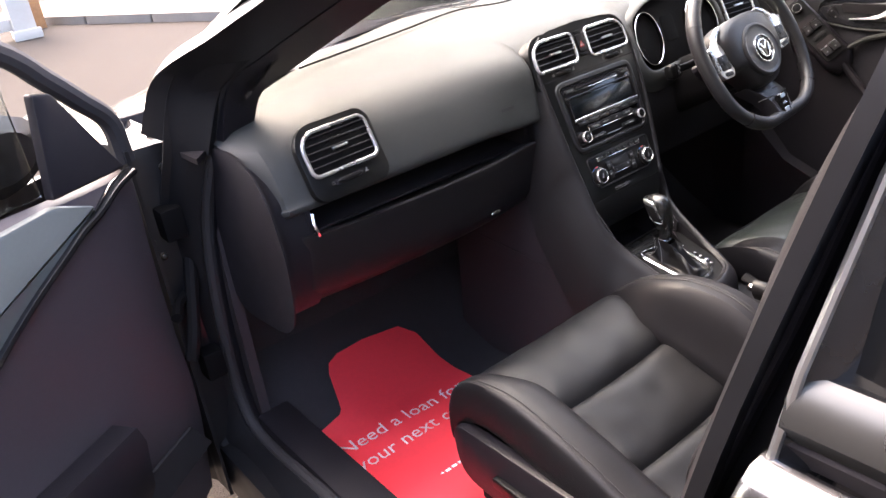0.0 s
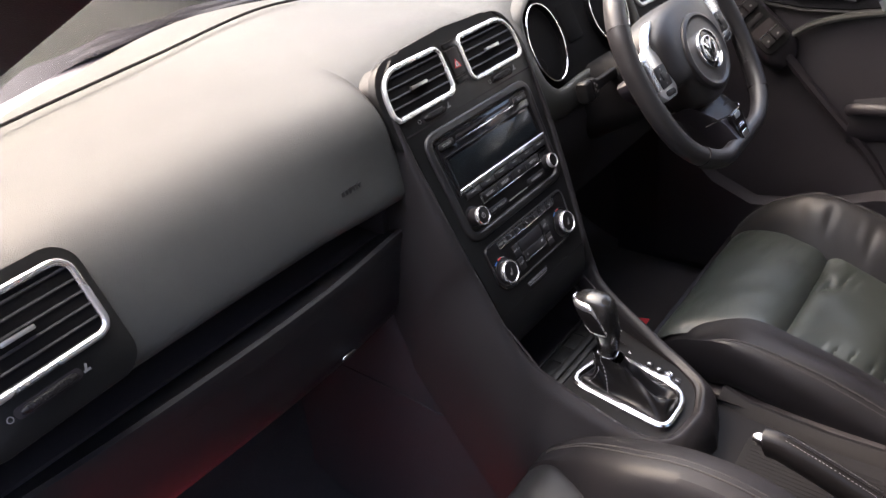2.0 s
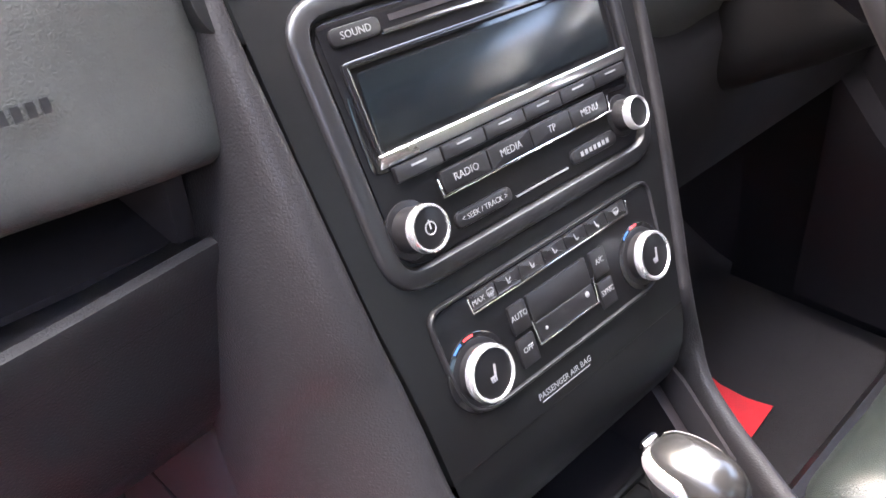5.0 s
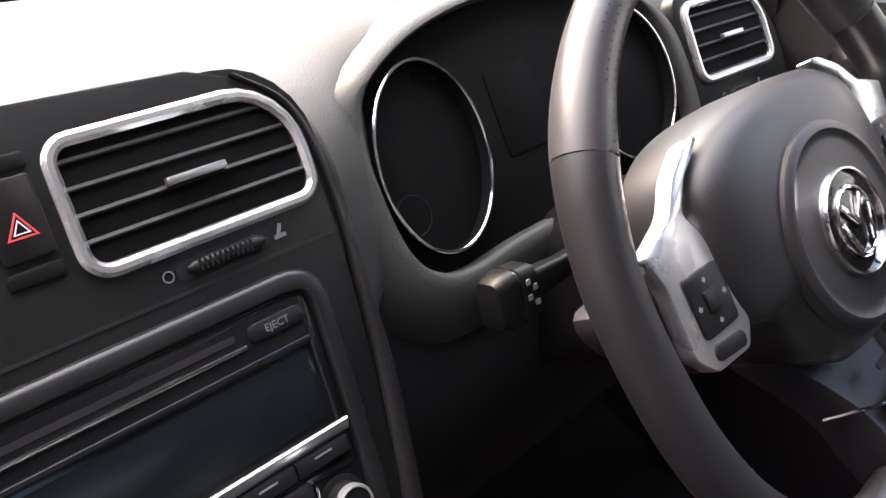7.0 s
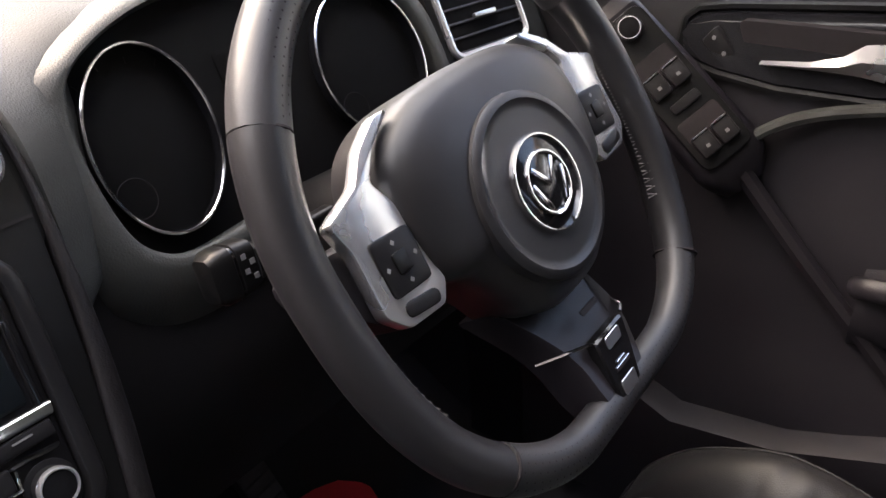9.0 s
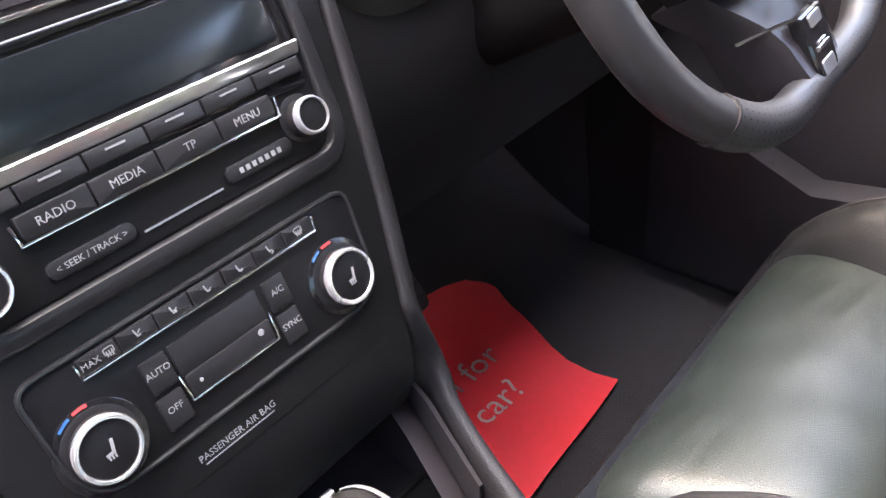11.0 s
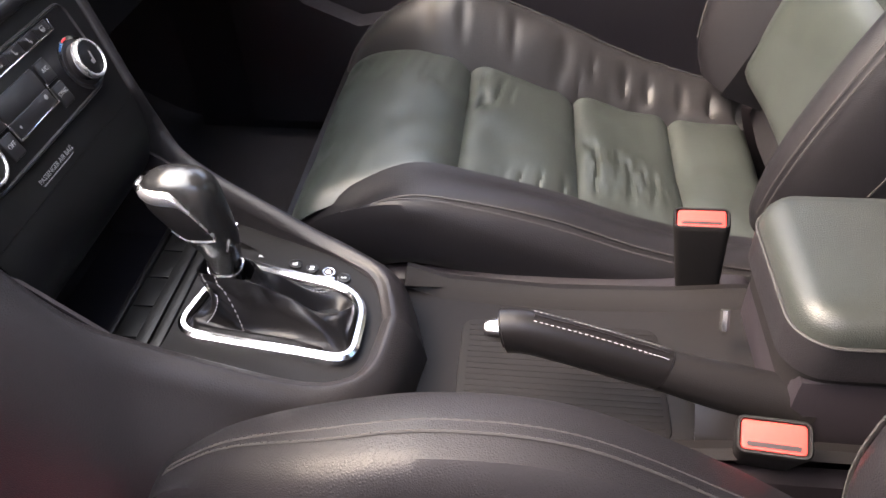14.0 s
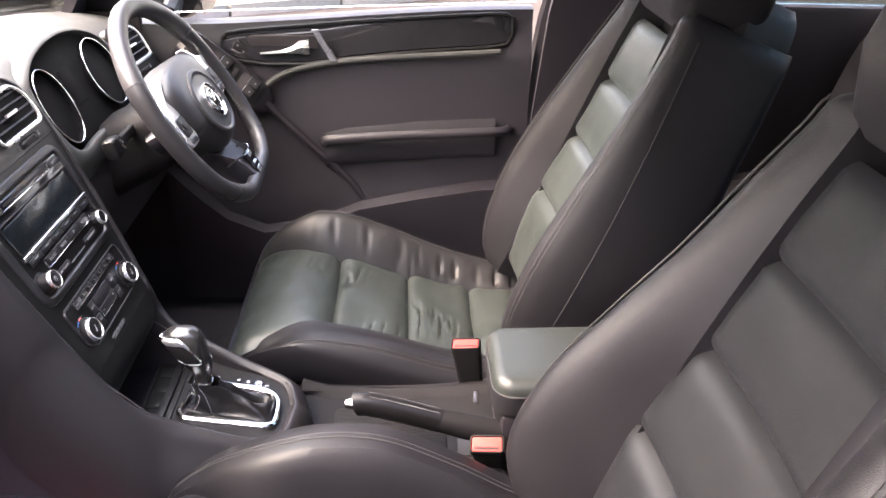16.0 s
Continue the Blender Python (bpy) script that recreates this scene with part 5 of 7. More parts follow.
for s, px, py, pz, tz in ((1, 0.108, -0.522, 0.562, 82), (-1, -0.116, -0.536, 0.556, 84)):
    b = thing("seat_belt_buckle", (px, py, 0.45), "black seat belt buckle with a red release button", "seat belt buckle", "front seat belt buckles")
    m = Matrix.Translation((px, py, pz)) @ Matrix.Rotation(radians(tz), 4, "Z") @ Matrix.Rotation(radians(-8 if s > 0 else -28), 4, "X") @ Matrix.Rotation(radians(8), 4, "Y")
    part("body", loft([[m @ Vector((*p, z)) for p in rrect(0.048 * f, 0.026 * f, 0.006, 4)] for z, f in ((-0.085, 0.82), (-0.02, 0.95), (-0.004, 1.0), (0.0, 0.97))]), M_SURR, b)
    part("lip", rim_of(rrect(0.048, 0.026, 0.006, 4), 0.0032, -0.002, 0.0042, m), M_SURR, b, "black lip round the button")
    part("release_button", slab(rrect(0.041, 0.020, 0.003, 3), -0.002, 0.0035, 0.0015, m), M_BUCKLE, b, "bright red release button")
    part("slot", slab(rrect(0.034, 0.0035, 0.0015, 3), 0.003, 0.0039, 0.0002, m @ Matrix.Translation((0, 0.006, 0))), M_VOID, b)
    part("stalk", tube([m @ Vector((0, 0, -0.08)), m @ Vector((0, 0.0, -0.12)), m @ Vector((0.0, -0.02, -0.17))], 0.009, 8), M_HARD, b)

# ---- steering wheel ----
WM = facing(0.361, -0.0686, 0.8883, 31.5, -1.6, 4.8)
HM = WM @ Matrix.Translation((0, -0.011, 0.0))
WHEEL = thing("steering_wheel", (0.356, -0.08, 0.70), "flat-bottomed black leather steering wheel with silver spoke panels", "steering wheel")


def rim_point(a, r=0.1640):
    """The rim's middle line: round above, fuller and flat-bottomed below."""
    x, y = r * math.cos(a), r * math.sin(a)
    if y < 0:
        k = (abs(math.cos(a)) ** 2.6 + abs(math.sin(a)) ** 2.6) ** (-1 / 2.6)
        x, y = x * (1 + (k - 1) * 0.9), y * (1 + (k - 1) * 1.3) * 1.045
    flat = -0.168
    if y < flat:
        y = flat - (flat - y) * 0.25
    return Vector((x, y, 0.006 * smooth(-0.09, -0.17, y)))


def rim_radius(deg):
    """Half the rim's thickness, slimmer along its flat foot."""
    return 0.0146 - 0.0024 * math.exp(-((deg - 270) / 38) ** 4)


def rim_piece(a0, a1, mt, label, fat=1.0, n=40):
    pts, rad = [], []
    for i in range(n + 1):
        a = radians(a0 + (a1 - a0) * i / n)
        pts.append(WM @ rim_point(a))
        grip = math.exp(-((math.degrees(a) % 360 - 150) / 14) ** 2) + math.exp(-((math.degrees(a) % 360 - 30) / 14) ** 2)
        rad.append(rim_radius(math.degrees(a) % 360) + 0.0014 * grip)
    return part("rim", tube(pts, rad, 14, squash=(1.0, 1.12)), mt, WHEEL, label)


M_PERF = shader("perforated_leather", (0.0222, 0.0220, 0.0228), 0.42, var=0.1, blotch=14, grain=700, bump=0.2, depth=0.0003, cells=True)
rim_piece(27, 151, M_PERF, "perforated leather upper rim")
rim_piece(151, 226, M_RIM, "smooth leather rim side")
rim_piece(226, 314, M_PERF, "flat leather lower rim")
rim_piece(314, 387, M_RIM, "smooth leather rim side")
# punched holes in staggered rows over the perforated leather
holes = bmesh.new()
wz = (WM.to_3x3() @ Vector((0, 0, 1))).normalized()
for a0, a1 in ((28, 150), (227, 313)):
    n_ = int((a1 - a0) * 0.55)
    for i in range(n_):
        for j in range(17):
            a = radians(a0 + (a1 - a0) * (i + 0.5 * (j % 2)) / n_)
            c = WM @ rim_point(a)
            d = (WM @ rim_point(a + 0.01) - WM @ rim_point(a - 0.01)).normalized()
            w = d.cross(wz).normalized()
            t = radians(360 * j / 17)
            nrm = (w * math.cos(t) + wz * math.sin(t)).normalized()
            rq = rim_radius(math.degrees(a) % 360) + 0.00018
            q = c + w * math.cos(t) * rq + wz * math.sin(t) * rq * 1.12
            e = d.cross(nrm).normalized()
            holes.faces.new([holes.verts.new(q + (d * math.cos(b) + e * math.sin(b)) * 0.00062) for b in [2 * math.pi * k / 6 for k in range(6)]])
part("perforation", holes, M_VOID, WHEEL, "rows of punched holes", kind="stuff")
for a in (27, 151, 226, 314):
    c = WM @ rim_point(radians(a))
    d = (WM @ rim_point(radians(a + 1)) - WM @ rim_point(radians(a - 1))).normalized()
    u = (WM.to_3x3() @ Vector((0, 0, 1))).normalized()
    w = d.cross(u).normalized()
    part("rim_joint", tube([c + (w * math.cos(t) * rim_radius(a % 360) + u * math.sin(t) * rim_radius(a % 360) * 1.12) for t in [2 * math.pi * i / 20 for i in range(20)]], 0.0011, 5, closed=True), M_VOID, WHEEL)
for s in (0, 1):
    st = []
    for i in range(40):
        a = radians(-32 + i * 2.0) if s else radians(212 - i * 2.0)
        for d_ in (-0.009, 0.009):
            st.append(tube([WM @ (rim_point(a, 0.1502) + Vector((0, 0, 0.0052))), WM @ (rim_point(a + d_, 0.1494) + Vector((0, 0, -0.002)))], 0.0006, 4))
    part("stitching", joined(*st), M_THREAD_W, WHEEL, "cross stitching inside the rim", kind="stuff")
# hub pad
hub_o = [(-0.090, -0.020), (-0.070, -0.033), (-0.052, -0.055), (-0.040, -0.075), (-0.018, -0.083), (0.018, -0.083), (0.040, -0.075), (0.052, -0.055), (0.070, -0.033), (0.090, -0.020), (0.096, 0.02), (0.088, 0.050), (0.066, 0.068), (0.03, 0.076), (-0.03, 0.076), (-0.066, 0.068), (-0.088, 0.050), (-0.096, 0.02)]
ho2 = [tuple(p)[:2] for p in spline([(a, b, 0) for a, b in hub_o], 4, True)]
hr = []
for f, h in ((1.0, -0.045), (1.01, -0.010), (1.0, 0.004), (0.95, 0.011), (0.85, 0.016), (0.68, 0.0195), (0.45, 0.0215), (0.2, 0.0222)):
    hr.append([HM @ Vector((a * f, b * f, h)) for a, b in ho2])
part("airbag_pad", loft(hr), M_RIM, WHEEL, "grained black airbag pad")
BC = (0.0, -0.011)
part("centre_disc", loft([[HM @ Vector((BC[0] + r * math.cos(t), BC[1] + r * math.sin(t), h)) for t in [2 * math.pi * i / 48 for i in range(48)]] for r, h in ((0.060, 0.0165), (0.0590, 0.0232), (0.0565, 0.0252), (0.0535, 0.0255), (0.0505, 0.0238), (0.047, 0.0234), (0.03, 0.0250), (0.005, 0.0255))]), M_RIM, WHEEL, "round raised pad centre")
EM = at(HM, BC[0], BC[1], 0.0255)
eb = part("emblem", disc(0.0300, -0.003, 0.0012, 0.001, 40, EM), M_GLOSS, WHEEL, "round black and chrome emblem")
part("emblem_ring", ring(0.0310, 0.0024, -0.003, 0.0032, 48, EM), M_CHROME, eb)
part("emblem_disc_ring", ring(0.0205, 0.0024, 0.001, 0.0036, 40, EM), M_CHROME, eb)
for a, b, c in (((-0.0115, 0.0125), (0.0, -0.001), 0.0), ((0.0115, 0.0125), (0.0, -0.001), 0.0), ((-0.0165, 0.004), (-0.0085, -0.0155), 0.0), ((0.0165, 0.004), (0.0085, -0.0155), 0.0)):
    d_ = Vector((b[0] - a[0], b[1] - a[1], 0))
    part("emblem_bar", moved(box((0, -0.0019, 0.001), (d_.length, 0.0019, 0.0036), 0.0008), at(EM, a[0], a[1], 0, math.degrees(math.atan2(d_.y, d_.x)))), M_CHROME, eb, "plain slanting chrome bar")
# spokes and silver panels
for s in (-1, 1):
    sp_o = [(s * 0.088, 0.020), (s * 0.118, 0.022), (s * 0.158, 0.024), (s * 0.160, 0.006), (s * 0.140, -0.018), (s * 0.118, -0.034), (s * 0.084, -0.028)]
    if s > 0:
        sp_o = sp_o[::-1]
    part("spoke", slab([tuple(p)[:2] for p in spline([(a, b, 0) for a, b in sp_o], 4, True)], -0.035, -0.006, 0.004, HM), M_HARD, WHEEL)
    q = [(s * 0.0660, 0.0735), (s * 0.0775, 0.0735), (s * 0.0980, 0.0620), (s * 0.1120, 0.0470), (s * 0.1400, 0.0370), (s * 0.1350, 0.0190), (s * 0.1370, -0.0190), (s * 0.1260, -0.0315), (s * 0.0970, -0.0335), (s * 0.0885, -0.0225), (s * 0.0876, -0.0020), (s * 0.0950, 0.0300), (s * 0.1020, 0.0440), (s * 0.0880, 0.0590)]
    if s > 0:
        q = q[::-1]
    pn = part("spoke_panel", slab(soft_quad(q, 0.0035, 4), -0.005, 0.0050, 0.002, HM), M_SILVER, WHEEL, "satin silver spoke panel")
    kx = s * 0.1115
    part("key_pad", slab(soft_quad([(kx - 0.0155, -0.0145), (kx + 0.0145, -0.0160), (kx + 0.0165, 0.0160), (kx - 0.0145, 0.0185)], 0.004, 3), 0.004, 0.0068, 0.0012, HM), M_KEY, pn, "black key pad")
    part("centre_key", slab(rrect(0.011, 0.012, 0.0015, 2), 0.0066, 0.0080, 0.0008, at(HM, kx, 0.001)), M_PANEL, pn)
    marks([*[moved(box((-0.0012, -0.0012, 0), (0.0012, 0.0012, 0.0002), 0), at(HM, kx + dx, 0.001 + dy, 0.0069, 45)) for dx, dy in ((0, 0.011), (0, -0.011), (0.011, 0), (-0.011, 0))]], M_DIM, pn)
    part("lower_key", slab(rrect(0.026, 0.009, 0.004, 3), 0.004, 0.0064, 0.001, at(HM, s * 0.1115, -0.0242, 0, s * 8)), M_KEY, pn)
def on_spoke(x, y, h=0.0):
    """The lower spoke rises towards the driver as it nears the rim."""
    return HM @ Vector((x - 0.010 * smooth(-0.09, -0.17, y), y, h + 0.014 * smooth(-0.070, -0.120, y) - 0.030 * smooth(0.022, 0.050, abs(x))))


def on_spoke_slab(outline, h0, h1, edge):
    """A slab that follows the lower spoke's rise."""
    return loft([[on_spoke(x, y, h) for x, y in shrunk(outline, d)] for h, d in ((h0, 0.0), (h1 - edge, 0.0), (h1, edge))])


SPO = [(-0.046, -0.070), (0.046, -0.070), (0.040, -0.090), (0.036, -0.108), (0.032, -0.125), (0.028, -0.145), (0.022, -0.163), (-0.022, -0.163), (-0.028, -0.145), (-0.032, -0.125), (-0.036, -0.108), (-0.040, -0.090)]
part("lower_spoke", on_spoke_slab(soft_quad(SPO[::-1], 0.003, 2), -0.030, 0.002, 0.003), M_HARD, WHEEL, "black lower spoke")
for s in (-1, 1):
    part("spoke_line", tube([on_spoke(s * x, y, 0.0028) for x, y in ((0.0445, -0.1085), (0.034, -0.1095), (0.026, -0.1105), (0.0200, -0.1125))], 0.0012, 6), M_CHROME, WHEEL)
TPO = [(-0.0185, -0.113), (0.0185, -0.113), (0.0165, -0.135), (0.0140, -0.153), (0.008, -0.159), (-0.008, -0.159), (-0.0140, -0.153), (-0.0165, -0.135)]
tp = part("trim_plate", on_spoke_slab(soft_quad(TPO[::-1], 0.003, 2), -0.004, 0.0042, 0.0015), M_GLOSS, WHEEL, "gloss black plate on the lower spoke")
for x0, x1, y0, y1 in ((-0.0085, 0.0085, -0.1235, -0.1155), (-0.0085, 0.0085, -0.1545, -0.1445)):
    part("bright_inlay", on_spoke_slab(soft_quad([(x0, y0), (x1, y0), (x1 + 0.0005, y1), (x0 - 0.0005, y1)], 0.002, 3), 0.0040, 0.0050, 0.0004), M_SATIN, tp, "satin silver inlay")
part("plain_badge", joined(on_spoke_slab([(-0.0085, -0.1385), (0.0085, -0.1385), (0.0085, -0.1355), (-0.0085, -0.1355)], 0.0040, 0.0052, 0.0003), on_spoke_slab([(-0.0060, -0.1345), (0.0040, -0.1345), (0.0040, -0.1325), (-0.0060, -0.1325)], 0.0040, 0.0052, 0.0003)), M_CHROME, tp)
part("pressed_word", on_spoke_slab(soft_quad([(-0.010, -0.0985), (0.010, -0.0985), (0.010, -0.0950), (-0.010, -0.0950)], 0.0005, 1), 0.0015, 0.0026, 0.0003), M_VOID, WHEEL)
# column shroud and stalks
COL = thing("steering_column", (0.356, 0.05, 0.80), "black steering column shroud with two stalks", "steering column")
CMt = facing(0.358, -0.030, 0.852, 27)
part("shroud", loft([[CMt @ Vector((a * f, b * f - 0.012, h)) for a, b in rrect(0.13, 0.115, 0.035, 5)] for h, f in ((-0.16, 1.05), (-0.06, 1.0), (-0.01, 0.92), (0.0, 0.85))]), M_TRAY, COL)
SE = ((0.000, 0.30, 0.30), (0.0015, 0.72, 0.80), (0.006, 0.96, 0.98), (0.012, 1.0, 1.0), (0.0150, 1.0, 1.0), (0.0156, 0.93, 0.93), (0.0172, 0.93, 0.93), (0.0178, 1.0, 1.0), (0.030, 0.95, 0.92), (0.034, 0.60, 0.55), (0.060, 0.46, 0.42), (0.100, 0.52, 0.48))
for s in (-1, 1):
    m = Matrix.Translation((0.359 + s * 0.163, 0.018, 0.853)) @ Matrix.Rotation(radians(-14), 4, "X")
    sk = part("stalk", loft([[m @ Vector((-s * x, a, b)) for a, b in rrect(0.024 * fy, 0.033 * fz, 0.007 * min(fy, fz), 4)] for x, fy, fz in SE], cap=True), M_PANEL, COL, "chunky black column stalk")
    part("stalk_ring", loft([[m @ Vector((-s * x, a, b)) for a, b in rrect(0.0226, 0.0312, 0.0065, 4)] for x in (0.0155, 0.0173)]), M_GLOSS, sk)
    marks([moved(box((-0.0016, -0.0004, -0.0016), (0.0016, 0.0004, 0.0016), 0), m @ Matrix.Translation((-s * (0.0215 + 0.005 * (i % 2)), -0.0120, 0.008 - 0.0045 * i))) for i in range(4)], M_GREY, sk)

# ---- front seats ----
def sew(path, parent, pitch=0.0055):
    """A row of short stitches along a path, over the dark line of its seam."""
    pts = spline(path, 3)
    run, last, bits = 0.0, pts[0], []
    for p in pts[1:]:
        d = (p - last).length
        run += d
        if run > pitch:
            q = p + (p - last).normalized() * pitch * 0.62
            bits.append(tube([p, q], 0.00075, 4))
            run = 0.0
        last = p
    st_ = part("stitching", joined(*bits), M_SEAM, parent, "grey stitching along the seam", kind="stuff")
    part("seam", tube([p - Vector((0, 0, 0.0006)) for p in path], 0.0009, 4), M_THREAD, parent)
    return st_


def seat(name, cx, dz, outer, label, creased, lift_in):
    T = thing(name, (cx, -0.4, 0.27), label, "car seat", "front seats")
    # passenger seat takes the copy with shade in its colour
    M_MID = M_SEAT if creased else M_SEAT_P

    cz = [tuple(p)[:2] for p in spline([(y, z, 0) for y, z in [(-0.68, 0.438), (-0.62, 0.442), (-0.52, 0.455), (-0.43, 0.481), (-0.36, 0.500), (-0.293, 0.522), (-0.22, 0.538), (-0.165, 0.536), (-0.135, 0.522), (-0.118, 0.500), (-0.108, 0.470)]], 5)]

    def cush_z(y):
        return dz + lerp_table(cz, y) - (0.020 * smooth(-0.26, -0.14, y) if creased else 0.0)

    def hw(y):
        return 0.146 + (0.032 if creased else 0.040) * smooth(-0.27, -0.13, y)

    seams = [-0.108, -0.293, -0.430, -0.558, -0.665]
    for k in range(4):
        y1, y0 = seams[k], seams[k + 1]
        rows = []
        for i in range(49):
            v = i / 48
            y = y0 + (y1 - y0) * v
            ev = min(v, (1 - v) if k else 1.0) * (y1 - y0)
            row = []
            for j in range(45):
                u = -1 + j / 22
                x = cx + hw(y) * u
                eu = (1 - abs(u)) * hw(y)
                e = min(ev if (k or v < 0.5) else 1, eu)
                dip = 0.013 * math.exp(-e / 0.010) + 0.006 * math.exp(-e / 0.03)
                cr = 0.0
                if creased:
                    # fine irregular folds across the panel, and broad hollows between them
                    n1 = noise.noise((x * 11 + 3.7 * k, y * 62 + 9 * x, 0.5 + k))
                    n2 = noise.noise((x * 20 + 1.7, y * 105 + 14 * x, 4.5 + k))
                    mask = max(0.0, 1 - (abs(u) / 0.9) ** 4) * smooth(-0.10, 0.35, noise.noise((x * 8 + 4.3, y * 7, k * 2.7)) + 0.10)
                    cr = (0.0 if k == 3 else -0.0058 if k else -0.0030) * mask * (math.exp(-(n1 / 0.22) ** 2) + 0.35 * math.exp(-(n2 / 0.25) ** 2)) * smooth(0.0, 0.02, ev) + 0.006 * noise.noise((x * 9 + 2, y * 11, k)) * (1 if k else 0.5)
                row.append((x, y, cush_z(y) - dip + cr - 0.006 * (1 - u * u) + 0.002 * noise.noise((x * 22, y * 22, dz * 90))))
            rows.append(row)
        part("seat_panel", sheet(rows), M_MID, T, "creased grey-green leather panel" if creased else "smooth leather panel, shade put into its colour")
    # cushion bolsters
    for s in (-1, 1):
        out_side = (s == outer)
        rings = []
        prof = [(-0.020, -0.05), (-0.012, -0.004), (0.006, 0.018), (0.028, 0.030), (0.050, 0.026), (0.064, 0.006), (0.070, -0.03), (0.064, -0.075), (0.030, -0.085)]
        for y, f, b in ((-0.106, 0.10, 0.0), (-0.120, 0.22, 0.0), (-0.150, 0.45, 0.015), (-0.19, 0.70, 0.05), (-0.25, 0.92, 0.10), (-0.32, 1.0, 0.12), (-0.40, 0.98, 0.105), (-0.49, 0.9, 0.07), (-0.58, 0.8, 0.03), (-0.66, 0.7, 0.0)):
            zc = cush_z(y)
            lift = (b if creased else lerp_table([(-0.58, 0.08), (-0.49, 0.135), (-0.40, 0.160), (-0.32, 0.130), (-0.25, 0.075), (-0.19, 0.025), (-0.15, -0.01), (-0.12, -0.01)], y)) * ((0.30 if creased else 0.10) if out_side else lift_in)
            rg = []
            for a, h in prof:
                fr_ = f if (creased or out_side) else f * (1 - 0.45 * smooth(-0.30, -0.16, y))
                ridge = lerp_table([(-0.60, 0.462), (-0.514, 0.474), (-0.43, 0.508), (-0.33, 0.529), (-0.266, 0.536), (-0.21, 0.527), (-0.17, 0.485), (-0.14, 0.455), (-0.106, 0.43)], y)
                hh = ((ridge - zc) * h / 0.030 if h > 0 else h + (ridge - zc) * 0.5) if (creased and not out_side) else (h * fr_ * ((1.0 if creased else 0.45) if out_side else 0.7) + lift) if h > 0 else (h + lift * 0.4)
                rg.append((cx + s * (hw(y) - 0.004 + a * (0.220 - hw(y)) / 0.070), y, zc + hh))
            rings.append([Vector(p) for p in rg])
        cols = [spline([r[i] for r in rings], 20 if (creased and out_side) else 12) for i in range(len(prof))]
        if creased and out_side:
            # gathered leather along the worn outer bolster
            for i, c in enumerate(cols):
                amp = (0.1, 0.7, 1.0, 0.35, 0.12, 0.0, 0.0, 0.0, 0.0)[i]
                sag = (0.0, 0.004, 0.010, 0.003, 0.0, 0.0, 0.0, 0.0, 0.0)[i]
                for p in c:
                    w_ = noise.noise((p.y * 13 + i * 0.35, i * 1.1, 5))
                    w2 = noise.noise((p.y * 24 + i * 0.9, i * 0.55, 1))
                    p.z -= sag * smooth(-0.18, -0.26, p.y)
                    p.z += amp * smooth(-0.17, -0.27, p.y) * (-0.007 * math.exp(-(w_ / 0.12) ** 2) - 0.0085 * math.exp(-(w2 / 0.11) ** 2) * smooth(-0.28, -0.38, p.y) * smooth(-0.15, 0.25, noise.noise((p.y * 9, i * 0.6, 7))) + 0.007 * w_)
        part("cushion_bolster", loft([[Vector(p) for p in spline([c[j] for c in cols], 3, True)] for j in range(len(cols[0]))]), M_WORN if (creased and out_side) else M_BOLSTER, T, "padded leather cushion bolster, gathered in folds" if (creased and out_side) else "padded dark leather cushion bolster")
        for off in ((4, 4.35) if (creased or out_side) else (3.0, 3.35)):
            i0 = int(off)
            f = off - i0
            path = [cols[i0][j].lerp(cols[i0 + 1][j], f * 1.0) + Vector((s * 0.0012, 0, 0.0012)) for j in range(16, len(cols[0]) - 6)]
            sew(path, T)
    # base shell
    part("base_front", sheet([[(cx + k * 0.20, -0.112, dz + 0.475), (cx + k * 0.205, -0.102, dz + 0.45), (cx + k * 0.205, -0.112, dz + 0.40), (cx + k * 0.20, -0.15, dz + 0.36)] for k in (-1, -0.6, -0.2, 0.2, 0.6, 1)], 0.01), M_BOLSTER, T, "dark leather front apron")
    for s in (-1, 1):
        sh = soft_quad([(-0.60, dz + 0.32), (-0.13, dz + 0.33), (-0.115, dz + 0.445), (-0.60, dz + 0.46)], (0.03, 0.05, 0.04, 0.02), 5)
        mm = Matrix(((0, 0, s, cx + s * 0.203), (1, 0, 0, 0), (0, 1, 0, 0), (0, 0, 0, 1)))
        part("side_shield", slab(sh, 0.0, 0.022, 0.008, mm), M_HARD, T, "grained black plastic side shield")
        if s == outer:
            part("adjuster", slab(rrect(0.13, 0.022, 0.008, 4), 0.02, 0.032, 0.004, mm @ Matrix.Translation((-0.29, dz + 0.385, 0))), M_PANEL, T, "long seat adjuster lever")
            part("adjuster", slab(rrect(0.05, 0.03, 0.012, 4), 0.02, 0.034, 0.004, mm @ Matrix.Translation((-0.45, dz + 0.40, 0))), M_PANEL, T)
        part("seat_rail", box((cx + s * 0.17 - 0.018, -0.60, 0.268), (cx + s * 0.17 + 0.018, -0.14, dz + 0.345), 0.005), M_VOID, T, "dark steel seat rail")
    part("under_pan", box((cx - 0.19, -0.58, dz + 0.34), (cx + 0.19, -0.14, dz + 0.40), 0.01), M_VOID, T)
    # backrest, in its own leaning frame: x across, y up the back, z forwards
    B = Matrix.Translation((cx, -0.628, dz + 0.480)) @ Matrix.Rotation(radians(90 + 21), 4, "X")
    B = Matrix(((1, 0, 0, cx), (0, -math.sin(radians(21)), math.cos(radians(21)), -0.628), (0, math.cos(radians(21)), math.sin(radians(21)), dz + 0.482), (0, 0, 0, 1)))
    vs = [0.03, 0.205, 0.330, 0.450, 0.570]
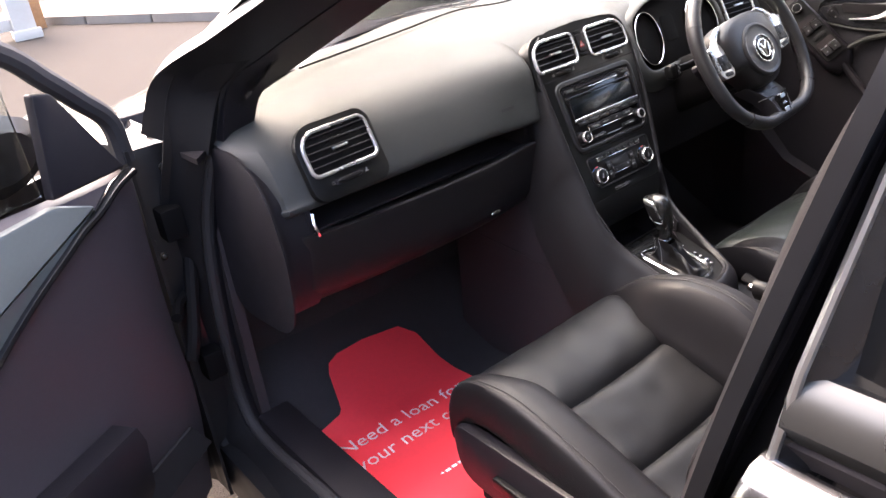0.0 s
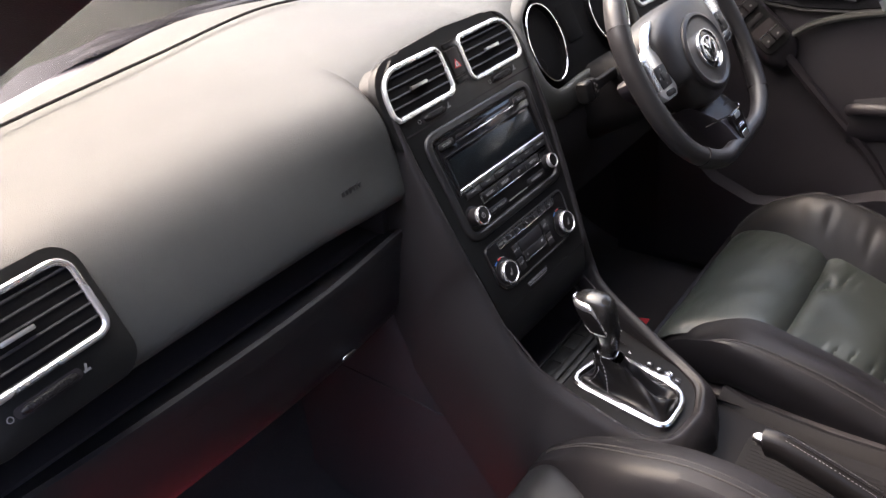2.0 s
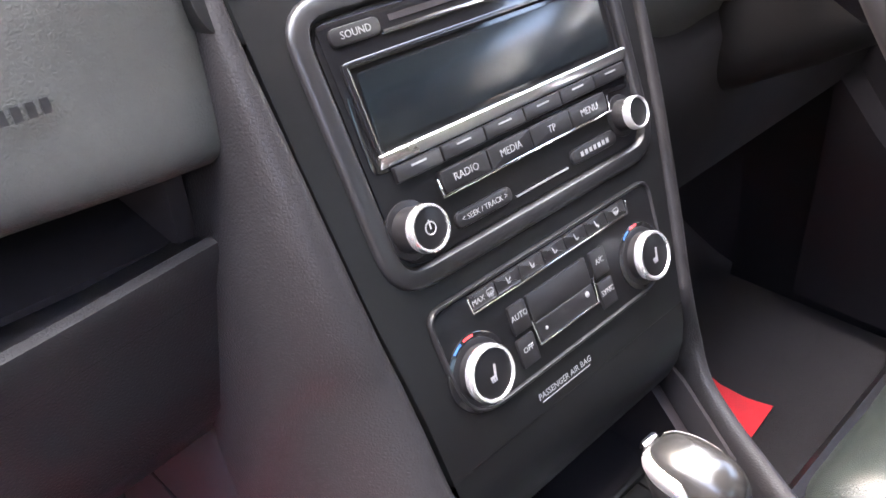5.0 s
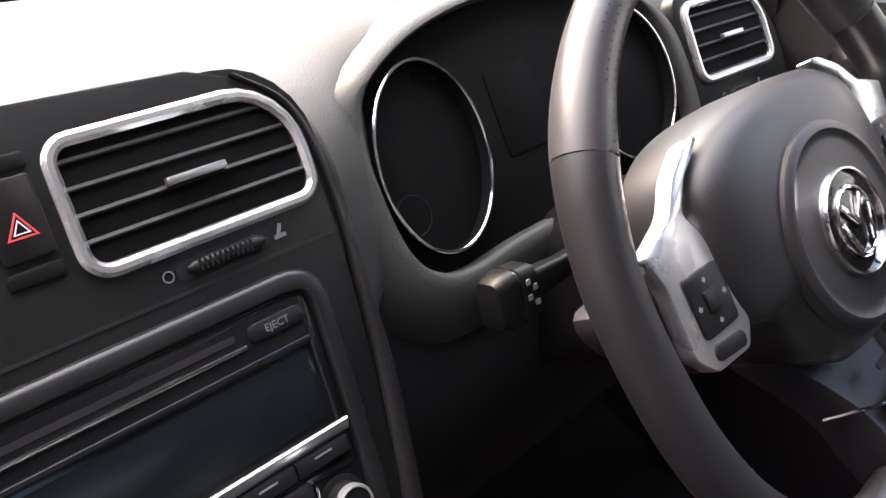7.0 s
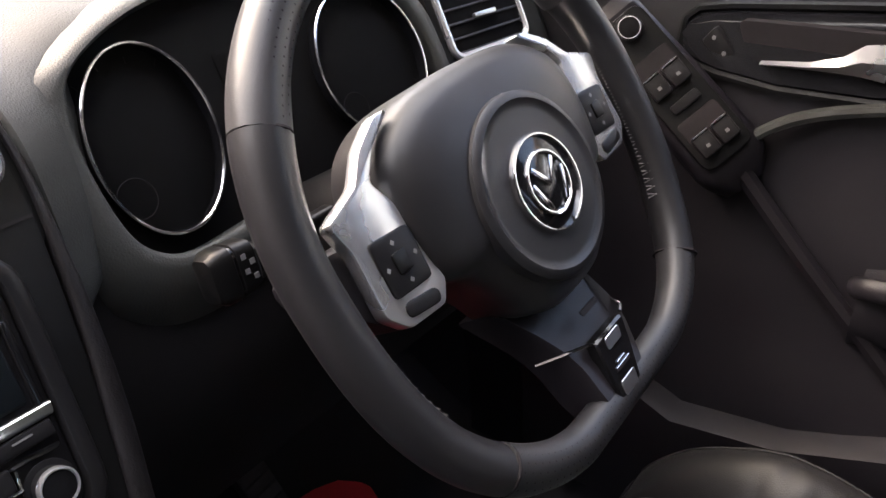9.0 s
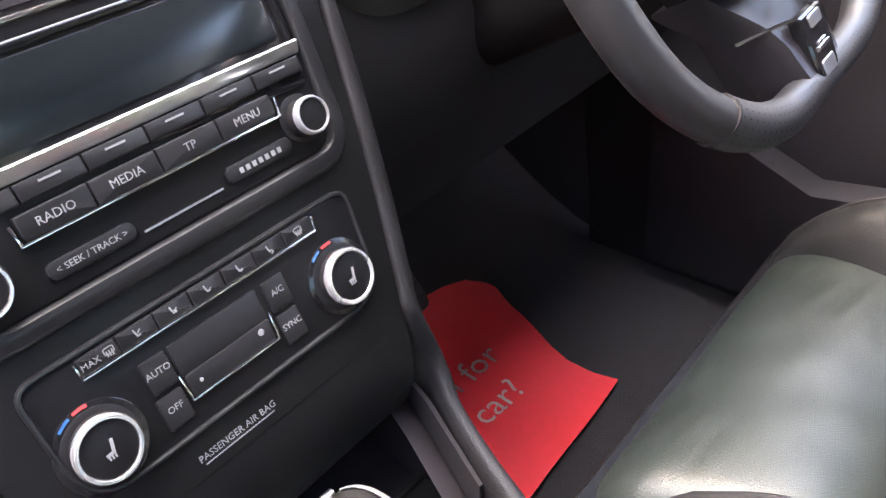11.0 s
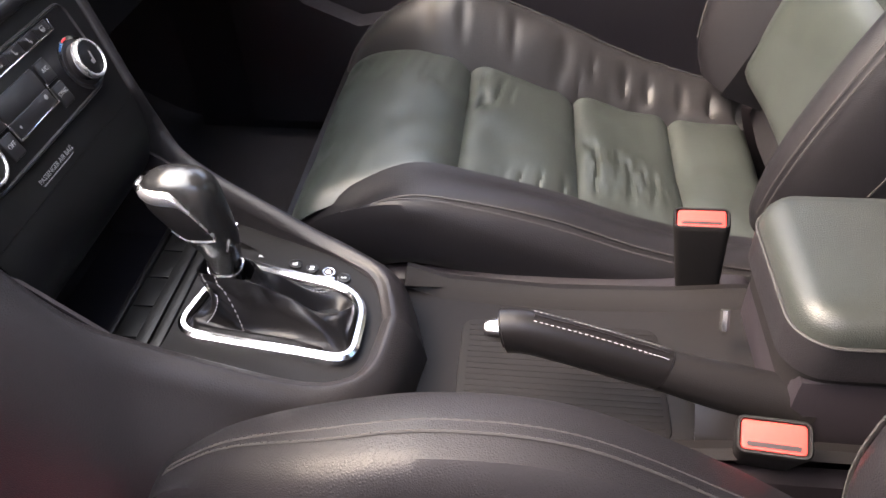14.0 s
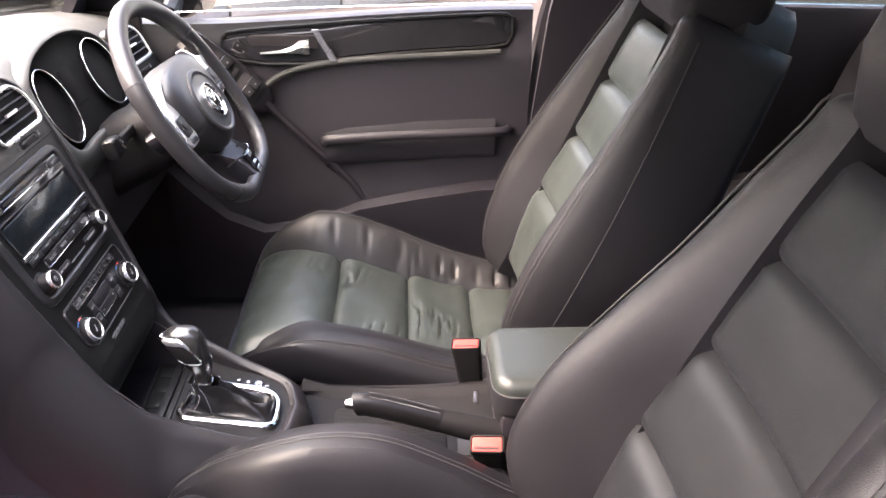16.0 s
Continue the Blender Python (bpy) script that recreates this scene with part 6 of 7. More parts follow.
    for k in range(4):
        rows = []
        v0, v1 = vs[k], vs[k + 1]
        for i in range(17):
            t = i / 16
            v = v0 + (v1 - v0) * t
            w = lerp_table([(0, 0.128), (0.3, 0.132), (0.5, 0.120), (0.57, 0.108)], v)
            ev = min(t, 1 - t) * (v1 - v0)
            row = []
            for j in range(17):
                u = -1 + j / 8
                e = min(ev, (1 - abs(u)) * w)
                dip = 0.013 * math.exp(-e / 0.009) + 0.006 * math.exp(-e / 0.03)
                row.append(B @ Vector((w * u, v, 0.012 - dip - 0.010 * (1 - u * u) + 0.016 * math.exp(-((v - 0.18) / 0.12) ** 2) + 0.0016 * noise.noise((u * 3, v * 20, cx * 7)))))
            rows.append(row)
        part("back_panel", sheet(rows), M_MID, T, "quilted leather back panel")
    full = 0.0 if creased else 0.032
    for s in (-1, 1):
        prof = [(-0.016, -0.03), (-0.008, 0.004), (0.010, 0.45), (0.030, 0.85), (0.052, 1.0), (0.074, 0.80), (0.086, 0.3), (0.091, -0.25), (0.092, -0.9), (0.088, -1.5), (0.070, -1.9), (0.0, -2.0)]
        rings = []
        for v, px, wd, p in ((0.0, 0.125, 0.75, 0.030), (0.03, 0.125, 0.95, 0.050 + full), (0.10, 0.127, 1.08, 0.068 + full * 1.4), (0.20, 0.130, 1.10, 0.072 + full), (0.30, 0.130, 1.04, 0.062 + full * 0.4), (0.40, 0.126, 0.92, 0.046), (0.50, 0.118, 0.78, 0.030), (0.57, 0.108, 0.68, 0.020), (0.605, 0.104, 0.60, 0.018), (0.622, 0.100, 0.42, 0.004)):
            rg = []
            for a, h in prof:
                rg.append(B @ Vector((s * (px + a * wd), v, (h * p if h > 0 else 0.085 * h) + 0.004)))
            rings.append(rg)
        cols = [spline([r[i] for r in rings], 4) for i in range(len(prof))]
        part("back_bolster", loft([[Vector(p) for p in spline([c[j] for c in cols], 3, True)] for j in range(len(cols[0]))]), M_BOLSTER, T, "padded dark leather back bolster")
        for i0, f in ((4, 0.55), (4, 0.8)):
            path = [cols[i0][j].lerp(cols[i0 + 1][j], f) + (B.to_3x3() @ Vector((s * 0.004, 0, 0.0045))) for j in range(4, len(cols[0]) - 4)]
            sew(path, T)
        path = [cols[6][j].lerp(cols[7][j], 0.6) + (B.to_3x3() @ Vector((s * 0.0012, 0, 0))) for j in range(3, len(cols[0]) - 6)]
        part("side_seam", tube(path, 0.0012, 4), M_SEAM, T, "thin side seam")
    shell = []
    for v, w in ((-0.02, 0.19), (0.1, 0.212), (0.25, 0.216), (0.4, 0.206), (0.50, 0.192), (0.57, 0.180), (0.62, 0.162), (0.66, 0.135), (0.68, 0.09)):
        shell.append([B @ Vector(p) for p in ((-w * 0.75, v, -0.05), (-w * 0.78, v, -0.13), (-w * 0.6, v, -0.172), (w * 0.6, v, -0.172), (w * 0.78, v, -0.13), (w * 0.75, v, -0.05))])
    cols = [spline([r[i] for r in shell], 4) for i in range(len(shell[0]))]
    part("back_shell", loft([[Vector(p) for p in spline([c[j] for c in cols], 3, True)] for j in range(len(cols[0]))]), M_BOLSTER, T, "dark leather back shell")
    # head restraint
    hr_ = []
    for v, w, f, bk in ((0.590, 0.110, 0.010, -0.09), (0.605, 0.126, 0.026, -0.11), (0.66, 0.134, 0.050, -0.11), (0.74, 0.132, 0.056, -0.10), (0.80, 0.115, 0.046, -0.08), (0.825, 0.078, 0.02, -0.05)):
        hr_.append([B @ Vector((a, v, (f + bk) / 2 + b)) for a, b in rrect(2 * w, f - bk, min(0.035, (f - bk) * 0.4), 5)])
    part("head_restraint", loft(hr_), M_BOLSTER, T, "dark leather head restraint")
    for s in (-1, 1):
        part("post", tube([B @ Vector((s * 0.055, 0.60, -0.045)), B @ Vector((s * 0.055, 0.68, -0.045))], 0.006, 10), M_CHROME, T, "steel head restraint post")
    return T


seat("front_seat", 0.358, 0.0, 1, "grey-green leather driver's seat, creased by use", True, 0.12)
seat("front_seat", -0.362, 0.022, -1, "leather passenger seat with smooth quilted panels, centre toned as in shade", False, 0.62)

RB = thing("rear_bench", (0, -1.2, 0.28), "dark leather rear bench behind the front seats", "rear seat")
part("cushion", loft([[(x, y, z) for y, z in [tuple(p)[:2] for p in spline([(-0.98, 0.36, 0), (-0.965, 0.47, 0), (-1.0, 0.515, 0), (-1.15, 0.505, 0), (-1.36, 0.48, 0), (-1.38, 0.34, 0)], 4, True)]] for x in (-0.68, -0.4, -0.05, 0.05, 0.4, 0.68)]), M_BOLSTER, RB, "dark leather rear cushion")
part("backrest", loft([[(x, y, z) for y, z in [tuple(p)[:2] for p in spline([(-1.26, 0.46, 0), (-1.30, 0.62, 0), (-1.36, 0.88, 0), (-1.40, 0.955, 0), (-1.45, 0.955, 0), (-1.48, 0.88, 0), (-1.44, 0.46, 0)], 4, True)]] for x in (-0.68, -0.4, -0.05, 0.05, 0.4, 0.68)]), M_BOLSTER, RB, "dark leather rear backrest")

# ---- floor mats ----
def mat_thing(cx, outline, label, text_x, text_y, sz):
    t = thing("floor_mat", (cx, 0.1, 0.27), label, "floor mat", "paper floor mats")
    o = [tuple(p)[:2] for p in outline]

    def up(x, y):
        return 0.269 + 0.002 * math.sin(x * 25 + y * 17) + 1.05 * max(0.0, y - 0.20) ** 1.4 + 0.010 * smooth(0.05, -0.05, y) + 0.002

    # rows across the mat, each cut off at the outline
    ys = sorted({y for _, y in o})
    ys = sorted(set(np.linspace(min(ys), max(ys) - 1e-4, 60).tolist()))
    rows = []
    for y in ys:
        cuts = sorted(xa + (y - ya) / (yb - ya) * (xb - xa) for (xa, ya), (xb, yb) in zip(o, o[1:] + o[:1]) if (ya > y) != (yb > y))
        if len(cuts) >= 2:
            rows.append([(cuts[0] + (cuts[-1] - cuts[0]) * i / 16, y, up(cuts[0] + (cuts[-1] - cuts[0]) * i / 16, y)) for i in range(17)])
    bm = loft(rows, closed=False, cap=False)
    bmesh.ops.recalc_face_normals(bm, faces=bm.faces)
    bmesh.ops.solidify(bm, geom=bm.faces[:], thickness=0.0012)
    part("sheet", bm, M_RED, t)
    for i, w in enumerate(("Need a loan for", "your next car?")):
        ob = lettering(w, sz, Matrix.Translation((text_x, text_y - i * sz * 1.22, 0.0)) @ Matrix.Rotation(radians(-2.5), 4, "Z"), M_WHITE, None, "LEFT")
        for v in ob.data.vertices:
            v.co.z = up(v.co.x, v.co.y) + 0.0022
        ob.data.transform(Matrix.Translation(-t.location))
        ob.parent = t
    if cx < 0:
        part("fine_print", moved(joined(*[box((i * 0.016, -0.003, 0), (i * 0.016 + 0.011, 0.003, 0.0003), 0) for i in range(9)]), Matrix.Translation((text_x + 0.08, text_y - 0.20, 0.279))), M_WHITE, t)
    return t


PO = [(-0.690, -0.20), (-0.699, 0.02), (-0.704, 0.132), (-0.678, 0.225), (-0.660, 0.239), (-0.619, 0.239), (-0.602, 0.250), (-0.595, 0.268), (-0.574, 0.331), (-0.560, 0.350), (-0.532, 0.358), (-0.466, 0.358), (-0.392, 0.355), (-0.368, 0.349), (-0.337, 0.318), (-0.332, 0.25), (-0.325, 0.211), (-0.312, 0.10), (-0.31, -0.20)]
mat_thing(-0.45, PO[::-1], "red paper floor mat with white advertising print in the passenger footwell", -0.668, 0.158, 0.0492)
DO = [(0.225, -0.004), (0.225, 0.12), (0.27, 0.24), (0.33, 0.300), (0.366, 0.306), (0.400, 0.286), (0.455, 0.280), (0.490, 0.270), (0.512, 0.250), (0.518, 0.236), (0.498, 0.176), (0.470, 0.110), (0.462, 0.080), (0.463, 0.045), (0.470, 0.010), (0.40, 0.006)]
mat_thing(0.40, DO[::-1], "red paper floor mat with white advertising print in the driver's footwell", 0.111, 0.178, 0.0482)
# accelerator
PED = thing("accelerator_pedal", (0.398, 0.30, 0.30), "ribbed black accelerator pedal", "pedal")
pm = facing(0.380, 0.306, 0.384, 28, 0, 6)
part("pad", loft([[pm @ Vector((x * f, y * f, h)) for x, y in rrect(0.044, 0.175, 0.008, 3)] for h, f in ((-0.014, 0.9), (0.0, 1.0), (0.006, 1.0), (0.008, 0.96))]), M_PEDAL, PED)
for i in range(9):
    part("rib", moved(box((-0.019, -0.0035, 0.0075), (0.019, 0.0035, 0.0125), 0.001), at(pm, 0, -0.070 + i * 0.0175)), M_PEDAL, PED)
part("arm", tube([pm @ Vector(p) for p in ((0.0, 0.06, -0.008), (0.0, 0.13, -0.03), (0.0, 0.20, -0.09))], 0.009, 8), M_VOID, PED)

# ---- driver's door, closed ----
DD = thing("driver_door", (0.72, -0.3, 0.35), "closed black driver's door lining with a silver handle", "car door")


def DX(y, z):
    """How far out the lining stands at a height."""
    return 0.705 + 0.03 * smooth(0.86, 0.94, z) - 0.012 * smooth(0.80, 0.70, z) - 0.018 * smooth(0.62, 0.50, z) + 0.03 * smooth(0.55, 0.30, z)


rows = []
for i in range(23):
    y = 0.20 - 0.89 * i / 22
    belt = 0.926 + 0.044 * smooth(0.1, -0.7, y)
    rows.append([(DX(y, z), y, z) for z in (0.20, 0.30, 0.36, 0.42, 0.48, 0.53, 0.58, 0.64, 0.69, 0.73, 0.77, 0.82, 0.86, 0.88, belt - 0.03, belt - 0.012, belt - 0.002)] + [(DX(y, belt) + 0.012, y, belt + 0.002), (DX(y, belt) + 0.045, y, belt)])
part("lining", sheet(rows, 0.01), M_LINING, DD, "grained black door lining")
part("glass", sheet([[(0.765, 0.22, 0.935), (0.668, -0.10, 1.23), (0.64, -0.30, 1.33)], [(0.765, -0.25, 0.96), (0.664, -0.35, 1.26), (0.635, -0.45, 1.34)], [(0.765, -0.70, 0.98), (0.66, -0.74, 1.28), (0.63, -0.76, 1.35)]], 0.004), M_GLASS, DD, "clear side glass").visible_shadow = False
part("door_frame_trim", tube(spline([(0.72, -0.70, 0.30), (0.735, -0.705, 0.75), (0.735, -0.72, 0.95), (0.65, -0.77, 1.33), (0.60, -0.55, 1.36)], 6), 0.02, 8), M_HARD, DD, "black door frame")
# gloss strip with the handle bay
def on_door(y, z, off=0.0):
    return Vector((DX(y, z) - off, y, z))


strip = []
for y, zb, zt in [(y, zb - 0.013, zt - 0.013) for y, zb, zt in ((-0.045, 0.893, 0.915), (-0.055, 0.880, 0.925), (-0.085, 0.872, 0.930), (-0.14, 0.866, 0.935), (-0.22, 0.868, 0.942), (-0.30, 0.880, 0.950), (-0.45, 0.896, 0.962), (-0.60, 0.906, 0.972), (-0.635, 0.912, 0.972), (-0.648, 0.93, 0.965))]:
    strip.append([on_door(y, zb, -0.002), on_door(y, zb + 0.006, 0.006), on_door(y, zb * 0.5 + zt * 0.5, 0.008), on_door(y, zt - 0.006, 0.006), on_door(y, zt, -0.002)])
part("decor_strip", sheet(strip), M_GLOSS, DD, "gloss black decor strip")
part("strip_frame", tube([r[0] + Vector((-0.006, 0, 0)) for r in strip] + [r[4] + Vector((-0.008, 0, 0)) for r in strip[::-1]], 0.004, 6, closed=True), M_PANEL, DD)
bay = soft_quad([(0.115, 0.876), (0.245, 0.874), (0.240, 0.925), (0.095, 0.922)], 0.010, 4)
MB = Matrix(((0, 0, -1, 0.7150), (-1, 0, 0, 0), (0, 1, 0, -0.013), (0, 0, 0, 1)))
part("handle_bay", slab(bay, -0.002, 0.0085, 0.001, MB), M_VOID, DD, "handle bay plate in a recess-shade colour")
part("handle", loft([[Vector((x, y, z - 0.013)) + Vector((0, 0, k)) for k, x in ((-w, xx), (0, xx - 0.005), (w, xx), (0, xx + 0.004))] for (x, y, z, w, xx) in ((0, -0.124, 0.889, 0.002, 0.698), (0, -0.165, 0.893, 0.0035, 0.696), (0, -0.190, 0.898, 0.007, 0.694), (0, -0.205, 0.904, 0.013, 0.693), (0, -0.225, 0.905, 0.016, 0.693))]), M_SATIN, DD, "silver door handle")
part("handle_post", loft([[Vector((0.690 + dx, -0.232 - t * 0.036 + dy, 0.927 - t * 0.062)) for dx, dy in ((0, 0), (0.012, 0), (0.012, -0.013), (0, -0.013))] for t in (0, 0.25, 0.5, 0.75, 1)]), M_SATIN, DD, "slanted silver trim bar")
lk = soft_quad([(0.066, 0.899), (0.090, 0.880), (0.100, 0.892), (0.078, 0.915)], 0.004, 3)
lkp = part("lock_switch", slab(lk, 0.005, 0.0125, 0.002, MB), M_KEY, DD, "door lock switch")
marks([disc(0.0022, 0, 0.0003, 0.0001, 10, MB @ Matrix.Translation((0.078, 0.904, 0.0125))), disc(0.0022, 0, 0.0003, 0.0001, 10, MB @ Matrix.Translation((0.089, 0.891, 0.0125)))], M_GREY, lkp)
# window switch panel, leaning out at the front
ax = Vector((0.0, -0.062, -0.052)).normalized()
nz = Vector((-0.80, -0.25, 0.55)).normalized()
nz = (nz - ax * nz.dot(ax)).normalized()
ay = nz.cross(ax)
SW = Matrix(((ax.x, ay.x, nz.x, 0.668), (ax.y, ay.y, nz.y, -0.060), (ax.z, ay.z, nz.z, 0.848), (0, 0, 0, 1)))
part("switch_arm", loft([[SW @ Vector((x, a, b + d_)) for a, b in rrect(w, 0.042, 0.012, 4, 0, -0.023)] for x, w, d_ in ((-0.105, 0.05, -0.012), (-0.09, 0.062, -0.001), (0, 0.068, 0.0), (0.080, 0.070, 0.0), (0.092, 0.064, -0.004), (0.112, 0.040, -0.022))]), M_HARD, DD, "grained black switch carrier")
part("switch_plate", slab(rrect(0.165, 0.052, 0.010, 4, -0.003, 0), -0.002, 0.0025, 0.001, SW), M_PANEL, DD)
for x0 in (-0.020, 0.048):
    part("switch_well", slab(rrect(0.040, 0.042, 0.004, 3), 0.002, 0.0030, 0.0004, at(SW, x0, 0)), M_VOID, DD)
    for y0 in (-0.0105, 0.0105):
        k = part("window_switch", moved(box((-0.010, -0.0095, 0.002), (0.012, 0.0095, 0.009), 0.003), at(SW, x0 + 0.008, y0)), M_KEY, DD, "window switch")
        part("switch_edge", moved(box((-0.0012, -0.0085, 0.0075), (0.0012, 0.0085, 0.0098), 0.0008), at(SW, x0 - 0.002, y0)), M_CHROME, k)
        part("printed_mark", moved(box((-0.0016, -0.0018, 0.009), (0.0016, 0.0018, 0.0093), 0), at(SW, x0 + 0.011, y0)), M_GREY, k)
part("child_lock", slab(rrect(0.010, 0.030, 0.003, 3), 0.002, 0.0045, 0.001, at(SW, 0.015, 0)), M_KEY, DD)
knob("mirror_knob", at(SW, -0.070, 0.004), 0.011, 0.012, DD, "mirror adjuster knob", "")
# arm rest line, pull and pocket
part("pull_rail", tube(spline([(0.690, -0.245, 0.688), (0.672, -0.27, 0.700), (0.665, -0.40, 0.712), (0.665, -0.55, 0.720), (0.672, -0.63, 0.722), (0.69, -0.65, 0.722)], 5), 0.008, 10, squash=(1.0, 1.3)), M_LINING, DD, "padded door pull")
part("pull_well", sheet([[(0.700, y, z + 0.02), (0.684, y, z - 0.012), (0.682, y, z - 0.042), (0.692, y, z - 0.06)] for y, z in ((-0.25, 0.690), (-0.30, 0.70), (-0.45, 0.713), (-0.62, 0.722))], 0.004), M_LINING, DD)
part("upper_fold", tube(spline([(0.690, -0.118, 0.800), (0.696, -0.17, 0.835), (0.698, -0.26, 0.858), (0.697, -0.40, 0.873), (0.697, -0.62, 0.888)], 6), 0.006, 8), M_PAD, DD, "rounded fold across the lining")
part("lower_fold", tube(spline([(0.686, -0.115, 0.79), (0.688, -0.20, 0.70), (0.690, -0.29, 0.61), (0.69, -0.33, 0.555)], 6), 0.009, 8), M_HARD, DD)
pocket = []
for y, z in ((0.09, 0.64), (0.03, 0.575), (-0.03, 0.520), (-0.11, 0.487), (-0.22, 0.505), (-0.32, 0.545), (-0.45, 0.572), (-0.58, 0.594), (-0.66, 0.60)):
    pocket.append([(0.700, y, z + 0.004), (0.660, y, z + 0.004), (0.645, y, z), (0.645, y, z - 0.012), (0.655, y, z - 0.10), (0.672, y, 0.30)])
part("door_pocket", sheet(pocket, 0.006), M_LINING, DD, "grained black door pocket")
part("sail", sheet([[(0.745, 0.24, 0.94), (0.745, 0.05, 0.945)], [(0.715, 0.19, 1.03), (0.715, 0.10, 1.00)], [(0.705, 0.16, 1.06), (0.705, 0.13, 1.05)]], 0.012), M_HARD, DD, "black mirror sail panel")
MR = thing("door_mirror", (0.90, 0.02, 0.95), "black driver's door mirror outside the glass", "door mirror")
part("housing", loft([[Vector((0.83 + 0.16 * t, 0.075 + dy, 0.968 + dz_)) for dy, dz_ in [(0.055 * f * math.cos(a), 0.065 * f * math.sin(a)) for a in [2 * math.pi * i / 16 for i in range(16)]]] for t, f in ((0, 0.45), (0.12, 0.85), (0.4, 1.0), (0.8, 1.0), (0.95, 0.8), (1.0, 0.4))]), M_PAINT, MR)
part("arm", tube([(0.770, 0.075, 0.935), (0.80, 0.075, 0.94), (0.845, 0.075, 0.955)], 0.020, 8), M_PAINT, MR)
part("mirror_glass", slab(rrect(0.14, 0.10, 0.03, 5), 0, 0.004, 0.001, Matrix.Translation((0.91, 0.023, 0.968)) @ Matrix.Rotation(radians(90), 4, "X")), M_MIRROR, MR)

# ---- passenger door, open ----
PD = thing("passenger_door", (-0.83, 0.31, 0.3), "open passenger door, black lining facing the doorway", "car door")
sa, ca = math.sin(radians(60)), math.cos(radians(60))
# s along the door from its hinge, z up, n towards the doorway
PDm = Matrix(((-sa, 0, ca, -0.83), (-ca, 0, -sa, 0.31), (0, 1, 0, 0), (0, 0, 0, 1)))


def P(s, z, n=0.0):
    return PDm @ Vector((s, z, n))


part("outer_skin", sheet([[P(s, z, -0.13 - 0.02 * math.sin(math.pi * (z - 0.3) / 0.65)) for z in (0.19, 0.4, 0.6, 0.8, 0.93)] for s in (0.0, 0.3, 0.7, 1.1)], 0.01), M_PAINT, PD, "gloss black outer door skin")
part("hinge_face", sheet([[P(0.0, z, -0.13), P(0.005, z, -0.05), P(0.035, z, -0.004)] for z in (0.20, 0.45, 0.65, 0.85, 0.95)], 0.006), M_PAINT, PD, "gloss black hinge edge")
ln = []
for s in (0.038, 0.05, 0.08, 0.14, 0.20, 0.30, 0.45, 0.7, 1.05):
    belt = 0.925 + 0.03 * smooth(0.0, 0.5, s)
    e = 0.012 * smooth(0.08, 0.036, s)
    ln.append([P(s, z, n - e) for z, n in ((0.22, -0.03), (0.34, -0.01), (0.42, 0.0), (0.48, 0.004), (0.52, 0.004), (0.60, 0.0), (0.70, 0.0), (0.80, 0.004), (0.87, 0.008), (belt - 0.03, 0.01), (belt - 0.008, 0.0), (belt, -0.02))])
# same trim as the driver's door, in the paler copy that carries daylight
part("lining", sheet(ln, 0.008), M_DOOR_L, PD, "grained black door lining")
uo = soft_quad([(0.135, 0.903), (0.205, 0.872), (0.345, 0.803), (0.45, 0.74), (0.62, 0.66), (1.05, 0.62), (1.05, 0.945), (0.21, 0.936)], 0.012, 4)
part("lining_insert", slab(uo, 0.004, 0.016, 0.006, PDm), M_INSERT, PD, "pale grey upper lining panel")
ar_ = [P(s, z, 0.012) for s, z in ((0.048, 0.925), (0.09, 0.915), (0.137, 0.893), (0.18, 0.88), (0.22, 0.862), (0.28, 0.836), (0.34, 0.806), (0.42, 0.76))]
part("lining_fold", tube(spline(ar_, 4), 0.010, 10, squash=(1.3, 0.7)), M_GLOSS, PD, "gloss black strip round the lining")
part("door_pocket", sheet([[P(s, 0.56, 0.004), P(s, 0.565, 0.055), P(s, 0.54, 0.066), P(s, 0.44, 0.05), P(s, 0.37, 0.01)] for s in (0.24, 0.28, 0.34, 0.6, 1.0)], 0.006), M_HARD, PD, "grained black door pocket")
part("kick_edge", sheet([[P(0.09, 0.43, 0.004), P(0.22, 0.424, 0.006), P(0.35, 0.41, 0.006)], [P(0.05, 0.36, 0.0), P(0.22, 0.34, 0.0), P(0.35, 0.33, 0.0)]], 0.006), M_RUBBER, PD)
part("sail", slab(soft_quad([(0.048, 0.930), (0.198, 0.938), (0.172, 1.088), (0.140, 1.080)], 0.006, 4), -0.012, 0.004, 0.004, PDm), M_HARD, PD, "grained black mirror sail panel")
wf = [P(0.022, 0.93, -0.02), P(0.03, 1.0, -0.02), P(0.075, 1.05, -0.022), P(0.119, 1.094, -0.025), P(0.19, 1.157, -0.03), P(0.40, 1.27, -0.045), P(0.7, 1.35, -0.06), P(1.0, 1.36, -0.07), P(1.1, 0.95, -0.03)]
part("window_frame", tube(spline(wf, 5), 0.017, 10), M_RUBBER, PD, "black window frame")
part("glass", sheet([[P(0.19, 0.94, -0.03), P(0.19, 1.13, -0.034)], [P(0.4, 0.945, -0.03), P(0.4, 1.25, -0.05)], [P(0.7, 0.95, -0.03), P(0.7, 1.33, -0.06)], [P(1.05, 0.96, -0.03), P(1.02, 1.34, -0.07)]], 0.004), M_GLASS, PD, "clear side glass").visible_shadow = False
for z in (0.80, 0.50):
    part("hinge", box((-0.835, 0.30, z - 0.03), (-0.795, 0.345, z + 0.03), 0.006), M_DUCT, PD)
part("check_strap", tube([(-0.80, 0.34, 0.66), (-0.85, 0.30, 0.655), (-0.87, 0.26, 0.652)], 0.010, 8), M_DUCT, PD)
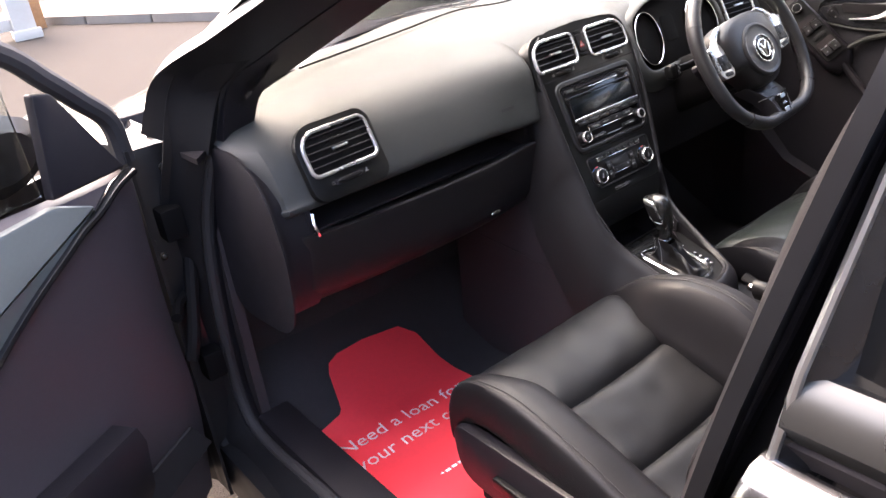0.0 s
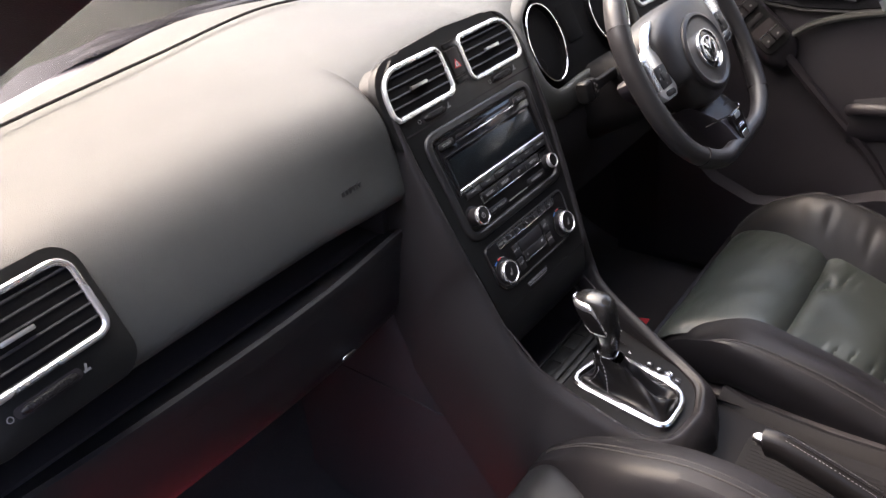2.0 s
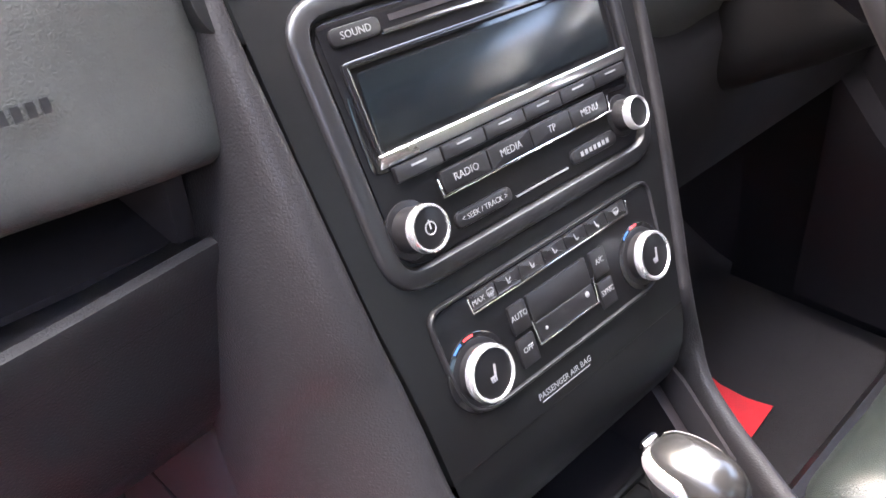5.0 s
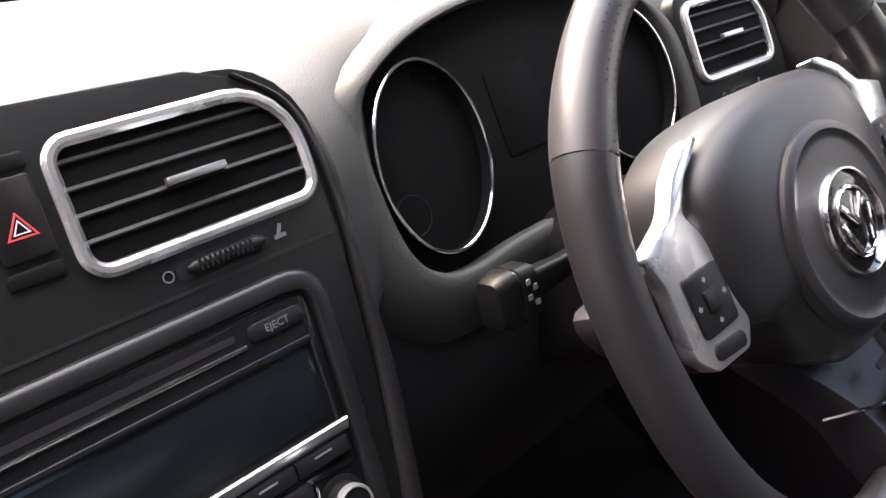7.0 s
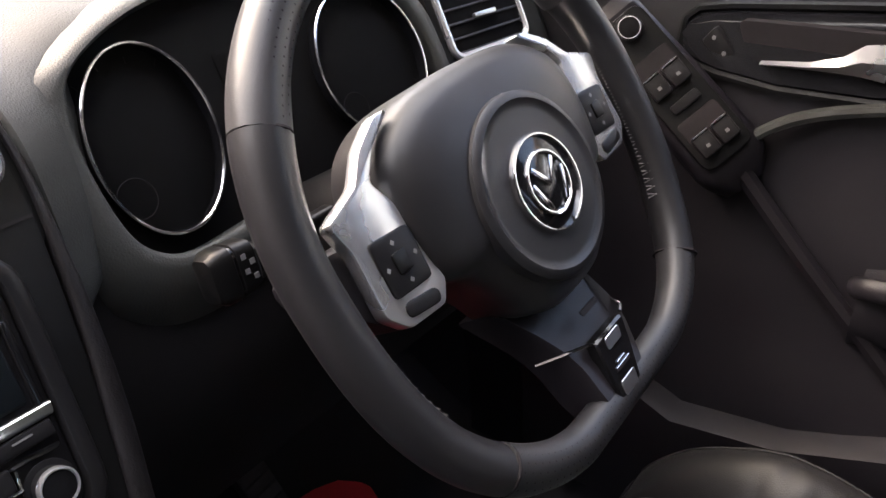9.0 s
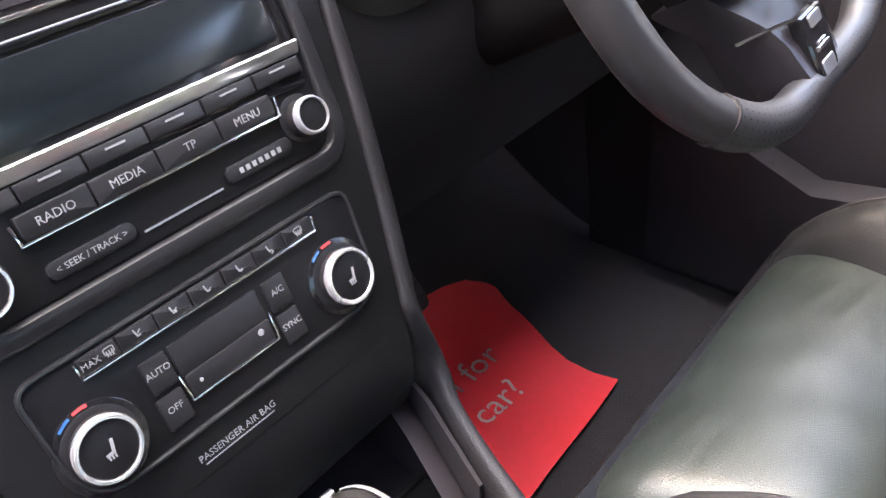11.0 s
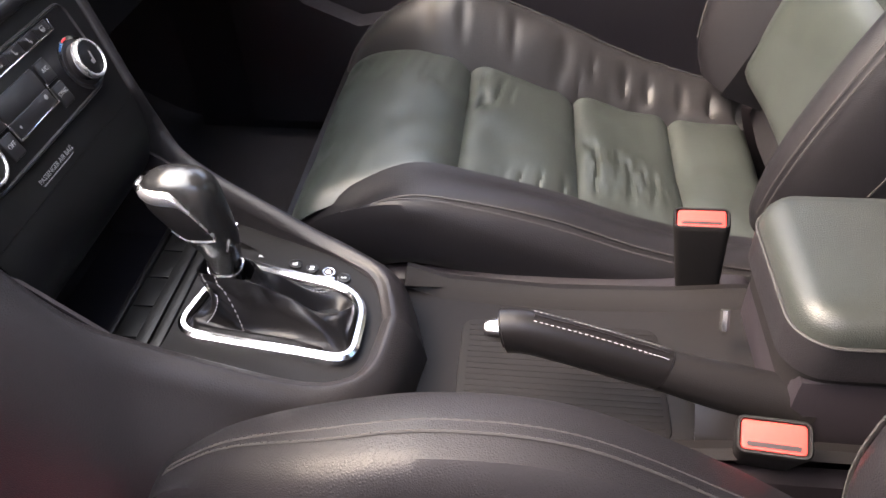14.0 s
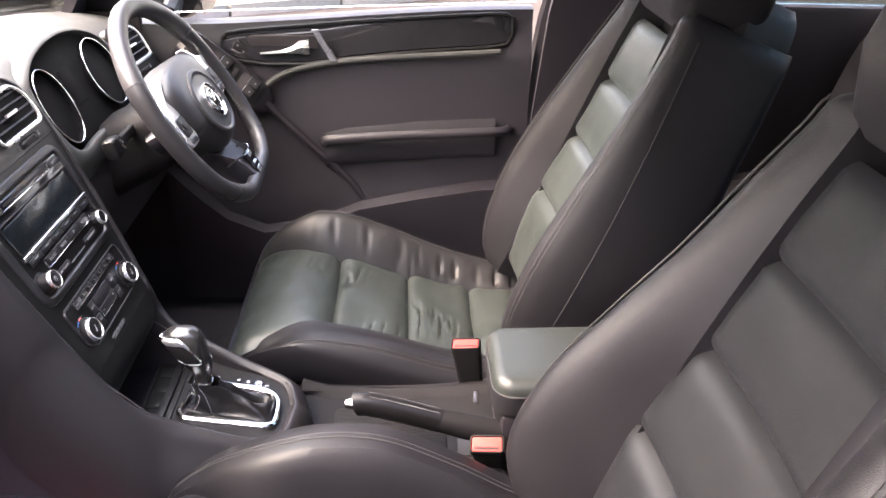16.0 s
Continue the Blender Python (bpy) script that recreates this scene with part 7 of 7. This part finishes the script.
part("cable_gaiter", tube(spline([(-0.795, 0.335, 0.72), (-0.84, 0.29, 0.60), (-0.86, 0.28, 0.55)], 6), 0.013, 10), M_TRAY, PD, "rubber cable gaiter")
ML = thing("door_mirror", (-1.0, 0.28, 0.95), "black passenger door mirror on the open door", "door mirror")
part("housing", loft([[P(0.20 + 0.10 * math.cos(a) * f, 1.00 + 0.062 * math.sin(a) * f, -0.06 - 0.20 * t) for a in [2 * math.pi * i / 16 for i in range(16)]] for t, f in ((0, 0.6), (0.1, 0.95), (0.5, 1.0), (0.85, 0.85), (1.0, 0.5))]), M_PAINT, ML)

# ---- outside ----
gr = sheet([[(x, y, 0.0) for x in (-400, -20, -6, 0, 6, 20, 400)] for y in (-400, -20, -6, 0, 5, 7, 20, 400)])
struct("ground", gr, M_ASPHALT, "grey worn asphalt that reaches the horizon", "ground")
# block-paved drive beyond a low kerb
ang = math.atan2(7.075 - 8.868, 1.905 - 0.943)
u = Vector((math.cos(ang), math.sin(ang), 0))
w = Vector((-u.y, u.x, 0))
K0 = Vector((0.943, 8.868, 0))
struct("pavement", loft([[K0 + u * a + w * b + Vector((0, 0, z)) for a, b in ((-1.2, 0.12), (14, 0.12), (14, 9), (-1.2, 9))] for z in (0.0, 0.07)]), M_BRICK, "red block-paved drive behind the kerb", "pavement")
for i in range(16):
    a = -1.2 + i * 0.93
    k = struct("kerb", loft([[K0 + u * (a + x) + w * y + Vector((0, 0, z)) for x, y in rrect(0.91, 0.125, 0.01, 2, 0.46, 0.06)] for z in (0.0, 0.085, 0.09)]), M_KERB, "pale concrete kerb stone", "kerb")
# white gate post and gate, and a timber post
GP = thing("gate_post", (0.62, 8.2, 0), "white painted timber gate post", "gate post")
part("post", box((0.50, 8.10, 0), (0.72, 8.32, 1.6), 0.012), M_POST, GP)
part("cap", box((0.47, 8.07, 1.6), (0.75, 8.35, 1.66), 0.012), M_POST, GP)
part("foot_block", box((0.47, 8.06, 0), (0.75, 8.10, 0.10), 0.006), M_POST, GP)
GT = thing("gate", (-0.6, 8.3, 0.1), "white painted timber gate", "gate")
for z in (0.10, 0.55, 1.1):
    part("rail", box((-1.9, 8.18, z), (0.50, 8.24, z + 0.12), 0.006), M_POST, GT)
for i in range(9):
    part("board", box((-1.85 + i * 0.26, 8.15, 0.08), (-1.73 + i * 0.26, 8.18, 1.3), 0.004), M_POST, GT)
TP = thing("timber_post", (0.86, 8.6, 0), "brown timber fence post", "fence post")
part("post", box((0.78, 8.62, 0), (0.93, 8.77, 1.5), 0.008), M_TIMBER, TP)
# pale building beyond the far side of the car
HS = thing("house", (12, 2, 0), "pale rendered house across the street", "house")
part("wall", box((11, -14, 0), (12, 16, 6.0), 0.02), M_RENDER, HS)
part("roof", loft([[(10.6, y, 6.0), (15, y, 8.6), (15, y, 6.0)] for y in (-14.4, 16.4)]), M_TIMBER, HS)
# plain boundary walls that close the place on the sides never seen
struct("boundary_wall", box((-3.4, -7.0, 0), (-3.15, 2.2, 2.7), 0.01), M_KERB, "plain grey boundary wall beside the car", "wall")
struct("boundary_wall", box((-3.4, -7.25, 0), (8.0, -7.0, 2.7), 0.01), M_KERB, "plain grey boundary wall behind the car", "wall")
